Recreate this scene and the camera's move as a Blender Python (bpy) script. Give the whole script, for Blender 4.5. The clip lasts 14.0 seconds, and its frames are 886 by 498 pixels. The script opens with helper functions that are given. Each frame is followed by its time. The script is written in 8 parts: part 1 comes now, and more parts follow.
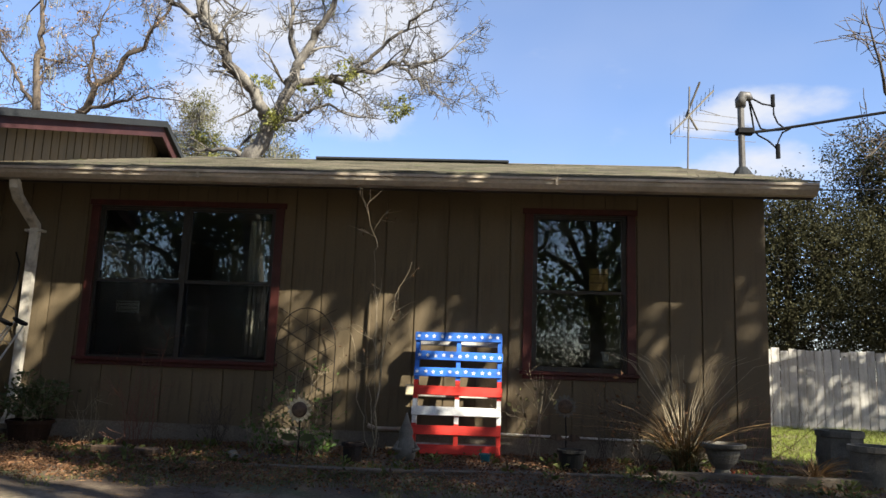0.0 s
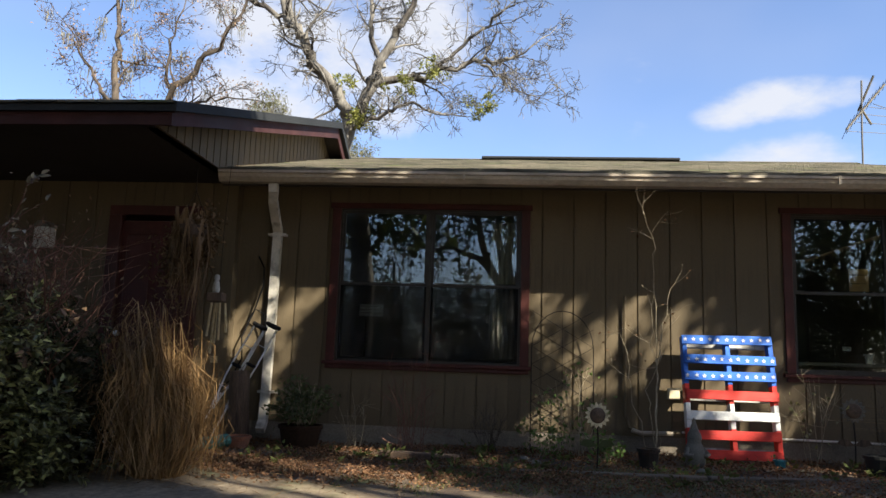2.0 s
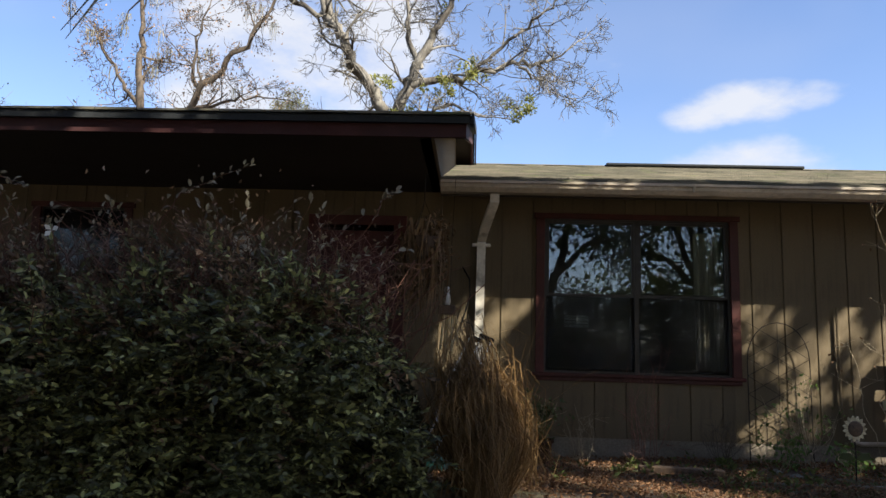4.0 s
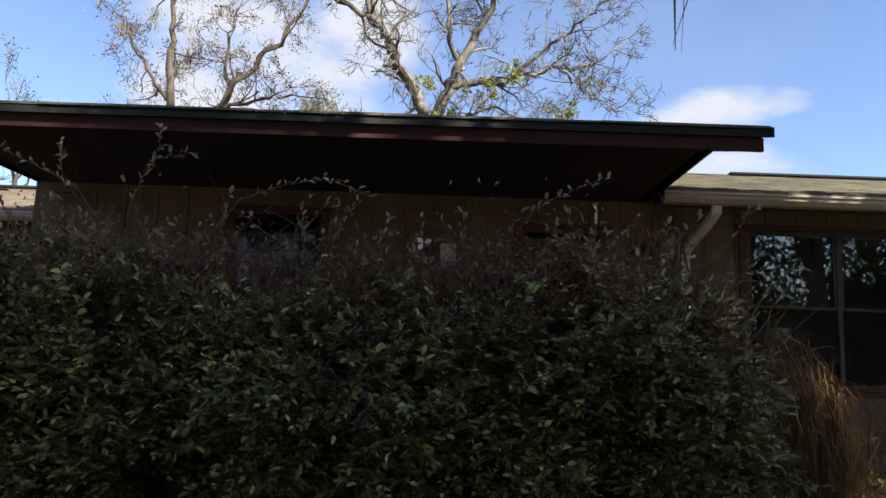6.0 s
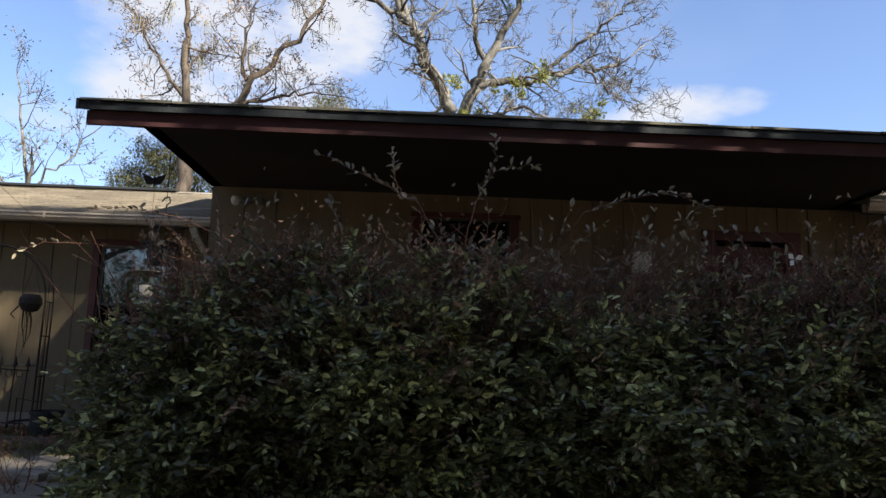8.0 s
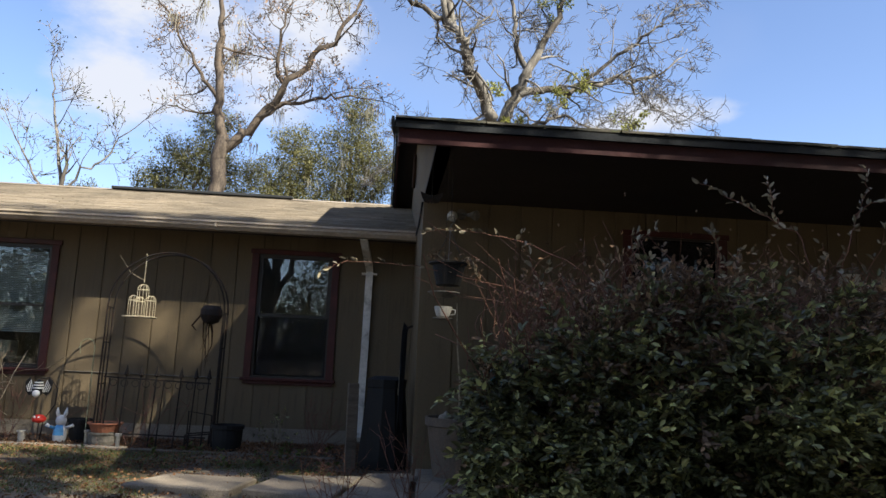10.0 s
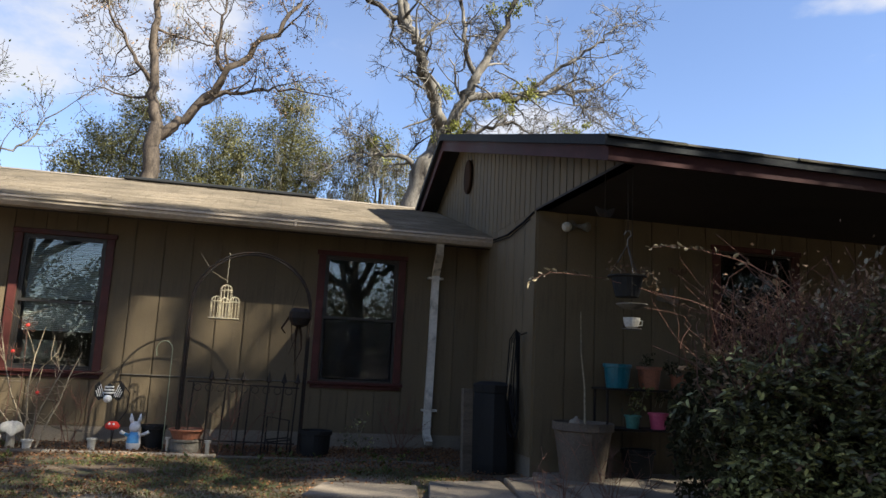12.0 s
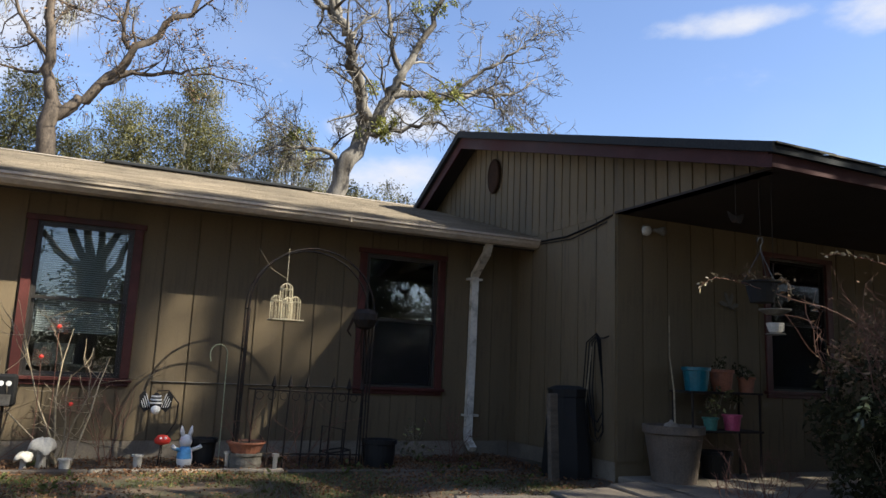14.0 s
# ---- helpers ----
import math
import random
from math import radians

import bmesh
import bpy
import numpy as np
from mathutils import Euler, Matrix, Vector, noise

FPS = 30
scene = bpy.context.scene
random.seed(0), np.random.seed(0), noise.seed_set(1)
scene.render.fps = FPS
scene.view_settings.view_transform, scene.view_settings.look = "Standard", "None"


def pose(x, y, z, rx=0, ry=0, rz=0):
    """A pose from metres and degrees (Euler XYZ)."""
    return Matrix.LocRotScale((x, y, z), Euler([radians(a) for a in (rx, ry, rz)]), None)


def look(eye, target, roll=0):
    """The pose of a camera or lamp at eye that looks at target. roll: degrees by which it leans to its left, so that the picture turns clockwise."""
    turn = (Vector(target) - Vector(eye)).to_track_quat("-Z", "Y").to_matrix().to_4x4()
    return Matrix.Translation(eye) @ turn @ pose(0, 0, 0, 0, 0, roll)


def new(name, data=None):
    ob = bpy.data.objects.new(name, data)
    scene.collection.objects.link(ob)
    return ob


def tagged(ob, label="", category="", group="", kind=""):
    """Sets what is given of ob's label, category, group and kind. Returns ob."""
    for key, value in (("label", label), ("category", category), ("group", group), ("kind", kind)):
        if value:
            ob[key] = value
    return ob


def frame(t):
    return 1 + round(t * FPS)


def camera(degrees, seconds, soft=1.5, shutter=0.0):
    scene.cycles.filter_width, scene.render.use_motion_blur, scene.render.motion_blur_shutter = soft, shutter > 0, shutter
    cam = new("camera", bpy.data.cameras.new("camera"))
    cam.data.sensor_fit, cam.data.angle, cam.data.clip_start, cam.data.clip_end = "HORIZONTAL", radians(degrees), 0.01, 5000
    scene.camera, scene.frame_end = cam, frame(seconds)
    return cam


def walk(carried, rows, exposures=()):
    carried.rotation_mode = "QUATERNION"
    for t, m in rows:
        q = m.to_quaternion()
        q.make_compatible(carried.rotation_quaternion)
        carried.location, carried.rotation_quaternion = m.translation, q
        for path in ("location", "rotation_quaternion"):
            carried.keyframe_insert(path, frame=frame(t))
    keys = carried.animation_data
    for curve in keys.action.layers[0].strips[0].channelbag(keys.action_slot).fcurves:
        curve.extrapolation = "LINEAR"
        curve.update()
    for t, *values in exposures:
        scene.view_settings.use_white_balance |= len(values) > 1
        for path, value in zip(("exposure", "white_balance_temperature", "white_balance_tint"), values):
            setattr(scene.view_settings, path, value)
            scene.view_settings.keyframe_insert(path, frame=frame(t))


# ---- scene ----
cam = camera(62.3, 14.0, 1.5)
PATH = [
    (0, (0.627, -0.074, 0.888), (0.514, 1.898, 1.202), 2.1),
    (0.5, (0.08, -0.087, 0.869), (-0.055, 1.883, 1.183), 2.1),
    (1, (-0.492, -0.102, 0.875), (-0.648, 1.868, 1.187), 2.1),
    (1.5, (-1.064, -0.141, 0.87), (-1.226, 1.828, 1.179), 2.0),
    (2, (-1.622, -0.136, 0.882), (-1.79, 1.834, 1.184), 1.9),
    (2.5, (-2.196, -0.193, 0.897), (-2.354, 1.778, 1.197), 1.8),
    (3, (-2.777, -0.196, 0.914), (-2.921, 1.777, 1.21), 1.6),
    (3.2, (-3.017, -0.223, 0.929), (-3.151, 1.751, 1.226), 1.6),
    (5.3, (-5.404, -0.239, 0.941), (-5.455, 1.737, 1.245), 2.1),
    (5.5, (-5.631, -0.192, 0.956), (-5.683, 1.784, 1.26), 2.2),
    (6, (-6.199, -0.211, 0.963), (-6.225, 1.766, 1.266), 2.2),
    (6.5, (-6.729, -0.172, 0.974), (-6.69, 1.804, 1.277), 2.0),
    (7, (-7.254, -0.134, 0.999), (-7.183, 1.841, 1.302), 2.0),
    (7.5, (-7.799, -0.1, 0.996), (-7.725, 1.876, 1.3), 2.1),
    (8, (-8.39, -0.069, 1.009), (-8.319, 1.908, 1.307), 1.8),
    (8.5, (-9.055, 0.007, 1.032), (-8.988, 1.983, 1.334), 2.2),
    (9, (-9.629, 0.073, 1.053), (-9.574, 2.049, 1.352), 2.2),
    (9.2, (-9.837, 0.077, 1.049), (-9.785, 2.053, 1.353), 2.2),
    (11.3, (-12.065, 0.094, 1.112), (-11.669, 2.03, 1.422), 2.8),
    (11.5, (-12.295, 0.162, 1.093), (-11.879, 2.093, 1.405), 2.7),
    (12, (-12.854, 0.299, 1.041), (-12.397, 2.22, 1.358), 2.8),
    (12.5, (-13.312, 0.549, 1.039), (-12.788, 2.453, 1.358), 2.7),
    (13, (-13.788, 0.754, 1.028), (-13.119, 2.611, 1.352), 2.5),
    (13.5, (-14.268, 0.994, 1.005), (-13.499, 2.811, 1.334), 2.5),
    (14, (-14.726, 1.225, 1.001), (-13.919, 3.026, 1.332), 2.4),
]
walk(cam, [(t, look(eye, target, roll)) for t, eye, target, roll in PATH])


# ---- world and light ----
SUN = Vector((1.15, -1.0, 1.33)).normalized()
world = bpy.data.worlds.new("sky")
scene.world = world
world.use_nodes = True
wn, wl = world.node_tree.nodes, world.node_tree.links
wn.clear()
w_out = wn.new("ShaderNodeOutputWorld")
w_bg = wn.new("ShaderNodeBackground")
w_sky = wn.new("ShaderNodeTexSky")
w_sky.sky_type = "NISHITA"
w_sky.sun_disc = False
w_sky.sun_elevation = math.asin(SUN.z)
w_sky.sun_rotation = math.atan2(SUN.x, SUN.y)
w_sky.air_density, w_sky.dust_density, w_sky.ozone_density = 1.0, 0.6, 1.5
w_bg.inputs["Strength"].default_value = 0.058
w_dir = wn.new("ShaderNodeTexCoord")


def wmath(op, a, b=None, c=None):
    n = wn.new("ShaderNodeMath")
    n.operation = op
    for i, v in enumerate((a, b, c)):
        if v is None:
            continue
        if isinstance(v, (int, float)):
            n.inputs[i].default_value = v
        else:
            wl.new(v, n.inputs[i])
    return n.outputs[0]


def wnoise(scale, detail, rough, stretch):
    mp = wn.new("ShaderNodeMapping")
    mp.inputs["Scale"].default_value = stretch
    wl.new(w_dir.outputs["Generated"], mp.inputs["Vector"])
    n = wn.new("ShaderNodeTexNoise")
    n.inputs["Scale"].default_value, n.inputs["Detail"].default_value, n.inputs["Roughness"].default_value = scale, detail, rough
    wl.new(mp.outputs[0], n.inputs["Vector"])
    return n.outputs[0]


# fair-weather cumulus: compass bearing, height, half width, half height in degrees, thickness
CLOUDS = [(-20.5, 24.0, 6.5, 4.2, 1.0), (-15.5, 23, 7, 5.5, 1.0), (-8, 25.5, 5, 4, 0.95), (-19.5, 18.8, 5.5, 3.2, 0.9), (-11, 20.5, 4, 3, 0.7),
          (-28, 15.5, 3.5, 1.4, 0.6), (20.3, 19.3, 4.6, 1.5, 0.95), (16.8, 18.6, 2.4, 1.2, 0.7), (24, 19.2, 3, 1.0, 0.7), (20, 14.6, 6, 1.9, 0.9), (13, 13.0, 4, 1.2, 0.6),
          (45.5, 25.8, 5, 0.9, 0.7), (56, 25, 3, 1.3, 0.8), (-48, 26, 9, 4, 0.9), (110, 22, 10, 3, 0.7), (-90, 24, 12, 4, 0.8), (-140, 22, 12, 4, 0.8)]
w_fine = wnoise(7.0, 8.0, 0.6, (1, 1, 2.0))
w_soft = wnoise(2.6, 3.0, 0.5, (1, 1, 1.6))
cover = None
for az, el, aw, eh, thick in CLOUDS:
    a, e = radians(az), radians(el)
    mid = Vector((math.sin(a) * math.cos(e), math.cos(a) * math.cos(e), math.sin(e)))
    side = Vector((math.cos(a), -math.sin(a), 0))
    up = side.cross(mid)
    near = []
    for axis, size in ((side, aw), (up, eh)):
        d = wn.new("ShaderNodeVectorMath")
        d.operation = "DOT_PRODUCT"
        wl.new(w_dir.outputs["Generated"], d.inputs[0])
        d.inputs[1].default_value = axis / math.sin(radians(size))
        near.append(wmath("MULTIPLY", d.outputs["Value"], d.outputs["Value"]))
    f = wn.new("ShaderNodeVectorMath")
    f.operation = "DOT_PRODUCT"
    wl.new(w_dir.outputs["Generated"], f.inputs[0])
    f.inputs[1].default_value = mid
    fall = wmath("SUBTRACT", 1.0, wmath("ADD", near[0], near[1]))
    fall = wmath("MULTIPLY", wmath("MAXIMUM", fall, -1.0), thick)
    fall = wmath("ADD", fall, wmath("MULTIPLY", wmath("LESS_THAN", f.outputs["Value"], 0.5), -9.0))
    cover = fall if cover is None else wmath("MAXIMUM", cover, fall)
shape = wmath("ADD", cover, wmath("MULTIPLY", wmath("SUBTRACT", w_fine, 0.5), 3.2))
w_ramp = wn.new("ShaderNodeMapRange")
w_ramp.interpolation_type = "SMOOTHSTEP"
wl.new(shape, w_ramp.inputs["Value"])
w_ramp.inputs["From Min"].default_value, w_ramp.inputs["From Max"].default_value = -0.25, 1.25
veil = wmath("MULTIPLY", wmath("MAXIMUM", wmath("SUBTRACT", w_soft, 0.45), 0.0), 0.5)
amount = wmath("MINIMUM", wmath("ADD", w_ramp.outputs[0], veil), 0.93)
w_mix = wn.new("ShaderNodeMixRGB")
wl.new(amount, w_mix.inputs["Fac"])
w_blue = wn.new("ShaderNodeMixRGB")
w_blue.blend_type = "MULTIPLY"
w_blue.inputs["Fac"].default_value = 1
wl.new(w_sky.outputs[0], w_blue.inputs[1])
w_blue.inputs[2].default_value = (1.24, 1.26, 1.42, 1)
wl.new(w_blue.outputs[0], w_mix.inputs[1])
w_mix.inputs[2].default_value = (4.9, 5.05, 5.5, 1)
wl.new(w_mix.outputs[0], w_bg.inputs["Color"])
wl.new(w_bg.outputs[0], w_out.inputs["Surface"])

sun = new("sun", bpy.data.lights.new("sun", "SUN"))
sun.data.energy, sun.data.angle, sun.data.color = 5.0, radians(0.53), (1.0, 0.94, 0.80)
sun.matrix_world = look(SUN * 60, (0, 0, 0))
scene.view_settings.exposure = 1.60

# ---- materials ----


def mat(name, base, rough=0.8, spots=(), grain=60.0, amount=0.25, bump=0.0, bump_scale=None, metal=0.0, stretch=(1, 1, 1), random_value=0.0, spec=0.4, patch=1.2, patch_amount=0.25, coords="Object"):
    """A worn surface: base colour varied by fine grain and broad patches, each piece by its own chance, with a fine relief."""
    m = bpy.data.materials.new(name)
    m.use_nodes = True
    nt = m.node_tree
    n, l = nt.nodes, nt.links
    bs = n["Principled BSDF"]
    bs.inputs["Roughness"].default_value = rough
    bs.inputs["Metallic"].default_value = metal
    bs.inputs["Specular IOR Level"].default_value = spec
    tc = n.new("ShaderNodeTexCoord")
    mp = n.new("ShaderNodeMapping")
    mp.inputs["Scale"].default_value = stretch
    l.new(tc.outputs[coords], mp.inputs["Vector"])

    def tex(scale, detail=4.0, use=mp):
        t = n.new("ShaderNodeTexNoise")
        t.inputs["Scale"].default_value, t.inputs["Detail"].default_value = scale, detail
        l.new(use.outputs[0], t.inputs["Vector"])
        return t.outputs[0]

    def ranged(v, lo, hi, a=0.3, b=0.7):
        r = n.new("ShaderNodeMapRange")
        l.new(v, r.inputs["Value"])
        for k, x in zip(("From Min", "From Max", "To Min", "To Max"), (a, b, lo, hi)):
            r.inputs[k].default_value = x
        return r.outputs[0]

    def times(col, fac):
        x = n.new("ShaderNodeMixRGB")
        x.blend_type = "MULTIPLY"
        x.inputs["Fac"].default_value = 1
        l.new(col, x.inputs[1])
        l.new(fac, x.inputs[2])
        return x.outputs[0]

    rgb = n.new("ShaderNodeRGB")
    rgb.outputs[0].default_value = (*base, 1)
    col = rgb.outputs[0]
    fine = tex(grain)
    broad = tex(patch, 3.0)
    for other, lo, hi, scale in spots:
        x = n.new("ShaderNodeMixRGB")
        l.new(ranged(tex(scale, 5.0), 0, 1, lo, hi), x.inputs["Fac"])
        l.new(col, x.inputs[1])
        x.inputs[2].default_value = (*other, 1)
        col = x.outputs[0]
    col = times(col, ranged(fine, 1 - amount, 1 + amount))
    col = times(col, ranged(broad, 1 - patch_amount, 1 + patch_amount))
    if random_value:
        oi = n.new("ShaderNodeObjectInfo")
        geo = n.new("ShaderNodeNewGeometry")
        s = n.new("ShaderNodeMath")
        s.operation = "ADD"
        l.new(oi.outputs["Random"], s.inputs[0])
        l.new(geo.outputs["Random Per Island"], s.inputs[1])
        f = n.new("ShaderNodeMath")
        f.operation = "FRACT"
        l.new(s.outputs[0], f.inputs[0])
        col = times(col, ranged(f.outputs[0], 1 - random_value, 1 + random_value, 0, 1))
    l.new(col, bs.inputs["Base Color"])
    l.new(ranged(broad, max(0.02, rough - 0.1), min(1, rough + 0.1)), bs.inputs["Roughness"])
    if bump:
        b = n.new("ShaderNodeBump")
        b.inputs["Strength"].default_value = bump
        b.inputs["Distance"].default_value = 0.01
        l.new(tex(bump_scale or grain), b.inputs["Height"])
        l.new(b.outputs[0], bs.inputs["Normal"])
    return m


def leaf_mat(name, base, other, rough=0.55, through_light=0.35, spread=0.35, spec=0.35, rare=1.0):
    """Foliage: two tones mixed leaf by leaf, some light passing through."""
    m = bpy.data.materials.new(name)
    m.use_nodes = True
    n, l = m.node_tree.nodes, m.node_tree.links
    bs, out = n["Principled BSDF"], n["Material Output"]
    geo = n.new("ShaderNodeNewGeometry")
    mx = n.new("ShaderNodeMixRGB")
    pw = n.new("ShaderNodeMath")
    pw.operation = "POWER"
    pw.inputs[1].default_value = rare
    l.new(geo.outputs["Random Per Island"], pw.inputs[0])
    l.new(pw.outputs[0], mx.inputs["Fac"])
    mx.inputs[1].default_value, mx.inputs[2].default_value = (*base, 1), (*other, 1)
    tc = n.new("ShaderNodeTexCoord")
    nz = n.new("ShaderNodeTexNoise")
    nz.inputs["Scale"].default_value = 1.6
    l.new(tc.outputs["Object"], nz.inputs["Vector"])
    mr = n.new("ShaderNodeMapRange")
    l.new(nz.outputs[0], mr.inputs["Value"])
    for k, x in zip(("From Min", "From Max", "To Min", "To Max"), (0.3, 0.7, 1 - spread, 1 + spread)):
        mr.inputs[k].default_value = x
    mu = n.new("ShaderNodeMixRGB")
    mu.blend_type = "MULTIPLY"
    mu.inputs["Fac"].default_value = 1
    l.new(mx.outputs[0], mu.inputs[1])
    l.new(mr.outputs[0], mu.inputs[2])
    l.new(mu.outputs[0], bs.inputs["Base Color"])
    bs.inputs["Roughness"].default_value, bs.inputs["Specular IOR Level"].default_value = rough, spec
    tr = n.new("ShaderNodeBsdfTranslucent")
    l.new(mu.outputs[0], tr.inputs["Color"])
    ms = n.new("ShaderNodeMixShader")
    ms.inputs["Fac"].default_value = through_light
    l.new(bs.outputs[0], ms.inputs[1])
    l.new(tr.outputs[0], ms.inputs[2])
    l.new(ms.outputs[0], out.inputs["Surface"])
    return m


def glass_mat(name, gloss):
    """A window pane: clear, with a mirror coat that grows towards grazing angles."""
    m = bpy.data.materials.new(name)
    m.use_nodes = True
    n, l = m.node_tree.nodes, m.node_tree.links
    n.remove(n["Principled BSDF"])
    tr, gl, ms, fr, add = (n.new("ShaderNodeBsdf" + "Transparent"), n.new("ShaderNodeBsdfGlossy"), n.new("ShaderNodeMixShader"), n.new("ShaderNodeFresnel"), n.new("ShaderNodeMath"))
    tr.inputs["Color"].default_value = (0.80, 0.84, 0.82, 1)
    gl.inputs["Roughness"].default_value = 0.012
    gl.inputs["Color"].default_value = (0.95, 0.97, 1, 1)
    fr.inputs["IOR"].default_value = 1.5
    add.operation = "ADD"
    add.use_clamp = True
    add.inputs[1].default_value = gloss
    l.new(fr.outputs[0], add.inputs[0])
    l.new(add.outputs[0], ms.inputs["Fac"])
    l.new(tr.outputs[0], ms.inputs[1])
    l.new(gl.outputs[0], ms.inputs[2])
    tc = n.new("ShaderNodeTexCoord")
    nz = n.new("ShaderNodeTexNoise")
    nz.inputs["Scale"].default_value = 1.1
    l.new(tc.outputs["Object"], nz.inputs["Vector"])
    b = n.new("ShaderNodeBump")
    b.inputs["Strength"].default_value, b.inputs["Distance"].default_value = 0.06, 0.02
    l.new(nz.outputs[0], b.inputs["Height"])
    l.new(b.outputs[0], gl.inputs["Normal"])
    l.new(ms.outputs[0], n["Material Output"].inputs["Surface"])
    return m


M = {}
M["siding"] = mat("olive_siding", (0.129, 0.095, 0.053), 0.78, [((0.086, 0.063, 0.037), 0.55, 0.8, 3.0)], 55, 0.14, 0.25, 90, stretch=(6, 6, 0.6), random_value=0.09, patch=0.5, patch_amount=0.15)
M["trim"] = mat("red_brown_paint", (0.058, 0.012, 0.008), 0.55, [((0.09, 0.02, 0.016), 0.5, 0.75, 6.0)], 80, 0.2, 0.1)
M["fascia"] = mat("maroon_paint", (0.036, 0.009, 0.009), 0.8, [((0.06, 0.02, 0.02), 0.5, 0.8, 4.0)], 60, 0.2, 0.1)
M["gutter"] = mat("tan_gutter", (0.40, 0.33, 0.25), 0.45, [((0.20, 0.17, 0.12), 0.55, 0.75, 5.0)], 40, 0.15, stretch=(0.6, 1, 1))
M["white_metal"] = mat("white_downspout", (0.66, 0.61, 0.52), 0.5, [((0.24, 0.21, 0.16), 0.52, 0.78, 9.0)], 30, 0.1)
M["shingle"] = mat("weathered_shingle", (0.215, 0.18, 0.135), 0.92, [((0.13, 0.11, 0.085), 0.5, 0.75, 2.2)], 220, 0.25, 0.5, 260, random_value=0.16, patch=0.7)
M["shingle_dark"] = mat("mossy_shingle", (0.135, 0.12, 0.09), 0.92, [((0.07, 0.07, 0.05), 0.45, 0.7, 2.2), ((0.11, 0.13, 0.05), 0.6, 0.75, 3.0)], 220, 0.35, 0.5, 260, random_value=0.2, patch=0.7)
M["drip"] = mat("roof_edge_dark", (0.024, 0.026, 0.028), 0.85, (), 60, 0.3, 0.2, spec=0.2)
M["soffit"] = mat("brown_soffit", (0.03, 0.022, 0.018), 0.8, (), 50, 0.25, 0.1)
M["bronze"] = mat("dark_bronze_frame", (0.045, 0.04, 0.035), 0.4, (), 50, 0.2, metal=0.4)
M["alu"] = mat("aluminium", (0.62, 0.62, 0.62), 0.35, (), 50, 0.15, metal=0.9)
M["steel_dull"] = mat("dull_galvanised_steel", (0.11, 0.105, 0.10), 0.6, [((0.09, 0.08, 0.075), 0.5, 0.75, 9.0)], 50, 0.2, metal=0.5)
M["concrete"] = mat("concrete", (0.20, 0.165, 0.125), 0.9, [((0.13, 0.11, 0.085), 0.5, 0.75, 4.0)], 90, 0.25, 0.4)
M["interior"] = mat("interior_paint", (0.32, 0.29, 0.24), 0.9, (), 20, 0.1)
M["earth"] = mat("sandy_ground", (0.105, 0.074, 0.048), 0.95, [((0.05, 0.034, 0.024), 0.46, 0.64, 1.3), ((0.24, 0.185, 0.125), 0.58, 0.8, 0.7), ((0.06, 0.068, 0.026), 0.52, 0.68, 2.1)], 60, 0.4, 0.8, 40)


def add_path(m, sand, edge, slope, width):
    """Bare trodden sand in front of the beds, with a ragged edge, mixed over a ground material. edge: y of the border at x = -3."""
    n, l = m.node_tree.nodes, m.node_tree.links
    bs = n["Principled BSDF"]
    old = bs.inputs["Base Color"].links[0].from_socket
    tc, sep = n.new("ShaderNodeTexCoord"), n.new("ShaderNodeSeparateXYZ")
    l.new(tc.outputs["Object"], sep.inputs[0])

    def calc(op, a, b):
        c = n.new("ShaderNodeMath")
        c.operation = op
        for k, v in enumerate((a, b)):
            if isinstance(v, (int, float)):
                c.inputs[k].default_value = v
            else:
                l.new(v, c.inputs[k])
        return c.outputs[0]

    def rough_noise(scale):
        t = n.new("ShaderNodeTexNoise")
        t.inputs["Scale"].default_value, t.inputs["Detail"].default_value = scale, 6.0
        l.new(tc.outputs["Object"], t.inputs["Vector"])
        return t.outputs[0]
    line = calc("ADD", calc("MULTIPLY", calc("ADD", sep.outputs["X"], 3.0), -slope), edge)
    ragged = calc("ADD", calc("MULTIPLY", calc("SUBTRACT", rough_noise(1.1), 0.5), 2.4), calc("MULTIPLY", calc("SUBTRACT", rough_noise(9.0), 0.5), 1.0))
    near = calc("ADD", calc("SUBTRACT", line, sep.outputs["Y"]), ragged)
    r = n.new("ShaderNodeMapRange")
    l.new(near, r.inputs["Value"])
    r.inputs["From Min"].default_value, r.inputs["From Max"].default_value = -0.1, width
    shade = n.new("ShaderNodeMapRange")
    l.new(rough_noise(26.0), shade.inputs["Value"])
    for k, x in zip(("From Min", "From Max", "To Min", "To Max"), (0.3, 0.7, 0.55, 1.1)):
        shade.inputs[k].default_value = x
    grain = n.new("ShaderNodeMixRGB")
    grain.blend_type = "MULTIPLY"
    grain.inputs["Fac"].default_value = 1
    grain.inputs[1].default_value = (*sand, 1)
    l.new(shade.outputs[0], grain.inputs[2])
    x = n.new("ShaderNodeMixRGB")
    l.new(r.outputs[0], x.inputs["Fac"])
    l.new(old, x.inputs[1])
    l.new(grain.outputs[0], x.inputs[2])
    l.new(x.outputs[0], bs.inputs["Base Color"])


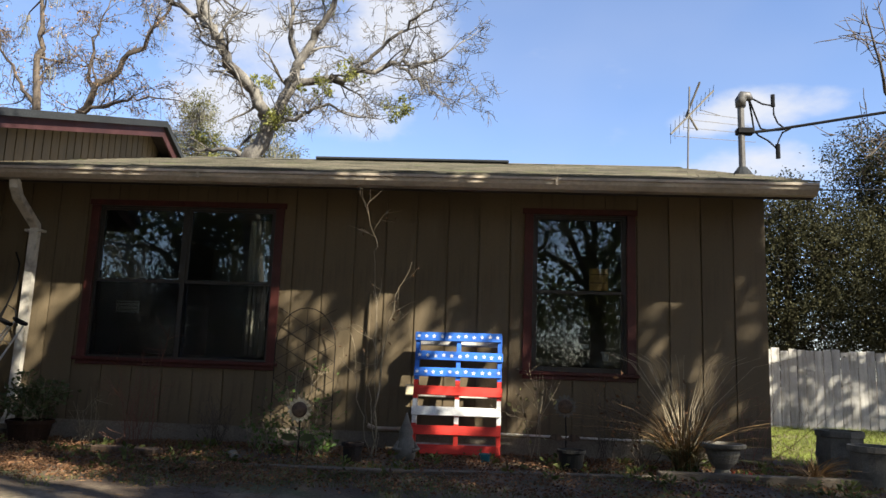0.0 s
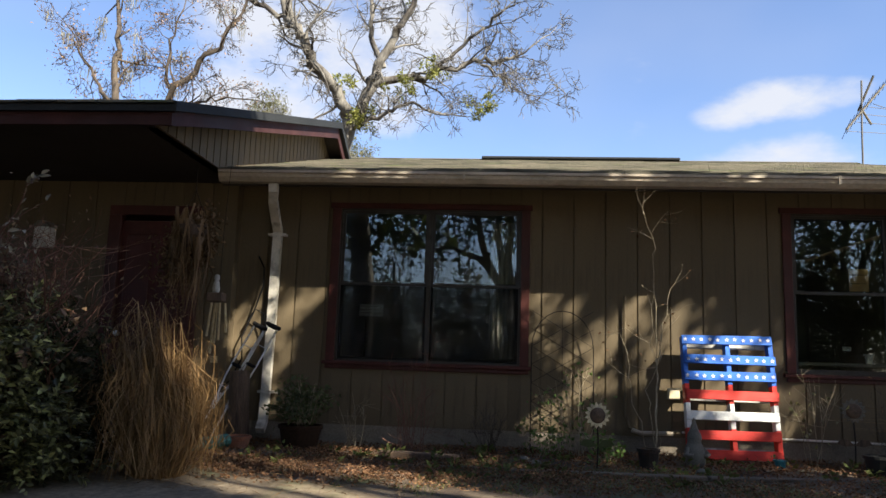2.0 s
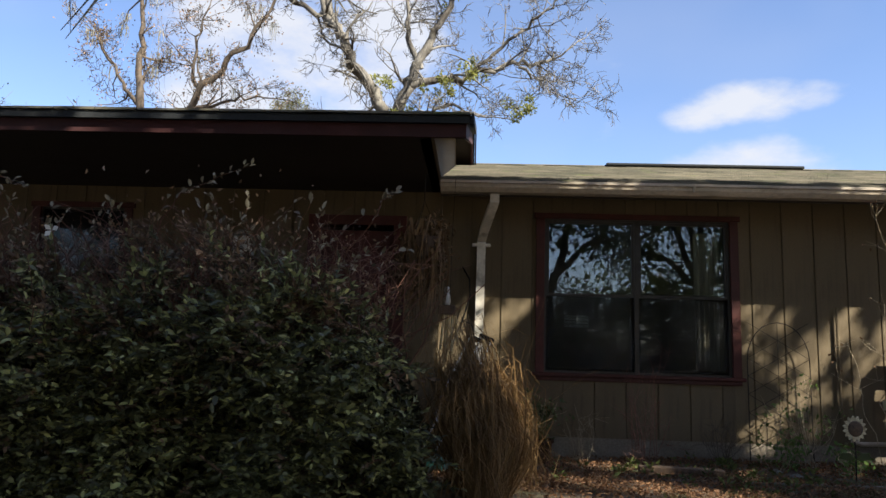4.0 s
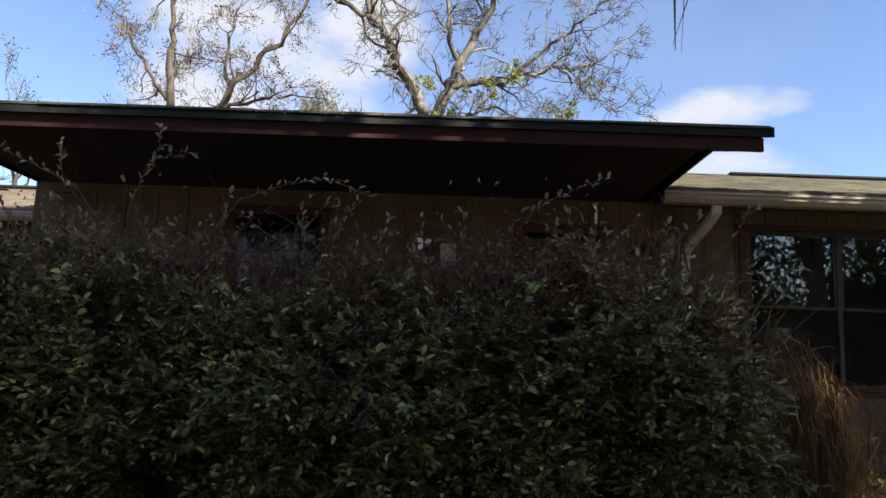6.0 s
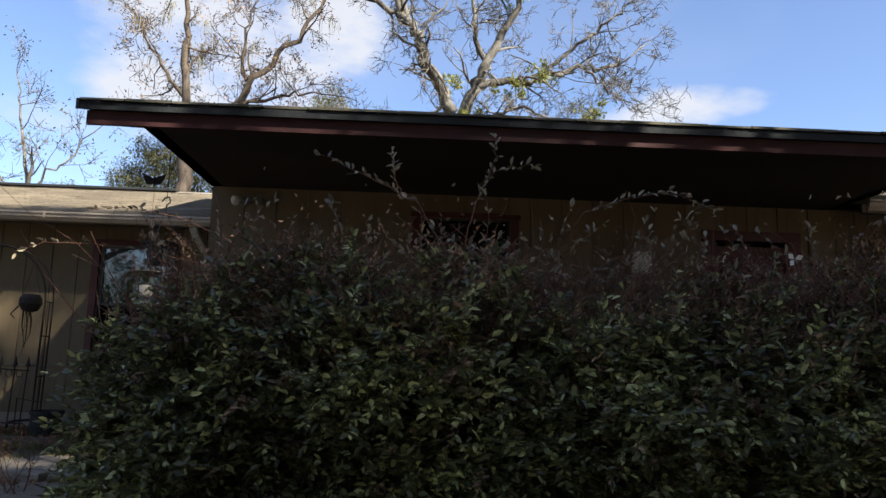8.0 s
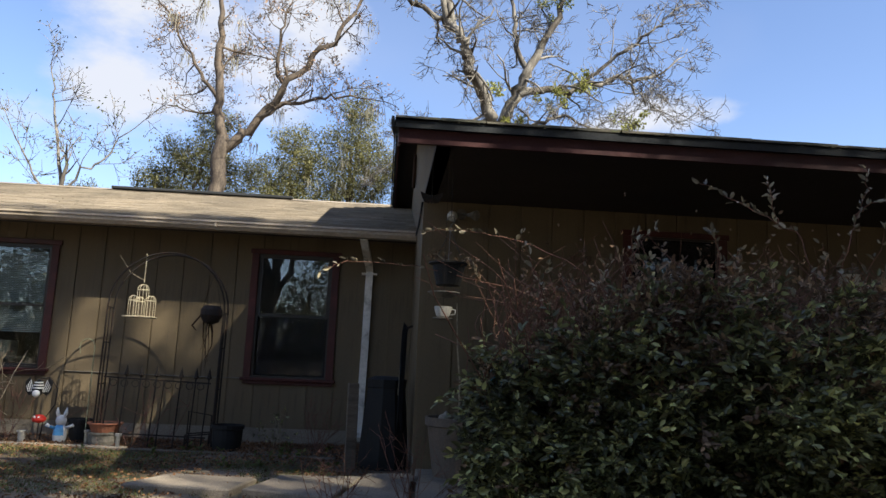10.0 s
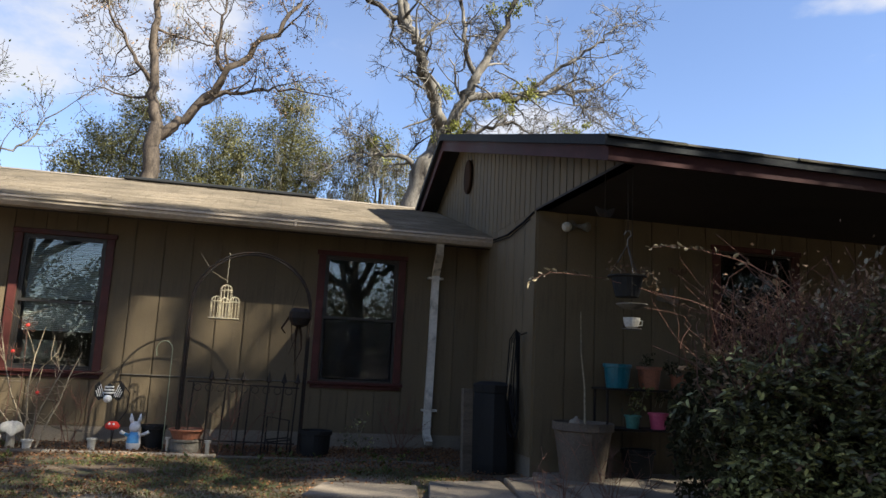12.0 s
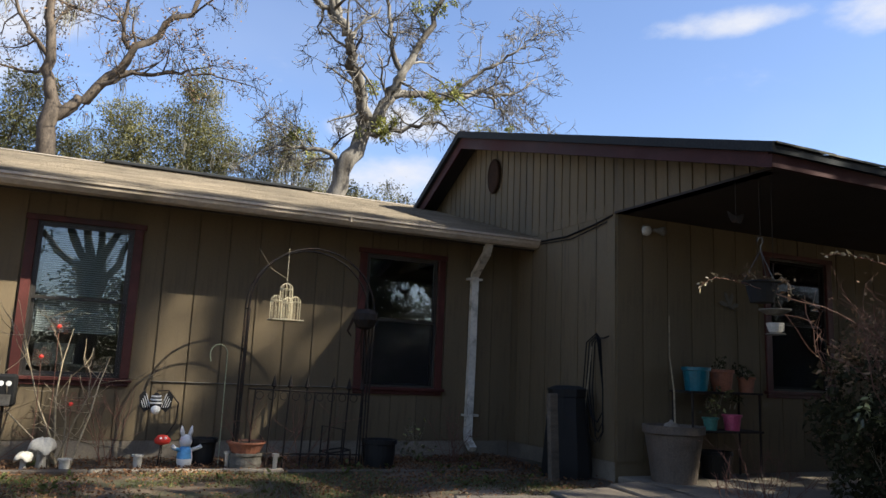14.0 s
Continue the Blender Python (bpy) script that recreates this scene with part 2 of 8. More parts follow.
add_path(M["earth"], (0.25, 0.195, 0.13), 4.75, 0.13, 0.7)
M["bark"] = mat("grey_bark", (0.165, 0.15, 0.128), 0.92, [((0.055, 0.046, 0.037), 0.42, 0.62, 2.2), ((0.25, 0.23, 0.19), 0.6, 0.75, 3.0)], 30, 0.3, 0.9, 22, stretch=(1, 1, 0.4))
M["bark_brown"] = mat("brown_bark", (0.092, 0.071, 0.053), 0.92, [((0.045, 0.034, 0.025), 0.45, 0.65, 5.0)], 30, 0.3, 0.9, 22, stretch=(1, 1, 0.4))
M["wood_grey"] = mat("weathered_board", (0.42, 0.40, 0.36), 0.9, [((0.25, 0.235, 0.20), 0.5, 0.75, 4.0)], 40, 0.2, 0.4, 60, stretch=(5, 5, 0.5), random_value=0.15)
M["glass"] = glass_mat("window_glass", 0.04)
# the rare bright tone puts highlights into single leaves' colour
M["leaf_hedge"] = leaf_mat("silverthorn_leaf", (0.088, 0.088, 0.034), (0.60, 0.58, 0.22), 0.30, 0.3, 0.5, 0.6, rare=3.6)
M["leaf_brown"] = leaf_mat("browned_leaf", (0.12, 0.072, 0.042), (0.36, 0.23, 0.13), 0.6, 0.25, 0.4, 0.4, rare=2.0)
M["leaf_pale"] = leaf_mat("leaf_underside", (0.11, 0.085, 0.05), (0.34, 0.29, 0.19), 0.5, 0.2)
M["leaf_oak"] = leaf_mat("oak_leaf", (0.055, 0.07, 0.022), (0.10, 0.12, 0.04), 0.55, 0.35)
M["leaf_olive"] = leaf_mat("olive_leaf", (0.075, 0.078, 0.026), (0.20, 0.185, 0.075), 0.6, 0.35)
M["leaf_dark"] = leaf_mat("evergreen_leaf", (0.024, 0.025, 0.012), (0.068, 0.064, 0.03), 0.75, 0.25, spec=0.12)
M["leaf_mist"] = leaf_mat("mistletoe_leaf", (0.14, 0.15, 0.035), (0.28, 0.28, 0.08), 0.6, 0.4)
M["moss"] = leaf_mat("spanish_moss", (0.16, 0.15, 0.11), (0.28, 0.26, 0.20), 0.9, 0.3)
M["dead_leaf"] = leaf_mat("dead_leaf", (0.075, 0.034, 0.017), (0.28, 0.145, 0.07), 0.8, 0.2)
M["straw_dull"] = leaf_mat("fallen_straw", (0.09, 0.052, 0.026), (0.24, 0.15, 0.075), 0.85, 0.15)
M["straw"] = leaf_mat("dry_grass_blade", (0.13, 0.072, 0.027), (0.36, 0.22, 0.095), 0.8, 0.25, 0.3)
# lit copy of the grass, with sunshine raised into its colour
M["lawn"] = leaf_mat("sunlit_lawn_grass", (0.12, 0.15, 0.025), (0.26, 0.30, 0.06), 0.7, 0.4)
M["grass"] = leaf_mat("lawn_grass", (0.065, 0.085, 0.018), (0.16, 0.175, 0.05), 0.7, 0.35)
M["pot_terra"] = mat("terracotta", (0.31, 0.115, 0.062), 0.85, [((0.18, 0.085, 0.058), 0.5, 0.7, 9.0)], 60, 0.2, 0.2)
M["pot_black"] = mat("black_plastic", (0.008, 0.0075, 0.007), 0.75, (), 60, 0.2)
M["pot_grey"] = mat("stone_grey_pot", (0.15, 0.135, 0.11), 0.85, [((0.07, 0.062, 0.05), 0.5, 0.7, 8.0)], 80, 0.2, 0.3)
M["pot_white"] = mat("chalky_white_pot", (0.46, 0.43, 0.37), 0.8, [((0.3, 0.28, 0.24), 0.55, 0.75, 9.0)], 60, 0.15, 0.2)
M["turquoise"] = mat("turquoise_glaze", (0.009, 0.115, 0.15), 0.35, (), 40, 0.15)
M["pink"] = mat("pink_plastic", (0.50, 0.08, 0.16), 0.5, (), 40, 0.15)
M["green_plastic"] = mat("green_plastic_drain", (0.065, 0.20, 0.16), 0.5, [((0.03, 0.13, 0.10), 0.5, 0.75, 12.0)], 50, 0.2)
M["iron"] = mat("rusty_black_iron", (0.022, 0.017, 0.014), 0.8, [((0.05, 0.027, 0.017), 0.5, 0.7, 14.0)], 90, 0.3, 0.3, metal=0.3)
M["cream"] = mat("cream_enamel", (0.58, 0.50, 0.33), 0.6, [((0.24, 0.18, 0.10), 0.55, 0.75, 20.0)], 60, 0.15)
M["white_paint"] = mat("white_paint", (0.74, 0.73, 0.70), 0.65, [((0.45, 0.43, 0.40), 0.58, 0.8, 10.0)], 70, 0.12, 0.1)
M["red_paint"] = mat("bright_red_paint", (0.62, 0.035, 0.022), 0.6, [((0.35, 0.02, 0.015), 0.55, 0.8, 8.0)], 70, 0.15, 0.2, stretch=(0.6, 4, 4))
M["blue_paint"] = mat("bright_blue_paint", (0.022, 0.13, 0.52), 0.6, [((0.01, 0.06, 0.28), 0.55, 0.8, 8.0)], 70, 0.15, 0.2, stretch=(0.6, 4, 4))
M["sky_blue"] = mat("light_blue_glaze", (0.10, 0.34, 0.62), 0.5, (), 40, 0.12)
M["wood_brown"] = mat("old_brown_wood", (0.13, 0.085, 0.055), 0.9, [((0.06, 0.04, 0.03), 0.45, 0.7, 6.0)], 40, 0.25, 0.5, 50, stretch=(5, 5, 0.6))
M["timber"] = mat("silvered_landscape_timber", (0.12, 0.095, 0.07), 0.9, [((0.06, 0.05, 0.038), 0.5, 0.75, 5.0)], 50, 0.25, 0.5, 50, stretch=(0.5, 5, 5))
M["board_tan"] = mat("sun_bleached_board", (0.27, 0.225, 0.17), 0.9, [((0.15, 0.12, 0.09), 0.5, 0.75, 5.0)], 50, 0.25, 0.5, 50, stretch=(0.5, 5, 5))
M["bamboo"] = mat("bamboo", (0.55, 0.42, 0.22), 0.6, (), 40, 0.2)
M["curtain"] = mat("pale_curtain", (0.55, 0.50, 0.42), 0.95, (), 30, 0.1)
M["blind"] = mat("white_vinyl_blind", (0.82, 0.81, 0.78), 0.6, (), 30, 0.06)
M["paper"] = mat("tan_paper", (0.72, 0.40, 0.15), 0.9, (), 30, 0.1)
M["paper_white"] = mat("white_paper", (0.78, 0.78, 0.76), 0.9, (), 30, 0.06)
M["rubber"] = mat("black_rubber", (0.012, 0.012, 0.013), 0.85, (), 40, 0.2, spec=0.12)
M["leaf_bright"] = leaf_mat("fresh_green_leaf", (0.07, 0.13, 0.025), (0.16, 0.24, 0.06), 0.5, 0.35)
M["petal_red"] = leaf_mat("red_petal", (0.55, 0.05, 0.03), (0.75, 0.16, 0.10), 0.6, 0.3)
M["stem_red"] = mat("reddish_stem", (0.16, 0.075, 0.05), 0.85, (), 40, 0.3)


def screen_mat(name):
    """Fine dark insect mesh: half of the light passes between the threads."""
    m = bpy.data.materials.new(name)
    m.use_nodes = True
    n, l = m.node_tree.nodes, m.node_tree.links
    n.remove(n["Principled BSDF"])
    tr, df, ms = n.new("ShaderNodeBsdf" + "Transparent"), n.new("ShaderNodeBsdfDiffuse"), n.new("ShaderNodeMixShader")
    tr.inputs["Color"].default_value = (0.84, 0.84, 0.84, 1)
    df.inputs["Color"].default_value = (0.045, 0.045, 0.047, 1)
    nz = n.new("ShaderNodeTexNoise")
    nz.inputs["Scale"].default_value = 5.0
    mr = n.new("ShaderNodeMapRange")
    for k, x in zip(("From Min", "From Max", "To Min", "To Max"), (0.3, 0.7, 0.14, 0.26)):
        mr.inputs[k].default_value = x
    l.new(nz.outputs[0], mr.inputs["Value"])
    l.new(mr.outputs[0], ms.inputs["Fac"])
    l.new(tr.outputs[0], ms.inputs[1])
    l.new(df.outputs[0], ms.inputs[2])
    l.new(ms.outputs[0], n["Material Output"].inputs["Surface"])
    return m


M["screen"] = screen_mat("insect_screen")
M["hook_green"] = mat("pale_green_enamel", (0.30, 0.32, 0.20), 0.6, (), 40, 0.2)
M["wood_dark"] = mat("dark_dry_vine", (0.035, 0.02, 0.013), 0.95, (), 40, 0.2, spec=0.08)
M["pot_tan"] = mat("tan_stoneware", (0.12, 0.092, 0.07), 0.8, [((0.08, 0.062, 0.046), 0.5, 0.75, 6.0)], 70, 0.2, 0.2)
M["stem"] = mat("dry_stem", (0.31, 0.25, 0.165), 0.9, (), 40, 0.3)

# ---- building blocks ----


def mesh_of(name, verts, faces, material, smooth=False):
    me = bpy.data.meshes.new(name)
    me.from_pydata(verts, [], faces)
    me.materials.append(material)
    if smooth:
        me.polygons.foreach_set("use_smooth", [True] * len(me.polygons))
    me.update()
    return me


def part(name, bm, material, parent, label="", smooth=False):
    """Link a bmesh as one mesh object under a thing or a part."""
    me = bpy.data.meshes.new(name)
    bmesh.ops.recalc_face_normals(bm, faces=bm.faces)
    bm.to_mesh(me)
    bm.free()
    me.materials.append(material)
    if smooth:
        me.polygons.foreach_set("use_smooth", [True] * len(me.polygons))
    ob = new(name, me)
    ob.parent = parent
    if label:
        ob["label"] = label
    return ob


def thing(name, label, category, at=(0, 0, 0), turn=0.0, group="", kind=""):
    ob = new(name)
    ob.empty_display_size = 0.1
    ob.matrix_basis = pose(*at, 0, 0, turn)
    return tagged(ob, label, category, group, kind)


def solid(name, bm, material, label, category="", kind="structure", smooth=False, group=""):
    return tagged(part(name, bm, material, None, "", smooth), label, category, group, kind)


def add_box(bm, x0, x1, y0, y1, z0, z1, bevel=0.0):
    r = bmesh.ops.create_cube(bm, size=1, matrix=Matrix.LocRotScale(((x0 + x1) / 2, (y0 + y1) / 2, (z0 + z1) / 2), None, (abs(x1 - x0), abs(y1 - y0), abs(z1 - z0))))
    if bevel:
        edges = {e for v in r["verts"] for e in v.link_edges}
        bmesh.ops.bevel(bm, geom=list(edges), offset=bevel, segments=1, affect="EDGES")
    return r["verts"]


def box(x0, x1, y0, y1, z0, z1, bevel=0.0):
    bm = bmesh.new()
    add_box(bm, x0, x1, y0, y1, z0, z1, bevel)
    return bm


def add_tube(bm, pts, radii, sides=6, cap=True):
    """A round bar through pts; radii: one number or one for each point."""
    pts = [Vector(p) for p in pts]
    if not isinstance(radii, (list, tuple)):
        radii = [radii] * len(pts)
    rings = []
    last = None
    for i, p in enumerate(pts):
        d = (pts[min(i + 1, len(pts) - 1)] - pts[max(i - 1, 0)]).normalized()
        if last is None:
            u = d.orthogonal().normalized()
        else:
            u = (last - d * last.dot(d))
            u = u.normalized() if u.length > 1e-5 else d.orthogonal().normalized()
        last = u
        w = d.cross(u)
        rings.append([bm.verts.new(p + radii[i] * (math.cos(k * math.tau / sides) * u + math.sin(k * math.tau / sides) * w)) for k in range(sides)])
    for a, b in zip(rings, rings[1:]):
        for k in range(sides):
            bm.faces.new((a[k], a[(k + 1) % sides], b[(k + 1) % sides], b[k]))
    if cap:
        bm.faces.new(rings[0][::-1])
        bm.faces.new(rings[-1])
    return bm


def tube(pts, radii, sides=6):
    return add_tube(bmesh.new(), pts, radii, sides)


def add_lathe(bm, profile, at=(0, 0, 0), sides=20):
    """Turn (radius, height) pairs round the upright axis."""
    at = Vector(at)
    rings = [[bm.verts.new(at + Vector((r * math.cos(k * math.tau / sides), r * math.sin(k * math.tau / sides), z))) for k in range(sides)] for r, z in profile]
    for a, b in zip(rings, rings[1:]):
        for k in range(sides):
            bm.faces.new((a[k], a[(k + 1) % sides], b[(k + 1) % sides], b[k]))
    bm.faces.new(rings[0][::-1])
    bm.faces.new(rings[-1])
    return bm


def lathe(profile, at=(0, 0, 0), sides=20):
    return add_lathe(bmesh.new(), profile, at, sides)


def add_prism(bm, outline, lo, hi, axis="x"):
    """Push an outline in the plane across an axis out along that axis."""
    def place(a, b, c):
        return {"x": (c, a, b), "y": (a, c, b), "z": (a, b, c)}[axis]
    p = [bm.verts.new(place(a, b, lo)) for a, b in outline]
    q = [bm.verts.new(place(a, b, hi)) for a, b in outline]
    k = len(outline)
    for i in range(k):
        bm.faces.new((p[i], p[(i + 1) % k], q[(i + 1) % k], q[i]))
    bm.faces.new(p[::-1])
    bm.faces.new(q)
    return bm


def prism(outline, lo, hi, axis="x"):
    return add_prism(bmesh.new(), outline, lo, hi, axis)


def leaf_cloud(rng, centres, size, droop=0.0, aspect=0.5, normals=None, jitter=1.0, fold=0.18):
    """Many small folded leaves: a vertex array and faces. centres is n x 3."""
    n = len(centres)
    d = rng.normal(size=(n, 3))
    if normals is not None:
        d = normals + jitter * 0.6 * d
    d[:, 2] -= droop
    d /= np.linalg.norm(d, axis=1)[:, None]
    s = np.cross(d, rng.normal(size=(n, 3)))
    s /= np.linalg.norm(s, axis=1)[:, None] + 1e-9
    nn = np.cross(d, s)
    ln = (size * rng.uniform(0.6, 1.3, n))[:, None]
    w = ln * aspect * 0.5
    base, tip = centres, centres + d * ln
    mid = centres + d * ln * 0.5
    a, b = mid + s * w + nn * ln * fold, mid - s * w + nn * ln * fold
    v = np.stack([base, a, tip, b], axis=1).reshape(-1, 3)
    i = np.arange(n) * 4
    f = np.stack([i, i + 1, i + 2, i + 3], axis=1)
    return v, f


def leaf_sprays(rng, roots, way, length, count, size, aspect=0.46):
    """Twigs with leaves set along both sides, each leaf two folded halves: vertices, faces and the twigs' points."""
    m = len(roots)
    d = way / np.linalg.norm(way, axis=1)[:, None]
    ln = length * rng.uniform(0.55, 1.25, m)
    side = np.cross(d, np.array([0.0, 0.0, 1.0]) + 0.35 * rng.normal(size=(m, 3)))
    side /= np.linalg.norm(side, axis=1)[:, None] + 1e-9
    sag = rng.uniform(-0.15, 0.35, m)

    def along(t):
        return roots + d * (ln * t)[:, None] - np.stack([np.zeros(m), np.zeros(m), ln * sag * t * t], axis=1)
    rows = []
    for k in range(count):
        t = np.full(m, 0.12 + 0.88 * k / (count - 1)) + rng.normal(size=m) * 0.02
        base = along(t)
        turn = rng.uniform(0.35, 1.1, m) * (1 if k % 2 else -1)
        if k == count - 1:
            turn *= 0.2
        a = d * np.cos(turn)[:, None] + side * np.sin(turn)[:, None] + 0.28 * rng.normal(size=(m, 3))
        a /= np.linalg.norm(a, axis=1)[:, None]
        w = np.cross(a, np.array([0.0, -0.25, 1.0]) + 0.7 * rng.normal(size=(m, 3)))
        w /= np.linalg.norm(w, axis=1)[:, None] + 1e-9
        up = np.cross(w, a)
        L = (size * rng.uniform(0.6, 1.25, m) * (0.75 + 0.4 * np.sin(np.clip(t, 0, 1) * 2.6)))[:, None]
        b = L * aspect * 0.5
        lift, curl = up * L * 0.13, up * L * rng.uniform(-0.18, 0.06, m)[:, None]
        rows.append(np.stack([base, base + a * L * 0.3 + w * b * 0.9 + lift, base + a * L * 0.68 + w * b * 0.85 + lift + curl * 0.5, base + a * L + curl,
                              base + a * L * 0.68 - w * b * 0.85 + lift + curl * 0.5, base + a * L * 0.3 - w * b * 0.9 + lift], axis=1).reshape(-1, 3))
    v = np.concatenate(rows)
    i = np.arange(m * count)[:, None] * 6
    f = np.concatenate([i + np.array([[0, 1, 2, 3]]), i + np.array([[0, 3, 4, 5]])])
    path = np.stack([along(np.full(m, t)) for t in (0.0, 0.35, 0.7, 1.0)], axis=1)
    return v, f, [p for p in path]


def blades(rng, roots, tips_dir, length, width, bend=0.5, steps=3):
    """Grass-like ribbons from roots, bending over outwards."""
    n = len(roots)
    ln = length * rng.uniform(0.55, 1.15, n)
    side = np.stack([-tips_dir[:, 1], tips_dir[:, 0], np.zeros(n)], axis=1) + 0.4 * rng.normal(size=(n, 3))
    side /= np.linalg.norm(side, axis=1)[:, None]
    bd = bend * rng.uniform(0.4, 1.4, n)
    rows = []
    for k in range(steps + 1):
        u = k / steps
        up = u - 0.5 * bd * u * u
        out = bd * u * u * 0.9
        p = roots + ln[:, None] * (np.stack([np.zeros(n), np.zeros(n), up], axis=1) + tips_dir * (out + 0.12 * u)[:, None])
        w = width * (1 - 0.85 * u)
        rows += [p + side * w / 2, p - side * w / 2]
    v = np.stack(rows, axis=1)
    per = 2 * (steps + 1)
    v = v.reshape(-1, 3)
    base = np.arange(n) * per
    f = np.concatenate([np.stack([base + 2 * k, base + 2 * k + 1, base + 2 * k + 3, base + 2 * k + 2], axis=1) for k in range(steps)])
    return v, f


def array_mesh(name, v, f, material, parent=None, kind="", label=""):
    me = bpy.data.meshes.new(name)
    v = np.asarray(v, dtype=np.float32)
    f = np.asarray(f, dtype=np.int32)
    k = f.shape[1]
    me.vertices.add(len(v))
    me.vertices.foreach_set("co", v.ravel())
    me.loops.add(f.size)
    me.loops.foreach_set("vertex_index", f.ravel())
    me.polygons.add(len(f))
    me.polygons.foreach_set("loop_start", np.arange(0, f.size, k, dtype=np.int32))
    me.update(calc_edges=True)
    me.materials.append(material)
    ob = new(name, me)
    ob.parent = parent
    if kind:
        ob["kind"] = kind
    if label:
        ob["label"] = label
    return ob


# ---- ground ----
GROUND = 0.08


def ground_z(x, y):
    z = GROUND + 0.025 * noise.noise(Vector((x * 0.8, y * 0.8, 0))) + 0.012 * noise.noise(Vector((x * 3, y * 3, 4)))
    if y < 4.6:
        z -= 0.40 * min(1.0, (4.6 - y) / 4.0) ** 1.2
    return z


def build_ground():
    def line(near, far):
        return [-far, -far / 3, -220, -110, -60, -38] + [a for a in near] + [38 + 20, 110, 220, far / 3, far]
    xs = line(list(np.arange(-26, 16.01, 0.3)), 2400)
    ys = line(list(np.arange(-16, 20.01, 0.3)), 2400)
    v = [(x, y, ground_z(x, y)) for y in ys for x in xs]
    w = len(xs)
    f = [(j * w + i, j * w + i + 1, (j + 1) * w + i + 1, (j + 1) * w + i) for j in range(len(ys) - 1) for i in range(w - 1)]
    ob = new("ground", mesh_of("ground", v, f, M["earth"], True))
    return tagged(ob, "sandy leaf-strewn front yard with thin grass", "ground", kind="structure")


build_ground()

# ---- house: walls ----
# right wing face, porch wall face, left wing face
YR, YP, YL = 7.02, 6.88, 8.87
XA, XB, XC, XD = -21.0, -10.36, -4.30, 3.32
WALL_T, SILL_Z, WALL_TOP = 0.14, 0.25, 2.69
BOARD = 0.305
# openings: x0, x1, z0, z1 (inside of the trim)
W1 = (-3.27, -1.46, 0.855, 2.375)
W2 = (1.10, 2.00, 0.87, 2.39)
W3 = (-12.21, -11.345, 0.815, 2.265)
W4 = (-15.42, -14.59, 0.815, 2.24)
W5 = (-8.36, -7.50, 0.95, 2.36)
DOOR = (-5.54, -4.72, 0.14, 2.24)


def wall_bm(x0, x1, y, z0, z1, holes):
    """A thick wall along x with its face 12 mm behind y, and openings through it."""
    bm = bmesh.new()
    xs = sorted({x0, x1, *[h[0] for h in holes], *[h[1] for h in holes]})
    zs = sorted({z0, z1, *[h[2] for h in holes], *[h[3] for h in holes]})
    for xa, xb in zip(xs, xs[1:]):
        for za, zb in zip(zs, zs[1:]):
            cx, cz = (xa + xb) / 2, (za + zb) / 2
            if any(h[0] < cx < h[1] and h[2] < cz < h[3] for h in holes):
                continue
            add_box(bm, xa, xb, y + 0.012, y + WALL_T, za, zb)
    bmesh.ops.remove_doubles(bm, verts=bm.verts, dist=0.0005)
    return bm


SIDING_JOBS = []


def house_wall(name, x0, x1, y, holes, label, top=WALL_TOP):
    ob = solid(name, wall_bm(x0, x1, y, 0.0, top, holes), M["siding"], label, "wall")
    SIDING_JOBS.append((ob, x0, x1, y, holes, top))
    return ob


house_wall("wall_right", XC, XD, YR, [W1, W2], "olive painted grooved plywood siding under the low eave")
house_wall("wall_porch", XB + 0.012, XC, YP, [W5, DOOR], "olive painted grooved siding under the porch roof")
house_wall("wall_left", XA, XB, YL, [W3, W4], "olive painted grooved plywood siding behind the garden arch", 2.61)


def side_wall(name, x, y0, y1, z1, label, grooved=-1):
    ob = solid(name, box(x, x + WALL_T, y0, y1, 0.0, z1), M["siding"], label, "wall")
    bm_y = y0
    while bm_y < y1 - 0.02 and grooved:
        b = min(bm_y + BOARD - 0.012, y1)
        part("siding_board", box(x - 0.012 if grooved < 0 else x + WALL_T, x if grooved < 0 else x + WALL_T + 0.012, bm_y, b, SILL_Z, z1), M["siding"], ob)
        bm_y += BOARD
    return ob


side_wall("wall_porch_side", XB, YP + 0.014, YL + WALL_T, WALL_TOP, "olive grooved siding on the side of the porch block")
side_wall("wall_porch_return", XC - WALL_T, YP + 0.16, YR + WALL_T, WALL_TOP, "short olive return wall beside the porch", 0)
side_wall("wall_end_right", XD - WALL_T, YR + WALL_T, 14.5, WALL_TOP, "olive siding of the end wall", 1)
solid("wall_back", box(XA, XD, 14.5, 14.64, 0, WALL_TOP), M["siding"], "olive back wall of the house", "wall")
solid("wall_end_left", box(XA - 0.14, XA, YL, 14.64, 0, 2.61), M["siding"], "olive end wall of the house", "wall")
solid("wall_inner_left", box(XB + 0.3, XB + 0.42, YL + 0.2, 14.4, 0, WALL_TOP), M["interior"], "plain inner partition wall", "wall")
solid("wall_inner_right", box(XC + 0.3, XC + 0.42, YR + 0.2, 14.4, 0, WALL_TOP), M["interior"], "plain inner partition wall", "wall")
solid("wall_inner_middle", box(XA + 0.1, XD - 0.2, 11.8, 11.92, 0, WALL_TOP), M["interior"], "plain inner partition wall", "wall")
solid("floor", prism([(XA, YL + 0.16), (XB + 0.16, YL + 0.16), (XB + 0.16, YR + 0.16), (XD - 0.16, YR + 0.16), (XD - 0.16, 14.4), (XA, 14.4)], 0.0, 0.16, "z"), M["interior"], "plain floor inside the house", "floor")
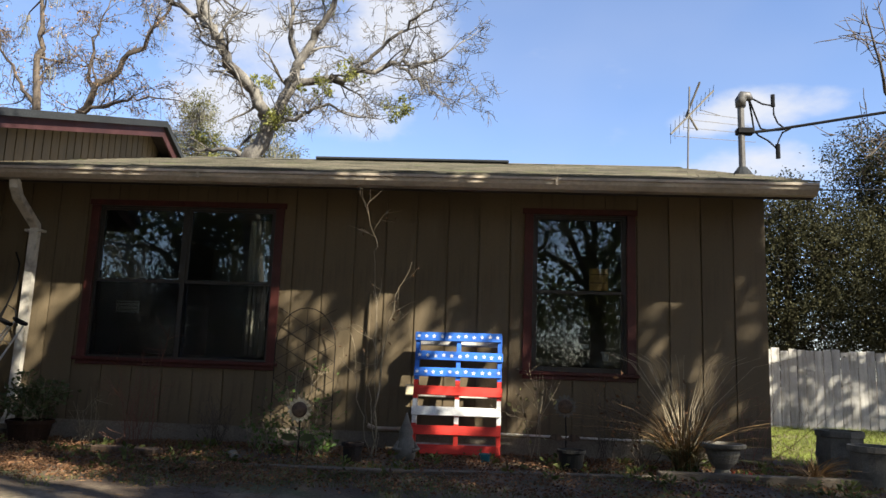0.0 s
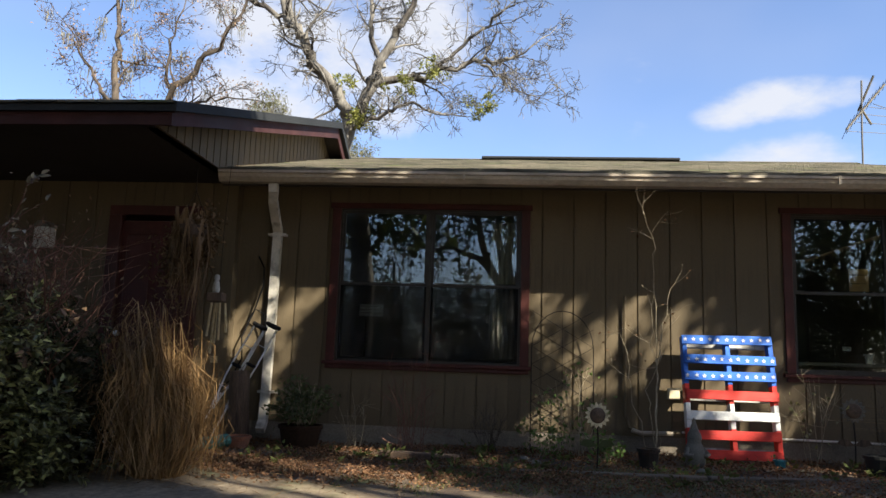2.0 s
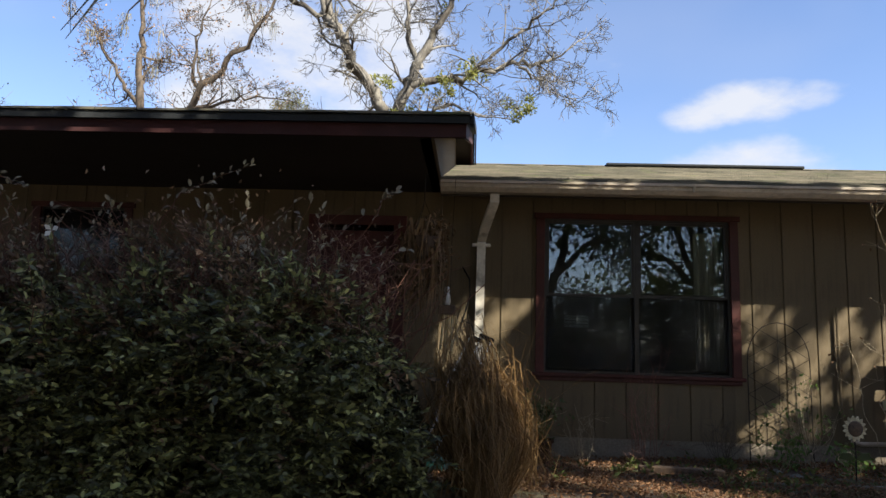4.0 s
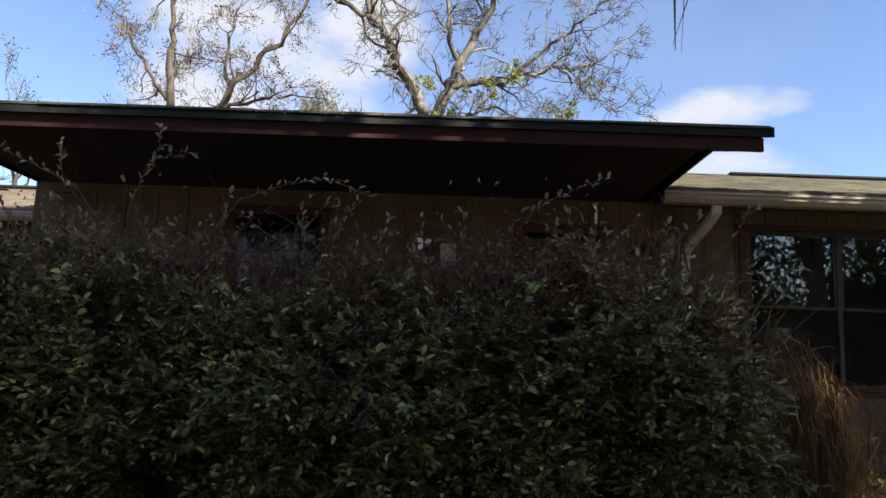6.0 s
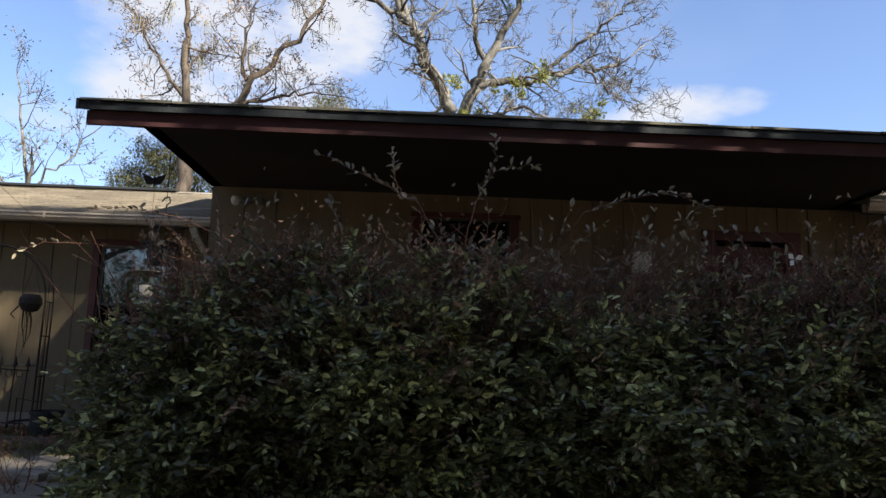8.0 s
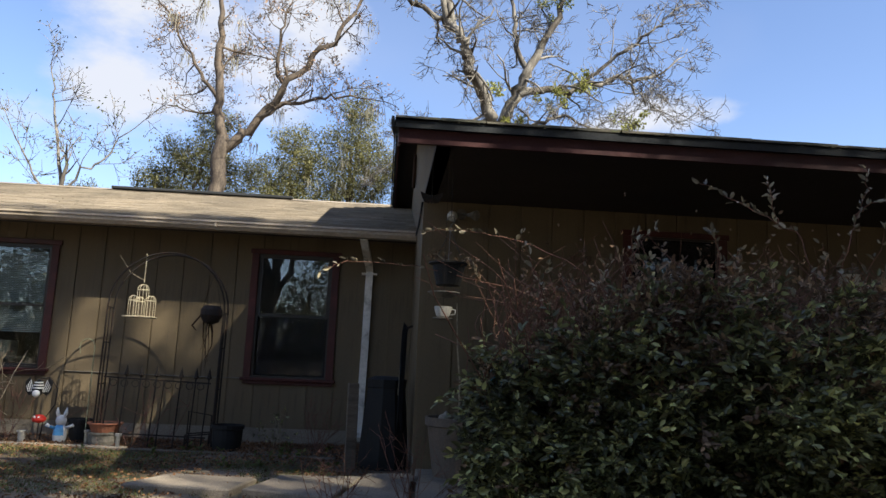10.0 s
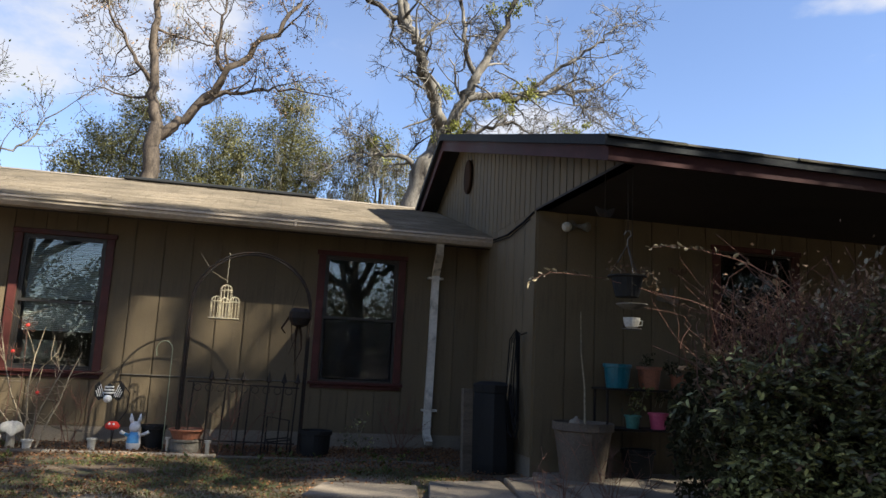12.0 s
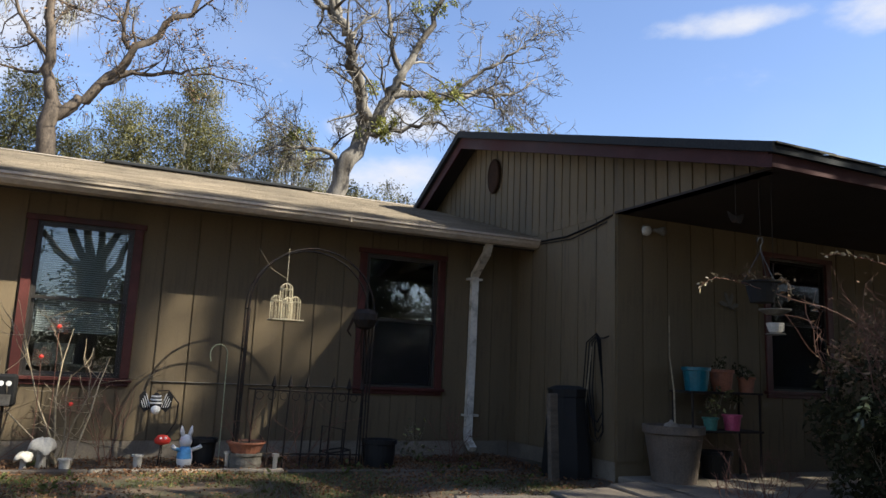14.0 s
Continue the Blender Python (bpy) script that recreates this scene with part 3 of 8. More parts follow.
solid("ceiling", prism([(XA, YL + 0.16), (XB + 0.16, YL + 0.16), (XB + 0.16, YR + 0.16), (XD - 0.16, YR + 0.16), (XD - 0.16, 14.4), (XA, 14.4)], WALL_TOP - 0.03, WALL_TOP - 0.002, "z"), M["interior"], "plain plaster ceiling inside the house", "ceiling")
solid("foundation_right", box(XC + 0.02, XD - 0.01, YR + 0.006, YR + 0.1, -0.05, SILL_Z - 0.004), M["concrete"], "dark stained concrete foundation strip", "foundation")
solid("foundation_left", box(XA, XB - 0.02, YL + 0.006, YL + 0.1, -0.05, SILL_Z - 0.004), M["concrete"], "dark stained concrete foundation strip", "foundation")
solid("foundation_porch", box(XB - 0.006, XB + 0.1, YP + 0.016, YL + 0.004, -0.05, SILL_Z - 0.004), M["concrete"], "dark stained concrete foundation strip", "foundation")

# ---- house: roofs ----


def shingle_slope(name, x0, x1, y_eave, z_eave, y_ridge, z_ridge, courses, material, label, parent=None):
    """A roof slope in stepped shingle courses, each broken into tabs."""
    v, f = [], []
    rng = np.random.default_rng(3)
    dy, dz = (y_ridge - y_eave) / courses, (z_ridge - z_eave) / courses
    up = 1 if dy > 0 else -1
    for c in range(courses):
        x = x0 + (0.15 if c % 2 else 0.0)
        cuts = [x0] + list(np.arange(x + 0.3, x1 - 0.05, 0.305)) + [x1]
        for a, b in zip(cuts, cuts[1:]):
            lift = 0.010 + 0.006 * rng.random()
            slip = 0.012 * rng.normal()
            ya, za = y_eave + c * dy + up * 0.25 * slip, z_eave + c * dz
            yb, zb = y_eave + (c + 1) * dy + 0.02 * up, z_eave + (c + 1) * dz
            i = len(v)
            v += [(a + 0.003, ya, za + lift), (b - 0.003, ya, za + lift), (b - 0.003, yb, zb + 0.004), (a + 0.003, yb, zb + 0.004), (a + 0.003, ya, za - 0.004), (b - 0.003, ya, za - 0.004)]
            f += [(i, i + 1, i + 2, i + 3), (i, i + 4, i + 5, i + 1)]
    ob = new(name, mesh_of(name, v, f, material))
    ob.parent = parent
    if label:
        tagged(ob, label, "roof", kind="structure")
    return ob


def roof_wing(side, x0, x1, y0, z0, y1, z1, material, label):
    deck = prism([(y0, z0), (y1, z1), (2 * y1 - y0, z0), (2 * y1 - y0, z0 - 0.05), (y1, z1 - 0.05), (y0, z0 - 0.05)], x0, x1)
    ob = solid("roof_" + side, deck, M["shingle_dark"], label, "roof")
    shingle_slope("shingle_courses", x0, x1, y0 - 0.02, z0 + 0.012, y1, z1 + 0.012, 24, material, "", ob)["kind"] = "stuff"
    part("ridge_cap", prism([(y1 - 0.14, z1 - 0.01), (y1, z1 + 0.04), (y1 + 0.14, z1 - 0.01)], x0, x1), material, ob)
    return ob


ROOF_R = (6.33, 2.575, 10.85, 3.95)
ROOF_L = (8.28, 2.53, 11.60, 3.50)
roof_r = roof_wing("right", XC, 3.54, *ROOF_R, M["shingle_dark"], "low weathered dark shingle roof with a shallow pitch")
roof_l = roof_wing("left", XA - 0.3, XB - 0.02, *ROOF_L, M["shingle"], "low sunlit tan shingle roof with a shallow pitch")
part("ridge_vent", box(-2.0, 0.96, 10.70, 11.0, 3.955, 3.995, 0.01), M["drip"], roof_r, "long black ridge vent")
part("ridge_vent", box(-15.0, -12.24, 11.45, 11.75, 3.51, 3.555, 0.01), M["drip"], roof_l, "long black ridge vent")


def eave(side, x0, x1, y, y_wall, low=0.0):
    """Fascia, gutter and soffit along an eave whose gutter front stands at y."""
    g = thing("gutter_" + side, "tan painted metal gutter along the low eave", "gutter", kind="structure")
    prof = [(y, 2.575 - low), (y - 0.012, 2.575 - low), (y - 0.014, 2.552 - low), (y, 2.545 - low), (y + 0.004, 2.515 - low), (y + 0.035, 2.475 - low), (y + 0.12, 2.47 - low), (y + 0.12, 2.585 - low), (y + 0.112, 2.585 - low), (y + 0.112, 2.48 - low), (y + 0.038, 2.485 - low), (y + 0.012, 2.52 - low), (y + 0.006, 2.572 - low)]
    part("trough", prism(prof, x0, x1), M["gutter"], g)
    for x in (x0 + 0.004, x1 - 0.010):
        part("end_cap", prism([(y + 0.004, 2.573 - low), (y + 0.002, 2.52 - low), (y + 0.036, 2.478 - low), (y + 0.118, 2.473 - low), (y + 0.118, 2.58 - low)], x, x + 0.006), M["gutter"], g)
    n = int((x1 - x0) / 3.0)
    for i in range(n):
        xx = x0 + (i + 0.7) * (x1 - x0) / (n + 0.4)
        part("seam", box(xx, xx + 0.02, y - 0.018, y - 0.001, 2.50 - low, 2.578 - low), M["gutter"], g)
    solid("fascia_" + side, box(x0, x1, y + 0.122, y + 0.145, 2.455 - low, 2.56 - low), M["soffit"], "dark fascia board behind the gutter", "fascia")
    solid("soffit_" + side, prism([(y + 0.147, 2.475 - low), (y_wall + 0.011, 2.475 - low + 0.275 * (y_wall - y - 0.136)), (y_wall + 0.011, 2.491 - low + 0.275 * (y_wall - y - 0.136)), (y + 0.147, 2.491 - low)], x0, x1), M["soffit"], "dark brown sloping soffit under the eave", "soffit")
    return g


eave("right", XC + 0.01, 3.52, 6.30, YR)
eave("left", XA - 0.28, XB - 0.015, 8.25, YL, 0.045)

# porch block: cross roof with its ridge along the house, gable ends at both sides
PX0, PX1 = -10.68, -4.01
PY0, PZ0, PY1, PZ1 = 4.74, 2.645, 9.86, 4.19
SL = (PZ1 - PZ0) / (PY1 - PY0)
YB = 12.6
ZB = PZ1 - 0.5 * (YB - PY1)
roof_p = solid("roof_porch", prism([(PY0, PZ0), (PY1, PZ1), (YB, ZB), (YB, ZB - 0.05), (PY1, PZ1 - 0.05), (PY0, PZ0 - 0.05)], PX0, PX1), M["drip"], "dark shingle roof over the deep front porch", "roof")
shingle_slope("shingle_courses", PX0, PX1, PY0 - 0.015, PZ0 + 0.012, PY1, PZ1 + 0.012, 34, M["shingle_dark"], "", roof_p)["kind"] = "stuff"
solid("fascia_porch", box(PX0 + 0.03, PX1 - 0.03, PY0 + 0.045, PY0 + 0.075, 2.505, 2.60), M["fascia"], "maroon painted fascia board of the porch eave", "fascia")
for xa, xb, nm in ((PX0 + 0.03, PX0 + 0.055, "left"), (PX1 - 0.055, PX1 - 0.03, "right")):
    bm = prism([(PY0 + 0.076, 2.505), (PY0 + 0.076, PZ0 - 0.05 + SL * 0.07), (PY1, PZ1 - 0.052), (YB, ZB - 0.052), (YB, ZB - 0.2), (PY1, PZ1 - 0.2), (PY0 + 0.5, PZ0 - 0.16 + SL * 0.5)], xa, xb)
    solid("rake_board_" + nm, bm, M["fascia"], "maroon painted rake board under the gable edge", "trim")
    edge = -1 if nm == "left" else 1
    xo = PX0 - 0.004 if nm == "left" else PX1 + 0.004
    bm = prism([(PY0 - 0.01, PZ0 - 0.055), (PY0 - 0.01, PZ0 + 0.02), (PY1, PZ1 + 0.035), (YB, ZB + 0.02), (YB, ZB - 0.055), (PY1, PZ1 - 0.055)], min(xo, xo + edge * 0.02), max(xo, xo + edge * 0.02))
    solid("drip_edge_" + nm, bm, M["drip"], "dark metal drip edge on the gable", "trim")
solid("soffit_porch", box(PX0 + 0.30, PX1 - 0.30, PY0 + 0.076, YP + 0.012, 2.585, 2.605), M["soffit"], "dark brown painted porch ceiling", "soffit")
solid("soffit_rake_left", prism([(PY0 + 0.08, PZ0 - 0.075), (PY1, PZ1 - 0.075), (YB, ZB - 0.075), (YB, ZB - 0.056), (PY1, PZ1 - 0.056), (PY0 + 0.08, PZ0 - 0.056)], PX0 + 0.056, PX0 + 0.30), M["soffit"], "dark soffit under the gable overhang", "soffit")
solid("soffit_rake_right", prism([(PY0 + 0.08, PZ0 - 0.075), (PY1, PZ1 - 0.075), (YB, ZB - 0.075), (YB, ZB - 0.056), (PY1, PZ1 - 0.056), (PY0 + 0.08, PZ0 - 0.056)], PX1 - 0.30, PX1 - 0.056), M["soffit"], "dark soffit under the gable overhang", "soffit")


def gable(nm, x, out):
    """The boarded triangle between the porch ceiling and the rake, board by board."""
    y_end = 12.3
    def top(y):
        return (PZ0 + SL * (y - PY0) if y <= PY1 else PZ1 - 0.5 * (y - PY1)) - 0.08
    back = prism([(PY0 + 0.35, 2.585), (PY0 + 0.35, top(PY0 + 0.35)), (PY1, top(PY1)), (y_end, top(y_end)), (y_end, 2.585)], min(x, x - out * 0.1), max(x, x - out * 0.1))
    ob = solid("gable_wall_" + nm, back, M["siding"], "olive grooved siding filling the porch gable", "wall")
    y = PY0 + 0.35
    step = 0.152
    while y < y_end - 0.05:
        b = y + step - 0.020
        a0, a1 = top(y), top(b)
        pts = [(y, 2.585), (b, 2.585), (b, a1 - 0.002), (y, a0 - 0.002)]
        if a0 > 2.6:
            part("siding_board", prism(pts, min(x, x + out * 0.012), max(x, x + out * 0.012)), M["siding"], ob)
        y += step
    return ob


gable("left", XB - 0.005, -1)
gable("right", XC + 0.005, 1)

# ---- windows and doors ----


def sash(parent, name, x0, x1, z0, z1, y, frame_w=0.026, depth=0.03):
    bm = bmesh.new()
    add_box(bm, x0, x0 + frame_w, y, y + depth, z0, z1)
    add_box(bm, x1 - frame_w, x1, y, y + depth, z0, z1)
    add_box(bm, x0 + frame_w, x1 - frame_w, y, y + depth, z0, z0 + frame_w)
    add_box(bm, x0 + frame_w, x1 - frame_w, y, y + depth, z1 - frame_w, z1)
    s = part(name, bm, M["bronze"], parent)
    p = part("pane", box(x0 + frame_w, x1 - frame_w, y + depth * 0.45, y + depth * 0.55, z0 + frame_w, z1 - frame_w), M["glass"], s, "clear glass reflecting trees and sky")
    p.visible_shadow = False
    return s


def window(name, hole, y, units, label, trim=0.085):
    """Single-hung units side by side in painted trim, with a projecting sill. Built at its place."""
    x0, x1, z0, z1 = hole
    w = thing(name, label, "window", kind="structure")
    t = M["trim"]
    part("trim_board", box(x0 - trim, x0, y - 0.022, y + 0.01, z0, z1, 0.004), t, w)
    part("trim_board", box(x1, x1 + trim, y - 0.022, y + 0.01, z0, z1, 0.004), t, w)
    part("trim_board", box(x0 - trim - 0.02, x1 + trim + 0.02, y - 0.026, y + 0.01, z1, z1 + 0.055, 0.004), t, w)
    part("window_sill", box(x0 - trim - 0.03, x1 + trim + 0.03, y - 0.05, y + 0.01, z0 - 0.035, z0, 0.006), t, w)
    part("trim_board", box(x0 - trim, x1 + trim, y - 0.022, y + 0.01, z0 - 0.075, z0 - 0.037, 0.004), t, w)
    uw = (x1 - x0) / units
    zm = (z0 + z1) / 2 + 0.01
    for i in range(units):
        a, b = x0 + i * uw, x0 + (i + 1) * uw
        bm = bmesh.new()
        add_box(bm, a, a + 0.02, y + 0.012, y + 0.09, z0, z1)
        add_box(bm, b - 0.02, b, y + 0.012, y + 0.09, z0, z1)
        add_box(bm, a + 0.02, b - 0.02, y + 0.012, y + 0.09, z1 - 0.02, z1)
        add_box(bm, a + 0.02, b - 0.02, y + 0.012, y + 0.09, z0, z0 + 0.02)
        part("window_frame", bm, M["bronze"], w)
        sash(w, "upper_sash", a + 0.02, b - 0.02, zm - 0.02, z1 - 0.02, y + 0.02)
        sash(w, "lower_sash", a + 0.02, b - 0.02, z0 + 0.02, zm + 0.02, y + 0.052)
        if name in ("window_2", "window_4"):
            continue
        # window_5 gets an added full-height screen that dims its reflections
        full = name == "window_5"
        ys, zs = (y + 0.013, z1 - 0.022) if full else (y + 0.034, zm - 0.024)
        sc = part("insect_screen", box(a + 0.022, b - 0.022, ys, ys + 0.002, z0 + 0.022, zs), M["screen"], w, "dark screen added over the whole window to dim its reflections" if full else "dark insect screen over the lower sash")
        sc.visible_shadow = False
    return w


window("window_1", W1, YR, 2, "double window in dark bronze frames with red-brown trim")
window("window_2", W2, YR, 1, "single-hung window with red-brown trim, paper inside")
window("window_3", W3, YL, 1, "single-hung window with dark red-brown trim")
window("window_4", W4, YL, 1, "single-hung window with red trim and white blinds")
window("window_5", W5, YP, 1, "shaded porch window in dark trim")
# ---- plants: trees ----


def limb_mesh(limbs, name, material, parent):
    """All limbs of one tree as one tapered bark mesh. limbs: (points, first radius, last radius)."""
    V, F = [], []
    n0 = 0
    for pts, r0, r1 in limbs:
        p = np.array(pts, dtype=float)
        k = len(p)
        sides = 8 if r0 > 0.08 else (5 if r0 > 0.02 else 3)
        d = np.gradient(p, axis=0)
        d /= np.linalg.norm(d, axis=1)[:, None] + 1e-9
        ref = np.array([0.31, 0.2, 0.93]) if abs(d[0, 2]) < 0.8 else np.array([1.0, 0.1, 0.05])
        u = np.cross(d, ref)
        u /= np.linalg.norm(u, axis=1)[:, None] + 1e-9
        w = np.cross(d, u)
        r = np.linspace(r0, r1, k)[:, None]
        ang = np.arange(sides) * math.tau / sides
        ring = p[:, None, :] + r[:, None, :] * (np.cos(ang)[None, :, None] * u[:, None, :] + np.sin(ang)[None, :, None] * w[:, None, :])
        V.append(ring.reshape(-1, 3))
        i = np.arange(k - 1)[:, None] * sides
        j = np.arange(sides)[None, :]
        a, b = i + j, i + (j + 1) % sides
        F.append(np.stack([a, b, b + sides, a + sides], axis=-1).reshape(-1, 4) + n0)
        n0 += k * sides
    ob = array_mesh(name, np.concatenate(V), np.concatenate(F), material, parent)
    ob.data.polygons.foreach_set("use_smooth", [True] * len(ob.data.polygons))
    return ob


def grow(rng, start, way, length, r0, depth, out, tips, curl=0.22, fork=(3, 5), rise=0.05, shrink=0.62, fine=0.011):
    """One crooked limb with its side limbs, added to out; the finest ends go to tips."""
    steps = max(4, int(length / 0.35)) if depth > 0 else 4
    p = np.array(start, dtype=float)
    d = np.array(way, dtype=float)
    d /= np.linalg.norm(d)
    pts = [p.copy()]
    for _ in range(steps):
        d = d + curl * rng.normal(size=3) * 0.55 + np.array([0, 0, rise])
        d /= np.linalg.norm(d)
        p = p + d * length / steps
        pts.append(p.copy())
    out.append((pts, r0, max(fine * 0.6, r0 * 0.35)))
    if depth <= 0:
        tips.append((pts[-1], d))
        tips.append((pts[len(pts) // 2], d))
        return
    for k in range(rng.integers(fork[0], fork[1] + 1)):
        u = rng.uniform(0.3, 1.0)
        i = min(int(u * steps), steps)
        q = pts[i]
        side = rng.normal(size=3)
        nd = d * 0.75 + side * 0.62
        grow(rng, q, nd, length * shrink * rng.uniform(0.7, 1.15), max(fine, r0 * (1 - 0.6 * u) * 0.55), depth - 1, out, tips, curl * 1.1, fork, rise, shrink, fine)


def smooth_path(pts, rng, wob=0.06, per=5):
    """Catmull-Rom through the given points with a slight wobble."""
    p = [np.array(q, dtype=float) for q in pts]
    p = [2 * p[0] - p[1]] + p + [2 * p[-1] - p[-2]]
    res = []
    for i in range(1, len(p) - 2):
        for k in range(per):
            t = k / per
            a, b, c, d = p[i - 1], p[i], p[i + 1], p[i + 2]
            q = 0.5 * (2 * b + (c - a) * t + (2 * a - 5 * b + 4 * c - d) * t * t + (3 * b - a - 3 * c + d) * t ** 3)
            res.append(q + (rng.normal(size=3) * wob * 0.4 if k else 0))
    res.append(p[-2])
    return res


def strands(rng, points, length, n_each=16, spread=0.12):
    """Hanging moss: thin drooping ribbons below points."""
    roots = np.repeat(np.array(points), n_each, axis=0) + rng.normal(size=(len(points) * n_each, 3)) * np.array([spread, spread, 0.05])
    n = len(roots)
    ln = length * rng.uniform(0.3, 1.2, n)
    rows = []
    sway = rng.normal(size=(n, 3)) * 0.05
    sd = rng.normal(size=(n, 3))
    sd[:, 2] = 0
    sd /= np.linalg.norm(sd, axis=1)[:, None]
    for k in range(4):
        u = k / 3
        c = roots + np.stack([np.zeros(n), np.zeros(n), -ln * u], axis=1) + sway * math.sin(u * 4) + rng.normal(size=(n, 3)) * 0.012
        w = 0.014 * (1.1 - u)
        rows += [c + sd * w, c - sd * w]
    v = np.stack(rows, axis=1).reshape(-1, 3)
    b = np.arange(n) * 8
    f = np.concatenate([np.stack([b + 2 * k, b + 2 * k + 1, b + 2 * k + 3, b + 2 * k + 2], axis=1) for k in range(3)])
    return v, f


def bare_tree(label, category, seed, mains, bark, twig_len=1.5, depth=2, per_limb=5, moss=0, mist=(), leaves=None, leaf_n=0, fork=(3, 4), rise=0.05, curl=0.22, at=None):
    """mains: (waypoints, first radius, last radius) for trunk and main limbs; the rest grows out of them."""
    rng = np.random.default_rng(seed)
    limbs, tips = [], []
    for pts, r0, r1 in mains:
        path = smooth_path(pts, rng, 0.2)
        limbs.append((path, r0, r1))
        if r0 > 0.2 and pts[0][2] < 1:
            continue
        k = len(path)
        for j in range(per_limb):
            i = int(k * (0.2 + 0.78 * (j + rng.random()) / per_limb))
            i = min(i, k - 1)
            d = path[min(i + 1, k - 1)] - path[max(i - 2, 0)]
            d /= np.linalg.norm(d) + 1e-9
            nd = d * 0.6 + rng.normal(size=3) * 0.65 + np.array([0, 0, 0.15])
            rr = r0 + (r1 - r0) * i / k
            grow(rng, path[i], nd, twig_len * rng.uniform(0.6, 1.25), min(0.06, rr * 0.45), depth, limbs, tips, curl, fork, rise)
        d = path[-1] - path[-3]
        grow(rng, path[-1], d, twig_len * 1.1, r1, depth, limbs, tips, curl, fork, rise)
    t = thing("tree", label, category)
    limb_mesh(limbs, "trunk", bark, t)
    tp = np.array([q for q, _ in tips])
    if leaves is not None and leaf_n:
        c = tp[rng.integers(0, len(tp), leaf_n)] + rng.normal(size=(leaf_n, 3)) * 0.16
        v, f = leaf_cloud(rng, c, 0.11, 0.3, 0.5)
        array_mesh("crown", v, f, leaves, t)
    if moss:
        v, f = strands(rng, tp[rng.integers(0, len(tp), moss)], 0.8)
        array_mesh("hanging_moss", v, f, M["moss"], t, "stuff", "grey hanging Spanish moss")
    for m in mist:
        cx, cy, cz, r = m
        n = int(620 * (r / 0.45) ** 2)
        knots = np.array([cx, cy, cz]) + rng.normal(size=(9, 3)) * np.array([0.75, 0.6, 0.62]) * r
        size = r * rng.uniform(0.2, 0.5, 9)
        pick = rng.integers(0, 9, n)
        d = rng.normal(size=(n, 3))
        d /= np.linalg.norm(d, axis=1)[:, None]
        c = knots[pick] + d * (size[pick] * rng.uniform(0.2, 1.3, n))[:, None]
        v, f = leaf_cloud(rng, c, 0.13, 0.1, 0.4, d, 1.0)
        array_mesh("mistletoe", v, f, M["leaf_mist"], t, "stuff", "yellow-green mistletoe clump")
    return t


def leafy_tree(label, seed, base, height, blobs, leaf, bark, n_leaf, leaf_size=0.13, trunk_r=0.16, moss=0, lean=(0, 0)):
    """An evergreen crown: limbs reach into uneven clumps of leaves. blobs: (x, y, z, rx, rz)."""
    rng = np.random.default_rng(seed)
    limbs = []
    bx, by, bz = base
    top = (bx + lean[0], by + lean[1], height * 0.75)
    limbs.append((smooth_path([(bx, by, bz - 0.1), (bx + lean[0] * 0.3, by + lean[1] * 0.3, height * 0.35), top], rng), trunk_r, trunk_r * 0.4))
    vol = np.array([b[3] ** 2 * b[4] for b in blobs])
    cs = []
    for b, share in zip(blobs, vol / vol.sum()):
        q = np.array(b[:3])
        s = np.array([bx + lean[0] * 0.5, by + lean[1] * 0.5, max(bz + 0.3, min(q[2] * 0.7, height * 0.5))])
        limbs.append((smooth_path([s, (s + q) / 2 + rng.normal(size=3) * 0.2, q], rng), trunk_r * 0.4, 0.02))
        n = max(40, int(n_leaf * share))
        knots = max(6, int(n / 45))
        d = rng.normal(size=(knots, 3))
        d /= np.linalg.norm(d, axis=1)[:, None]
        kc = q + d * np.array([b[3], b[3], b[4]]) * (rng.uniform(0.15, 1.12, knots) ** 0.55)[:, None]
        for e in range(min(knots, 26)):
            limbs.append(([q + rng.normal(size=3) * 0.1, (q + kc[e]) / 2 + rng.normal(size=3) * 0.12, kc[e]], 0.016, 0.005))
        pick = rng.integers(0, knots, n)
        cs.append(kc[pick] + rng.normal(size=(n, 3)) * leaf_size * 1.9)
    c = np.concatenate(cs)
    t = thing("tree", label, "tree")
    limb_mesh(limbs, "trunk", bark, t)
    v, f = leaf_cloud(rng, c, leaf_size, 0.15, 0.55)
    array_mesh("crown", v, f, leaf, t)
    if moss:
        v, f = strands(rng, c[rng.integers(0, len(c), moss)], 0.9)
        array_mesh("hanging_moss", v, f, M["moss"], t, "stuff", "grey hanging Spanish moss")
    return t


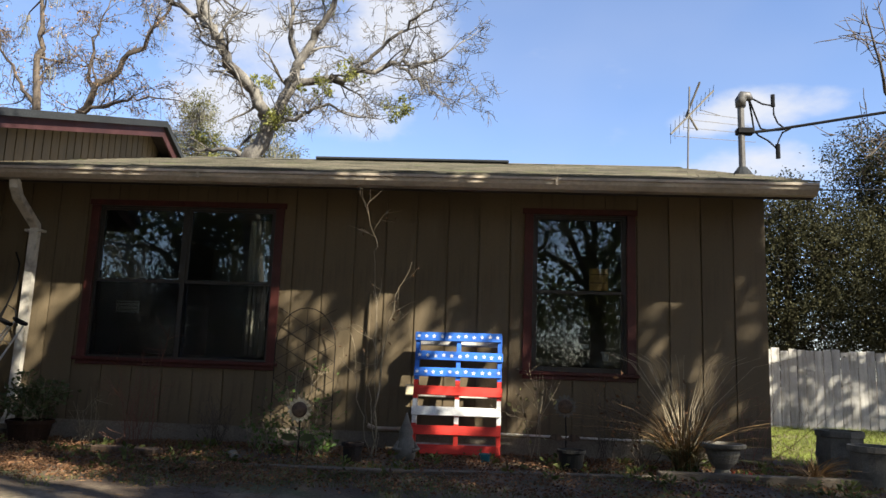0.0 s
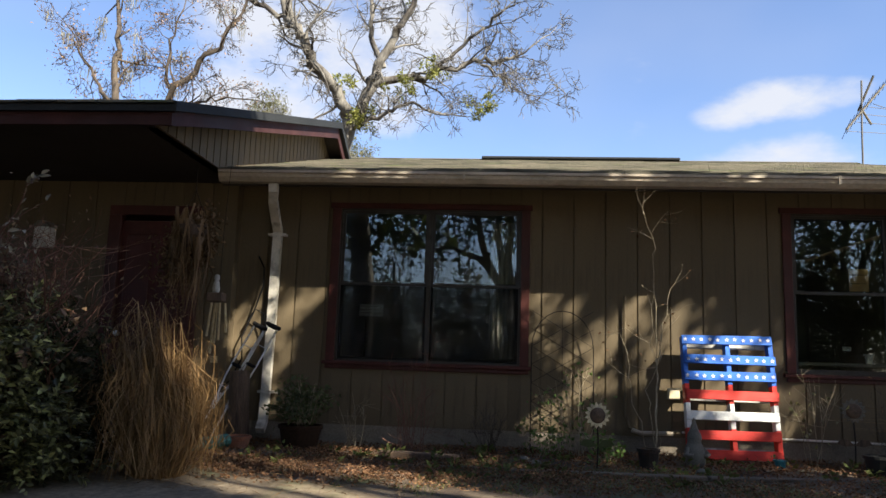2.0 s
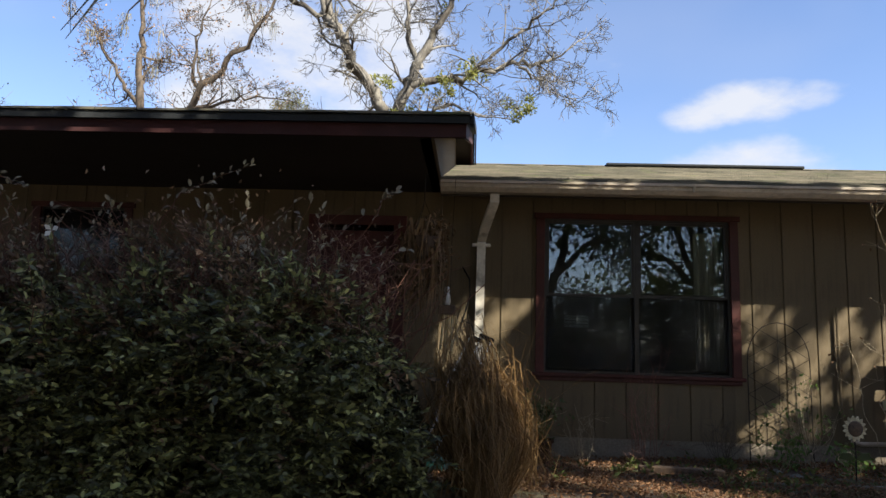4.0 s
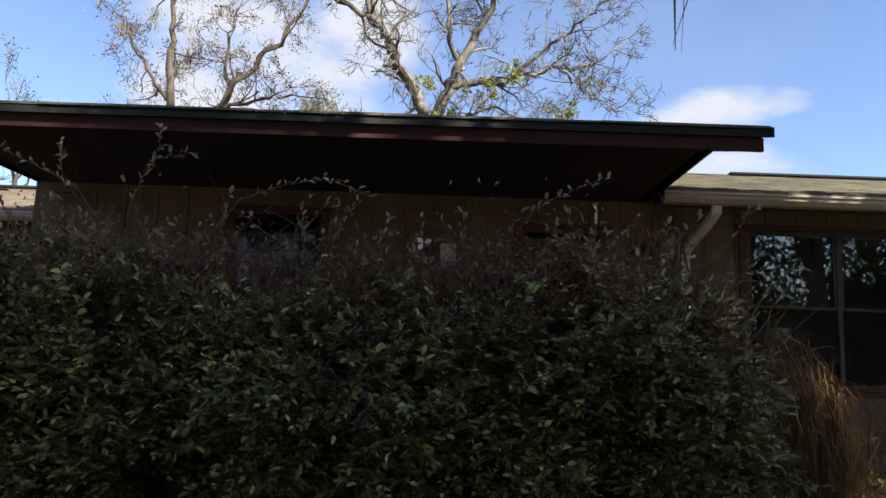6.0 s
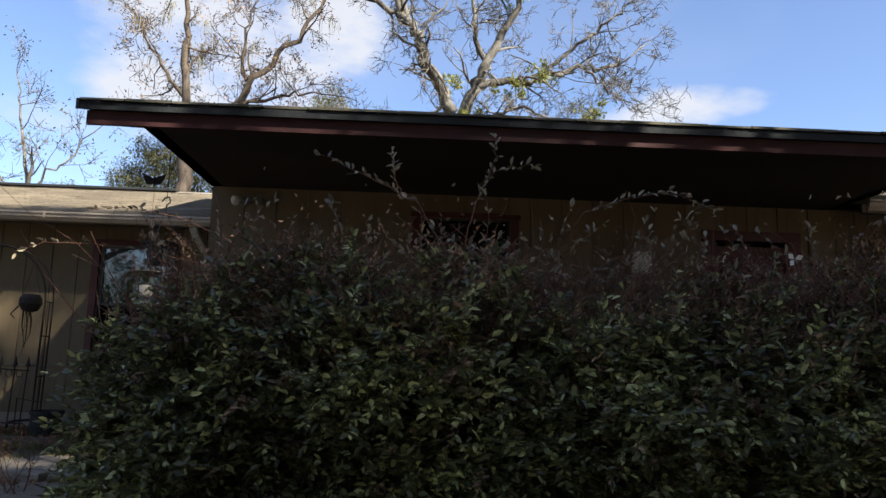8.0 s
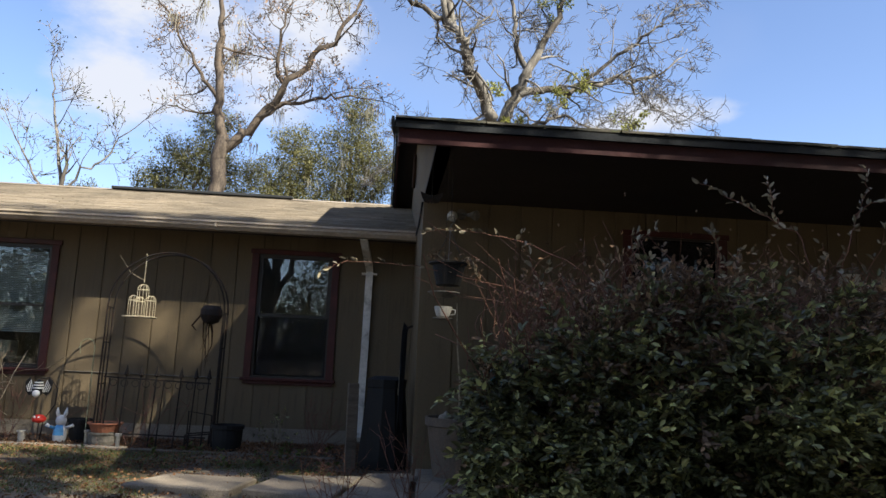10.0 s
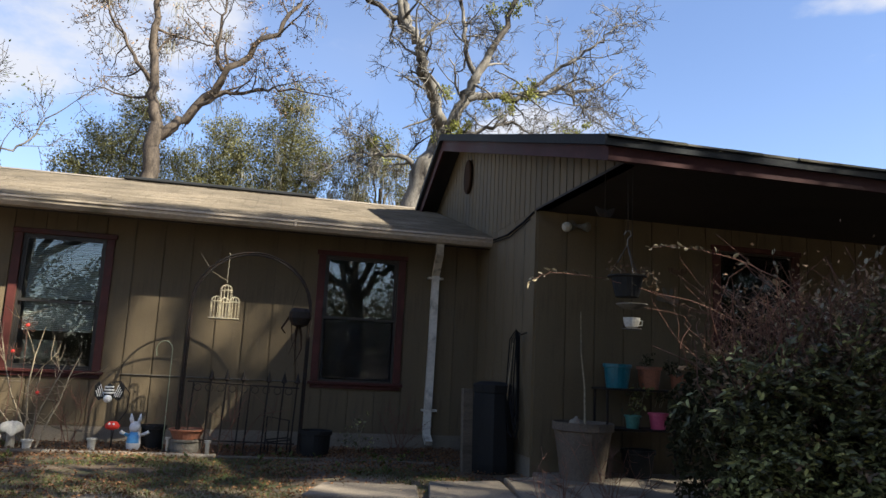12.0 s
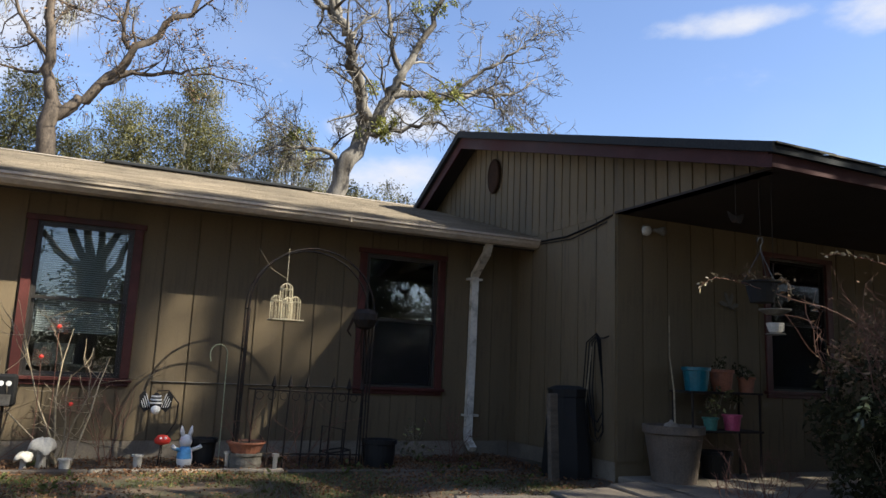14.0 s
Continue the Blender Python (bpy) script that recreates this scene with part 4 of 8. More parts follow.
bare_tree("tall bare oak with forked grey limbs and mistletoe", "tree", 11, [
    ([(-8.6, 25.2, -0.2), (-8.5, 25.2, 4), (-8.0, 25.1, 7.2), (-7.3, 25, 9.3)], 0.42, 0.28),
    ([(-7.3, 25, 9.3), (-7.6, 24.5, 10.0), (-8.3, 23.6, 10.8), (-8.5, 23.1, 11.3), (-9.0, 23, 12.1)], 0.24, 0.15),
    ([(-9.0, 23, 12.1), (-9.8, 23, 12.6), (-11.0, 23, 13.4), (-12.2, 23, 14.7)], 0.12, 0.04),
    ([(-9.0, 23, 12.1), (-9.2, 23, 13.2), (-9.6, 23, 15), (-9.4, 23.3, 17)], 0.13, 0.04),
    ([(-7.3, 25, 9.3), (-6.5, 24.7, 10.5), (-6.1, 24.5, 11.6), (-5.5, 24.5, 12.8), (-4.6, 24.4, 14.8), (-4.2, 24.4, 16.5)], 0.24, 0.05),
    ([(-6.1, 24.6, 11.2), (-6.6, 24.6, 12.4), (-6.7, 24.8, 14.0), (-6.9, 24.8, 16.4)], 0.12, 0.04),
    ([(-6.4, 24.7, 10.6), (-5.2, 24.7, 10.9), (-4.2, 24.6, 11.1), (-2.6, 24.8, 11.5), (-1.6, 25, 11.7), (-0.9, 25, 12.1)], 0.15, 0.03),
    ([(-2.6, 24.8, 11.4), (-1.8, 25, 10.9), (-1.0, 25, 10.4)], 0.06, 0.02),
    ([(-4.2, 24.6, 11.1), (-3.0, 24.3, 12.2), (-2.0, 24, 12.9), (-1.2, 24, 13.7)], 0.08, 0.03),
    ([(-7.4, 25, 9.0), (-6.4, 24.5, 9.3), (-5.2, 24, 9.6), (-4.0, 23.8, 9.2)], 0.11, 0.03),
    ([(-7.8, 25.1, 7.9), (-9.0, 25, 8.3), (-10.2, 25, 8.2)], 0.12, 0.03),
], M["bark"], 1.6, 3, 11, 0, [(-6.8, 24.4, 9.3, 0.42), (-7.26, 24.4, 10.65, 0.32), (-5.3, 24.0, 10.2, 0.38), (-2.4, 24.4, 9.9, 0.4), (-4.3, 24.4, 10.95, 0.34), (-9.6, 25, 8.6, 0.3), (-4.95, 24.4, 14.2, 0.4)], fork=(3, 4), curl=0.42, rise=0.015)
bare_tree("leaning brown tree holding dead leaves", "tree", 5, [
    ([(-17.5, 27, -0.2), (-17.4, 27, 4), (-17.2, 27, 7), (-17.1, 27, 9)], 0.36, 0.26),
    ([(-17.1, 27, 9), (-17.4, 27, 11), (-17.6, 27, 13.5), (-17.8, 27, 16)], 0.2, 0.06),
    ([(-17.0, 27, 8.6), (-15.9, 27, 9.8), (-14.5, 27, 11.7), (-13.1, 27, 13.5), (-11.8, 27, 15.6)], 0.2, 0.05),
    ([(-15.9, 27, 9.8), (-14.6, 26.7, 10.4), (-13.4, 26.5, 10.6), (-12.2, 26.4, 10.7)], 0.09, 0.03),
    ([(-17.4, 27, 10.5), (-18.4, 27, 11.8), (-19.4, 27, 13.6)], 0.09, 0.03),
    ([(-15.0, 27, 11.0), (-15.3, 27, 12.6), (-15.0, 27, 14.5)], 0.09, 0.03),
], M["bark_brown"], 1.7, 3, 9, 24, leaves=M["leaf_brown"], leaf_n=3000, fork=(2, 4), curl=0.44, rise=0.02)
bare_tree("slender bare tree with pale twigs", "tree", 8, [
    ([(-22.0, 25, -0.2), (-21.9, 25, 3), (-21.8, 25, 6.4)], 0.16, 0.08),
    ([(-21.8, 25, 6.4), (-22.2, 25, 8.4), (-22.6, 25, 10.4)], 0.07, 0.02),
    ([(-21.8, 25, 6.2), (-20.8, 25, 7.2), (-19.8, 25, 8.4)], 0.05, 0.02),
    ([(-21.9, 25, 5.6), (-22.8, 25, 6.8), (-23.6, 25, 8.2)], 0.05, 0.02),
], M["bark"], 1.3, 2, 6, 0, leaves=M["leaf_oak"], leaf_n=500)

BLOB = [
    ("dense dark green oak behind the low roof", 21, (-12.6, 31, 0), 13, [(-12.2, 31, 11.6, 0.9, 1.3), (-12.8, 31, 10.0, 1.3, 1.1), (-11.4, 31, 9.2, 1.3, 1.2), (-12.6, 31, 7.9, 1.5, 1.3)], 7000, 14),
    ("rounded green oak behind the low roof", 22, (-15.0, 31, 0), 11, [(-15.0, 31, 10.0, 1.1, 1.0), (-14.4, 31, 8.8, 1.3, 1.1), (-15.9, 31, 8.3, 1.3, 1.1), (-15.0, 31, 7.2, 1.6, 1.0)], 7000, 10),
    ("dark oak beside the brown trunk", 23, (-19.2, 30, 0), 10, [(-19.0, 30, 9.0, 1.4, 0.9), (-18.0, 30, 10.4, 1.0, 0.9), (-20.0, 30, 7.8, 1.4, 0.9), (-17.6, 30, 8.0, 1.3, 1.2)], 6000, 10),
    ("moss-hung thin oak behind the roof valley", 24, (-8.6, 30, 0), 11, [(-9.0, 30, 10.0, 1.2, 0.9), (-8.0, 30, 9.0, 1.2, 0.8), (-9.6, 30, 8.2, 1.3, 1.0), (-7.2, 30, 7.8, 1.0, 0.8)], 2600, 90),
    ("grey-green thicket behind the ridge", 25, (-5.4, 28, 0), 8, [(-5.6, 28, 7.2, 1.3, 0.9), (-3.9, 28, 6.7, 1.3, 0.8), (-7.0, 28, 7.2, 1.2, 1.0)], 2200, 60),
    ("olive green oak far behind the house", 26, (-24.5, 33, 0), 9, [(-24.5, 33, 7.4, 1.4, 0.9), (-26.0, 33, 7.0, 1.4, 0.9), (-23.4, 33, 6.6, 1.3, 0.8)], 4000, 0),
]
for label, seed, base, h, blobs, n, moss in BLOB:
    leafy_tree(label, seed, base, h, blobs, M["leaf_olive"], M["bark_brown"], n * 4, 0.085, 0.18, moss)
# evergreen mass beyond the fence
for label, seed, base, h, blobs, n in [
    ("dense dark evergreen shrub behind the fence", 31, (6.4, 14.0, 0), 5, [(6.0, 14, 3.9, 1.0, 0.8), (7.0, 14, 3.2, 1.2, 1.1), (5.6, 14.2, 2.6, 1.1, 1.0), (6.8, 13.8, 1.8, 1.3, 0.9), (5.4, 14, 1.4, 1.0, 0.8)], 9000),
    ("tall evergreen shrub beyond the board fence", 32, (8.6, 14.4, 0), 6, [(8.2, 14.4, 4.9, 0.9, 1.0), (9.2, 14.4, 4.0, 1.2, 1.2), (8.2, 14.2, 3.0, 1.2, 1.0), (8.8, 14, 1.9, 1.4, 1.0)], 9000),
    ("leafy evergreen at the end of the yard", 33, (11.0, 15.5, 0), 6, [(10.8, 15.5, 5.2, 1.3, 1.2), (11.6, 15.5, 3.6, 1.5, 1.3), (10.4, 15.2, 2.2, 1.5, 1.2)], 6000),
    ("low evergreen behind the end wall", 34, (4.6, 16.5, 0), 5, [(4.8, 16.5, 4.0, 1.0, 0.7), (4.2, 16.5, 2.9, 1.2, 1.1), (5.4, 16.4, 2.0, 1.2, 1.2)], 5000)]:
    leafy_tree(label, seed, base, h, blobs, M["leaf_dark"], M["bark_brown"], int(n * 7.5), 0.058, 0.12)
bare_tree("thin bare tree over the fence", "tree", 41, [([(9.2, 13.5, -0.1), (9.0, 13.5, 3), (8.6, 13.4, 5.0), (7.9, 13.2, 6.4)], 0.09, 0.03), ([(8.8, 13.5, 4.2), (8.4, 13.5, 5.4), (8.3, 13.5, 6.6)], 0.04, 0.02)], M["bark_brown"], 1.1, 2, 6)

# unseen trees added across the front yard, behind the path, to shade the house and show in the panes
def shade_tree(label, seed, x, y, crown, n_leaf, moss, h=11.0, clumps=0, gaps=()):
    rng = np.random.default_rng(seed)
    limbs, tips = [], []
    limbs.append((smooth_path([(x, y, -0.6), (x + 0.2, y, h * 0.25), (x, y + 0.2, h * 0.5)], rng), 0.34, 0.24))
    for bx, by, bz, r in crown:
        path = smooth_path([(x, y + 0.1, h * rng.uniform(0.28, 0.5)), ((x + bx) / 2, (y + by) / 2, (h * 0.45 + bz) / 2 + 0.5), (bx, by, bz)], rng, 0.2)
        limbs.append((path, 0.16, 0.05))
        for j in range(7):
            i = rng.integers(len(path) // 2, len(path))
            grow(rng, path[i], rng.normal(size=3) + np.array([0, 0, 0.2]), r * rng.uniform(0.6, 1.1), 0.05, 2, limbs, tips, 0.25, (2, 4))
    t = thing("tree", label, "tree")
    limb_mesh(limbs, "trunk", M["bark"], t)
    tp = np.array([q for q, _ in tips])
    if n_leaf:
        at = tp[rng.choice(len(tp), clumps, replace=False)] if clumps else tp
        c = at[rng.integers(0, len(at), n_leaf)] + rng.normal(size=(n_leaf, 3)) * 0.3
        back = 7.0 - c[:, 1]
        for a, q, b, d in gaps:
            c, back = (arr[((c[:, 0] - 1.15 * back - a) / b) ** 2 + ((c[:, 2] - 1.33 * back - q) / d) ** 2 > 1] for arr in (c, back))
        v, f = leaf_cloud(rng, c, 0.17, 0.1, 0.6)
        array_mesh("crown", v, f, M["leaf_oak"], t)
    if moss:
        v, f = strands(rng, tp[rng.integers(0, len(tp), moss)], 1.3, 14, 0.14)
        array_mesh("hanging_moss", v, f, M["moss"], t, "stuff", "grey hanging Spanish moss")
    return t


# Openings cut in the added crown to shape sun patches, as (across, up, half width, half height) on the house front
# along the sun's direction.
SUN_PATCH_GAPS = [(-4.2, 1.15, 0.22, 0.50), (-3.85, 1.2, 0.16, 0.55), (-3.52, 1.42, 0.12, 0.26), (-1.28, 1.5, 0.27, 0.3), (-0.95, 1.1, 0.27, 0.42),
              (-0.88, 0.5, 0.26, 0.3), (-1.15, 0.32, 0.26, 0.2), (-0.35, 1.35, 0.16, 0.46), (0.0, 1.3, 0.22, 0.2), (0.15, 0.35, 0.46, 0.62),
              (0.9, 1.1, 0.13, 0.28), (1.1, 0.5, 0.14, 0.34), (2.16, 1.2, 0.08, 0.25), (2.4, 0.95, 0.15, 0.22), (2.75, 0.9, 0.09, 0.2), (3.05, 1.7, 0.06, 0.12), (-5.5, -2.9, 1.0, 1.25), (-3.6, -0.9, 0.2, 0.3), (-1.4, -0.75, 0.3, 0.2), (0.2, -0.9, 0.3, 0.2), (2.15, -0.62, 0.4, 0.16), (1.4, -0.3, 0.3, 0.22)]
SUN_RUN = np.array([1.15, -1.0, 1.33])


def leafy_boughs(tree, rng, at, zone, count, leaves, gaps=(), reach=(9.2, 11.4)):
    """Unseen leafy clumps on thin boughs, added to dapple the sun, drawn out along the boughs, with gaps of open sky
    between them.
    """
    centres = []
    while len(centres) < count:
        u, w = rng.uniform(zone[0], zone[1]), rng.uniform(zone[2], zone[3])
        if any(((u - a) / b) ** 2 + ((w - c) / d) ** 2 < 1 for a, c, b, d in gaps):
            continue
        s = rng.uniform(*reach)
        centres.append(np.array([u, 7.0, w]) + SUN_RUN * s)
    centres = np.array(centres)
    along = np.array([0.62, 0.0, 0.78])
    k = rng.integers(0, count, leaves)
    c = centres[k] + rng.normal(size=(leaves, 1)) * 0.17 * along + rng.normal(size=(leaves, 3)) * np.array([0.065, 0.15, 0.065])
    back = 7.0 - c[:, 1]
    u, w = c[:, 0] - SUN_RUN[0] * back, c[:, 2] - SUN_RUN[2] * back
    open_sky = np.zeros(leaves, dtype=bool)
    for a, q, b, d in gaps:
        open_sky |= ((u - a) / (b * 1.2 + 0.05)) ** 2 + ((w - q) / (d * 1.2 + 0.05)) ** 2 < 1
    across = u * 0.78 - w * 0.62
    open_sky &= np.sin(across * 34 + 2.5 * np.sin(w * 4.0)) > -0.75
    c = c[~open_sky | (rng.random(leaves) < 0.04)]
    v, f = leaf_cloud(rng, c, 0.15, 0.1, 0.6)
    array_mesh("crown", v, f, M["leaf_oak"], tree, "stuff")
    limbs = []
    anchors = centres[rng.choice(count, 14, replace=False)] - np.array([0, 0.4, 0.5])
    for q in anchors:
        limbs.append((smooth_path([at, (np.array(at) + q) / 2 + np.array([0, 0, 0.8]), q], rng, 0.25), 0.09, 0.02))
    for q in centres[::2]:
        a = anchors[np.argmin(np.linalg.norm(anchors - q, axis=1))]
        limbs.append((smooth_path([a, (a + q) / 2 + rng.normal(size=3) * 0.1, q], rng, 0.06), 0.009, 0.003))
    limb_mesh(limbs, "bough", M["bark"], tree)["kind"] = "stuff"


def canopy(tree, rng, low, high, n, size, gaps=()):
    """Unseen leaf clumps added in uneven groups to block sky light, left out where gaps let the sun by."""
    knots = rng.uniform(low, high, size=(max(12, n // 45), 3))
    c = knots[rng.integers(0, len(knots), n)] + rng.normal(size=(n, 3)) * np.array([0.55, 0.5, 0.35])
    back = 7.0 - c[:, 1]
    u, w = c[:, 0] - SUN_RUN[0] * back, c[:, 2] - SUN_RUN[2] * back
    open_sky = np.zeros(n, dtype=bool)
    for a, q, b, d in gaps:
        open_sky |= ((u - a) / (b * 1.2 + 0.05)) ** 2 + ((w - q) / (d * 1.2 + 0.05)) ** 2 < 1
    v, f = leaf_cloud(rng, c[~open_sky], size, 0.1, 0.6)
    array_mesh("leaf_canopy", v, f, M["leaf_oak"], tree, "stuff")
    return tree


oak = shade_tree("wide mossy oak out of view, placed to shade hedge and porch", 51, 5.5, -9.5, [(0.2, -5.2, 12.6, 2.3), (2.2, -5.4, 13.0, 2.3), (4.2, -5.2, 12.8, 2.3), (6.2, -5.4, 13.4, 2.3), (1.2, -6.6, 14.4, 2.0), (3.4, -6.8, 14.8, 2.0), (5.4, -6.8, 15.0, 2.0), (7.6, -6.2, 14.0, 2.2)], 52000, 140, 13.0, gaps=[(-5.5, -2.9, 1.0, 1.3)])
leafy_boughs(oak, np.random.default_rng(512), (5.4, -9.3, 6.5), (-17.5, -9.4, -0.6, 2.4), 110, 3600, reach=(10.5, 13.0))
leafy_boughs(oak, np.random.default_rng(511), (5.4, -9.3, 6.5), (-15.0, -8.6, 2.4, 4.6), 150, 5600, [(-13.5, 3.5, 0.22, 0.7), (-11.95, 3.3, 0.2, 0.8), (-11.2, 3.9, 0.16, 0.25)], (10.5, 13.5))
leafy_boughs(oak, np.random.default_rng(513), (5.4, -9.3, 6.5), (-23.5, -12.5, -9.0, -2.6), 240, 13000, reach=(10.5, 13.0))
oak = shade_tree("tall mossy oak out of view, crown shaped to dapple the wall", 52, 14.5, -8.0, [(8.0, -5.2, 15.6, 1.2), (12.8, -5.0, 16.4, 1.2)], 0, 20, 13.0)
leafy_boughs(oak, np.random.default_rng(521), (14.5, -7.8, 6.5), (-9.8, 3.9, -4.0, -0.35), 430, 17500, SUN_PATCH_GAPS)
leafy_boughs(oak, np.random.default_rng(523), (13.6, -6.4, 7.0), (-8.4, 4.3, -0.45, 2.0), 560, 34000, SUN_PATCH_GAPS, (4.0, 5.8))
canopy(oak, np.random.default_rng(522), (1.0, -7.0, 8.4), (17.0, -2.0, 10.4), 8000, 0.3, SUN_PATCH_GAPS)
for k, (x, y, h) in enumerate([(-1.5, -12.5, 10), (-9.5, -11.0, 9.5), (-15.5, -12.0, 10.5), (5.0, -15.0, 11), (12.0, -16, 10), (-21.0, -10.0, 9), (-25.0, -2.5, 9.5), (20.5, 3.5, 10)]):
    yard = shade_tree("old mossy oak out of view, with an added sky-blocking crown", 90 + k, x, y, [(x - 2.2, y + 0.5, h * 0.72, 1.9), (x + 2.0, y, h * 0.78, 1.9), (x + 0.3, y - 0.5, h, 2.0), (x - 1.4, y - 1, h * 0.95, 1.8), (x + 2.6, y + 0.4, h * 0.55, 1.7), (x - 2.8, y, h * 0.5, 1.6)], 900, 45, h * 0.8)
    canopy(yard, np.random.default_rng(900 + k), (x - 3.9, y - 1.4, 2.6 if x > 3 else 5.4), (x + 3.9, y + 1.4, 13.0), 12000 if x > 3 else 9000 if x > -12 else 1200, 0.22)
# evergreens added out of view to darken pane reflections and the porch
leafy_tree("unseen low evergreen added to darken pane reflections", 81, (-7.2, -5.6, -0.4), 4.6, [(-7.6, -5.4, 3.4, 0.8, 0.7), (-6.6, -5.6, 3.0, 0.7, 0.8), (-7.9, -5.8, 2.5, 0.7, 0.6), (-7.0, -5.4, 4.1, 0.6, 0.5)], M["leaf_dark"], M["bark_brown"], 6000, 0.10, 0.10)
for k, (x, y, h) in enumerate([(8.6, -11.5, 5.2), (12.0, -10.2, 5.6), (15.2, -6.4, 5.8), (17.5, -2.5, 6.0)]):
    leafy_tree("unseen dense evergreen added to darken pane reflections", 84 + k, (x, y, -0.4), h, [(x, y, h * 0.78, 1.3, 0.9), (x - 0.9, y, h * 0.55, 1.3, 0.9), (x + 1.0, y + 0.2, h * 0.52, 1.3, 1.0), (x - 0.3, y + 0.3, h * 0.25, 1.6, 0.9)], M["leaf_dark"], M["bark_brown"], 9000, 0.14, 0.14)
for k, (x, y, h) in enumerate([(-13.2, -13.5, 5.8), (-9.4, -14.5, 6.6), (-5.8, -13.2, 6.0)]):
    leafy_tree("unseen broad evergreen added to dim the porch", 94 + k, (x, y, -0.4), h, [(x, y, h * 0.80, 1.2, 0.9), (x - 1.1, y, h * 0.58, 1.4, 0.9), (x + 1.1, y + 0.2, h * 0.55, 1.4, 1.0), (x - 0.2, y + 0.3, h * 0.27, 1.9, 1.0)], M["leaf_dark"], M["bark_brown"], 2200, 0.15, 0.14)
canopy(oak, np.random.default_rng(524), (-3.0, -3.0, 6.6), (8.5, 2.0, 8.6), 4600, 0.26, SUN_PATCH_GAPS)
half_bare = shade_tree("half-bare oak out of view by the path, with an added shading crown", 53, -5.4, -4.2, [(-5.2, 2.2, 4.6, 0.9), (-7.5, -5.5, 10.5, 2.2), (-4.0, -6.5, 11.5, 2.2), (-6.0, -3.5, 12.0, 2.0)], 1500, 130, 9.0)
canopy(half_bare, np.random.default_rng(531), (-10.0, -7.0, 8.2), (-2.0, -0.4, 10.2), 3400, 0.3, SUN_PATCH_GAPS + [(-12.8, -1.35, 1.2, 0.45)])
canopy(half_bare, np.random.default_rng(532), (-9.6, -8.2, 4.2), (-3.4, -5.2, 8.2), 4200, 0.3)
# oak added out of view so that its leaves dapple the fence
shade_tree("unseen spreading oak added to dapple the fence", 58, 14.6, 9.2, [(12.6, 9.0, 6.4, 1.2), (10.4, 9.3, 6.2, 1.1), (9.0, 9.0, 6.0, 0.9)], 1500, 12, 8.0)
srng = np.random.default_rng(5)
v, f = strands(srng, [np.array([-5.43 + 0.02 * srng.normal(), 2.24, 4.55 - 0.22 * k]) for k in range(9)], 0.85, 5, 0.03)
array_mesh("long_moss", v, f, M["moss"], half_bare, "stuff", "long thread of grey Spanish moss")
limb_mesh([(smooth_path([(-5.3, -2.0, 6.0), (-5.4, 0.5, 5.2), (-5.43, 2.24, 4.62), (-5.5, 3.2, 4.5)], srng), 0.05, 0.02)], "moss_limb", M["bark"], half_bare)
for i, (x, y, s) in enumerate([(-34, -30, 7.0), (-28, -33, 7.6), (-22, -31, 6.6), (-16, -33, 7.0), (-10, -31, 6.2), (-4, -33, 6.8), (2, -31, 6.2), (8, -33, 7.2), (14, -31, 6.6), (20, -33, 7.6), (27, -30, 7.5), (34, -26, 8), (-40, -20, 6.5), (-40, -6, 6), (36, -8, 9), (38, 10, 10), (-40, 12, 7)]):
    leafy_tree("leafy oak across the road", 60 + i, (x, y, -0.4), s, [(x, y, s * 0.8, s * 0.26, s * 0.17), (x - s * 0.24, y, s * 0.6, s * 0.28, s * 0.17), (x + s * 0.26, y, s * 0.62, s * 0.28, s * 0.17), (x, y - 1, s * 0.4, s * 0.4, s * 0.16), (x - s * 0.2, y, s * 0.16, s * 0.4, s * 0.15), (x + s * 0.22, y, s * 0.18, s * 0.4, s * 0.15)], M["leaf_dark"], M["bark_brown"], 7000, 0.26, 0.25, 20)

# ---- plants: hedge ----


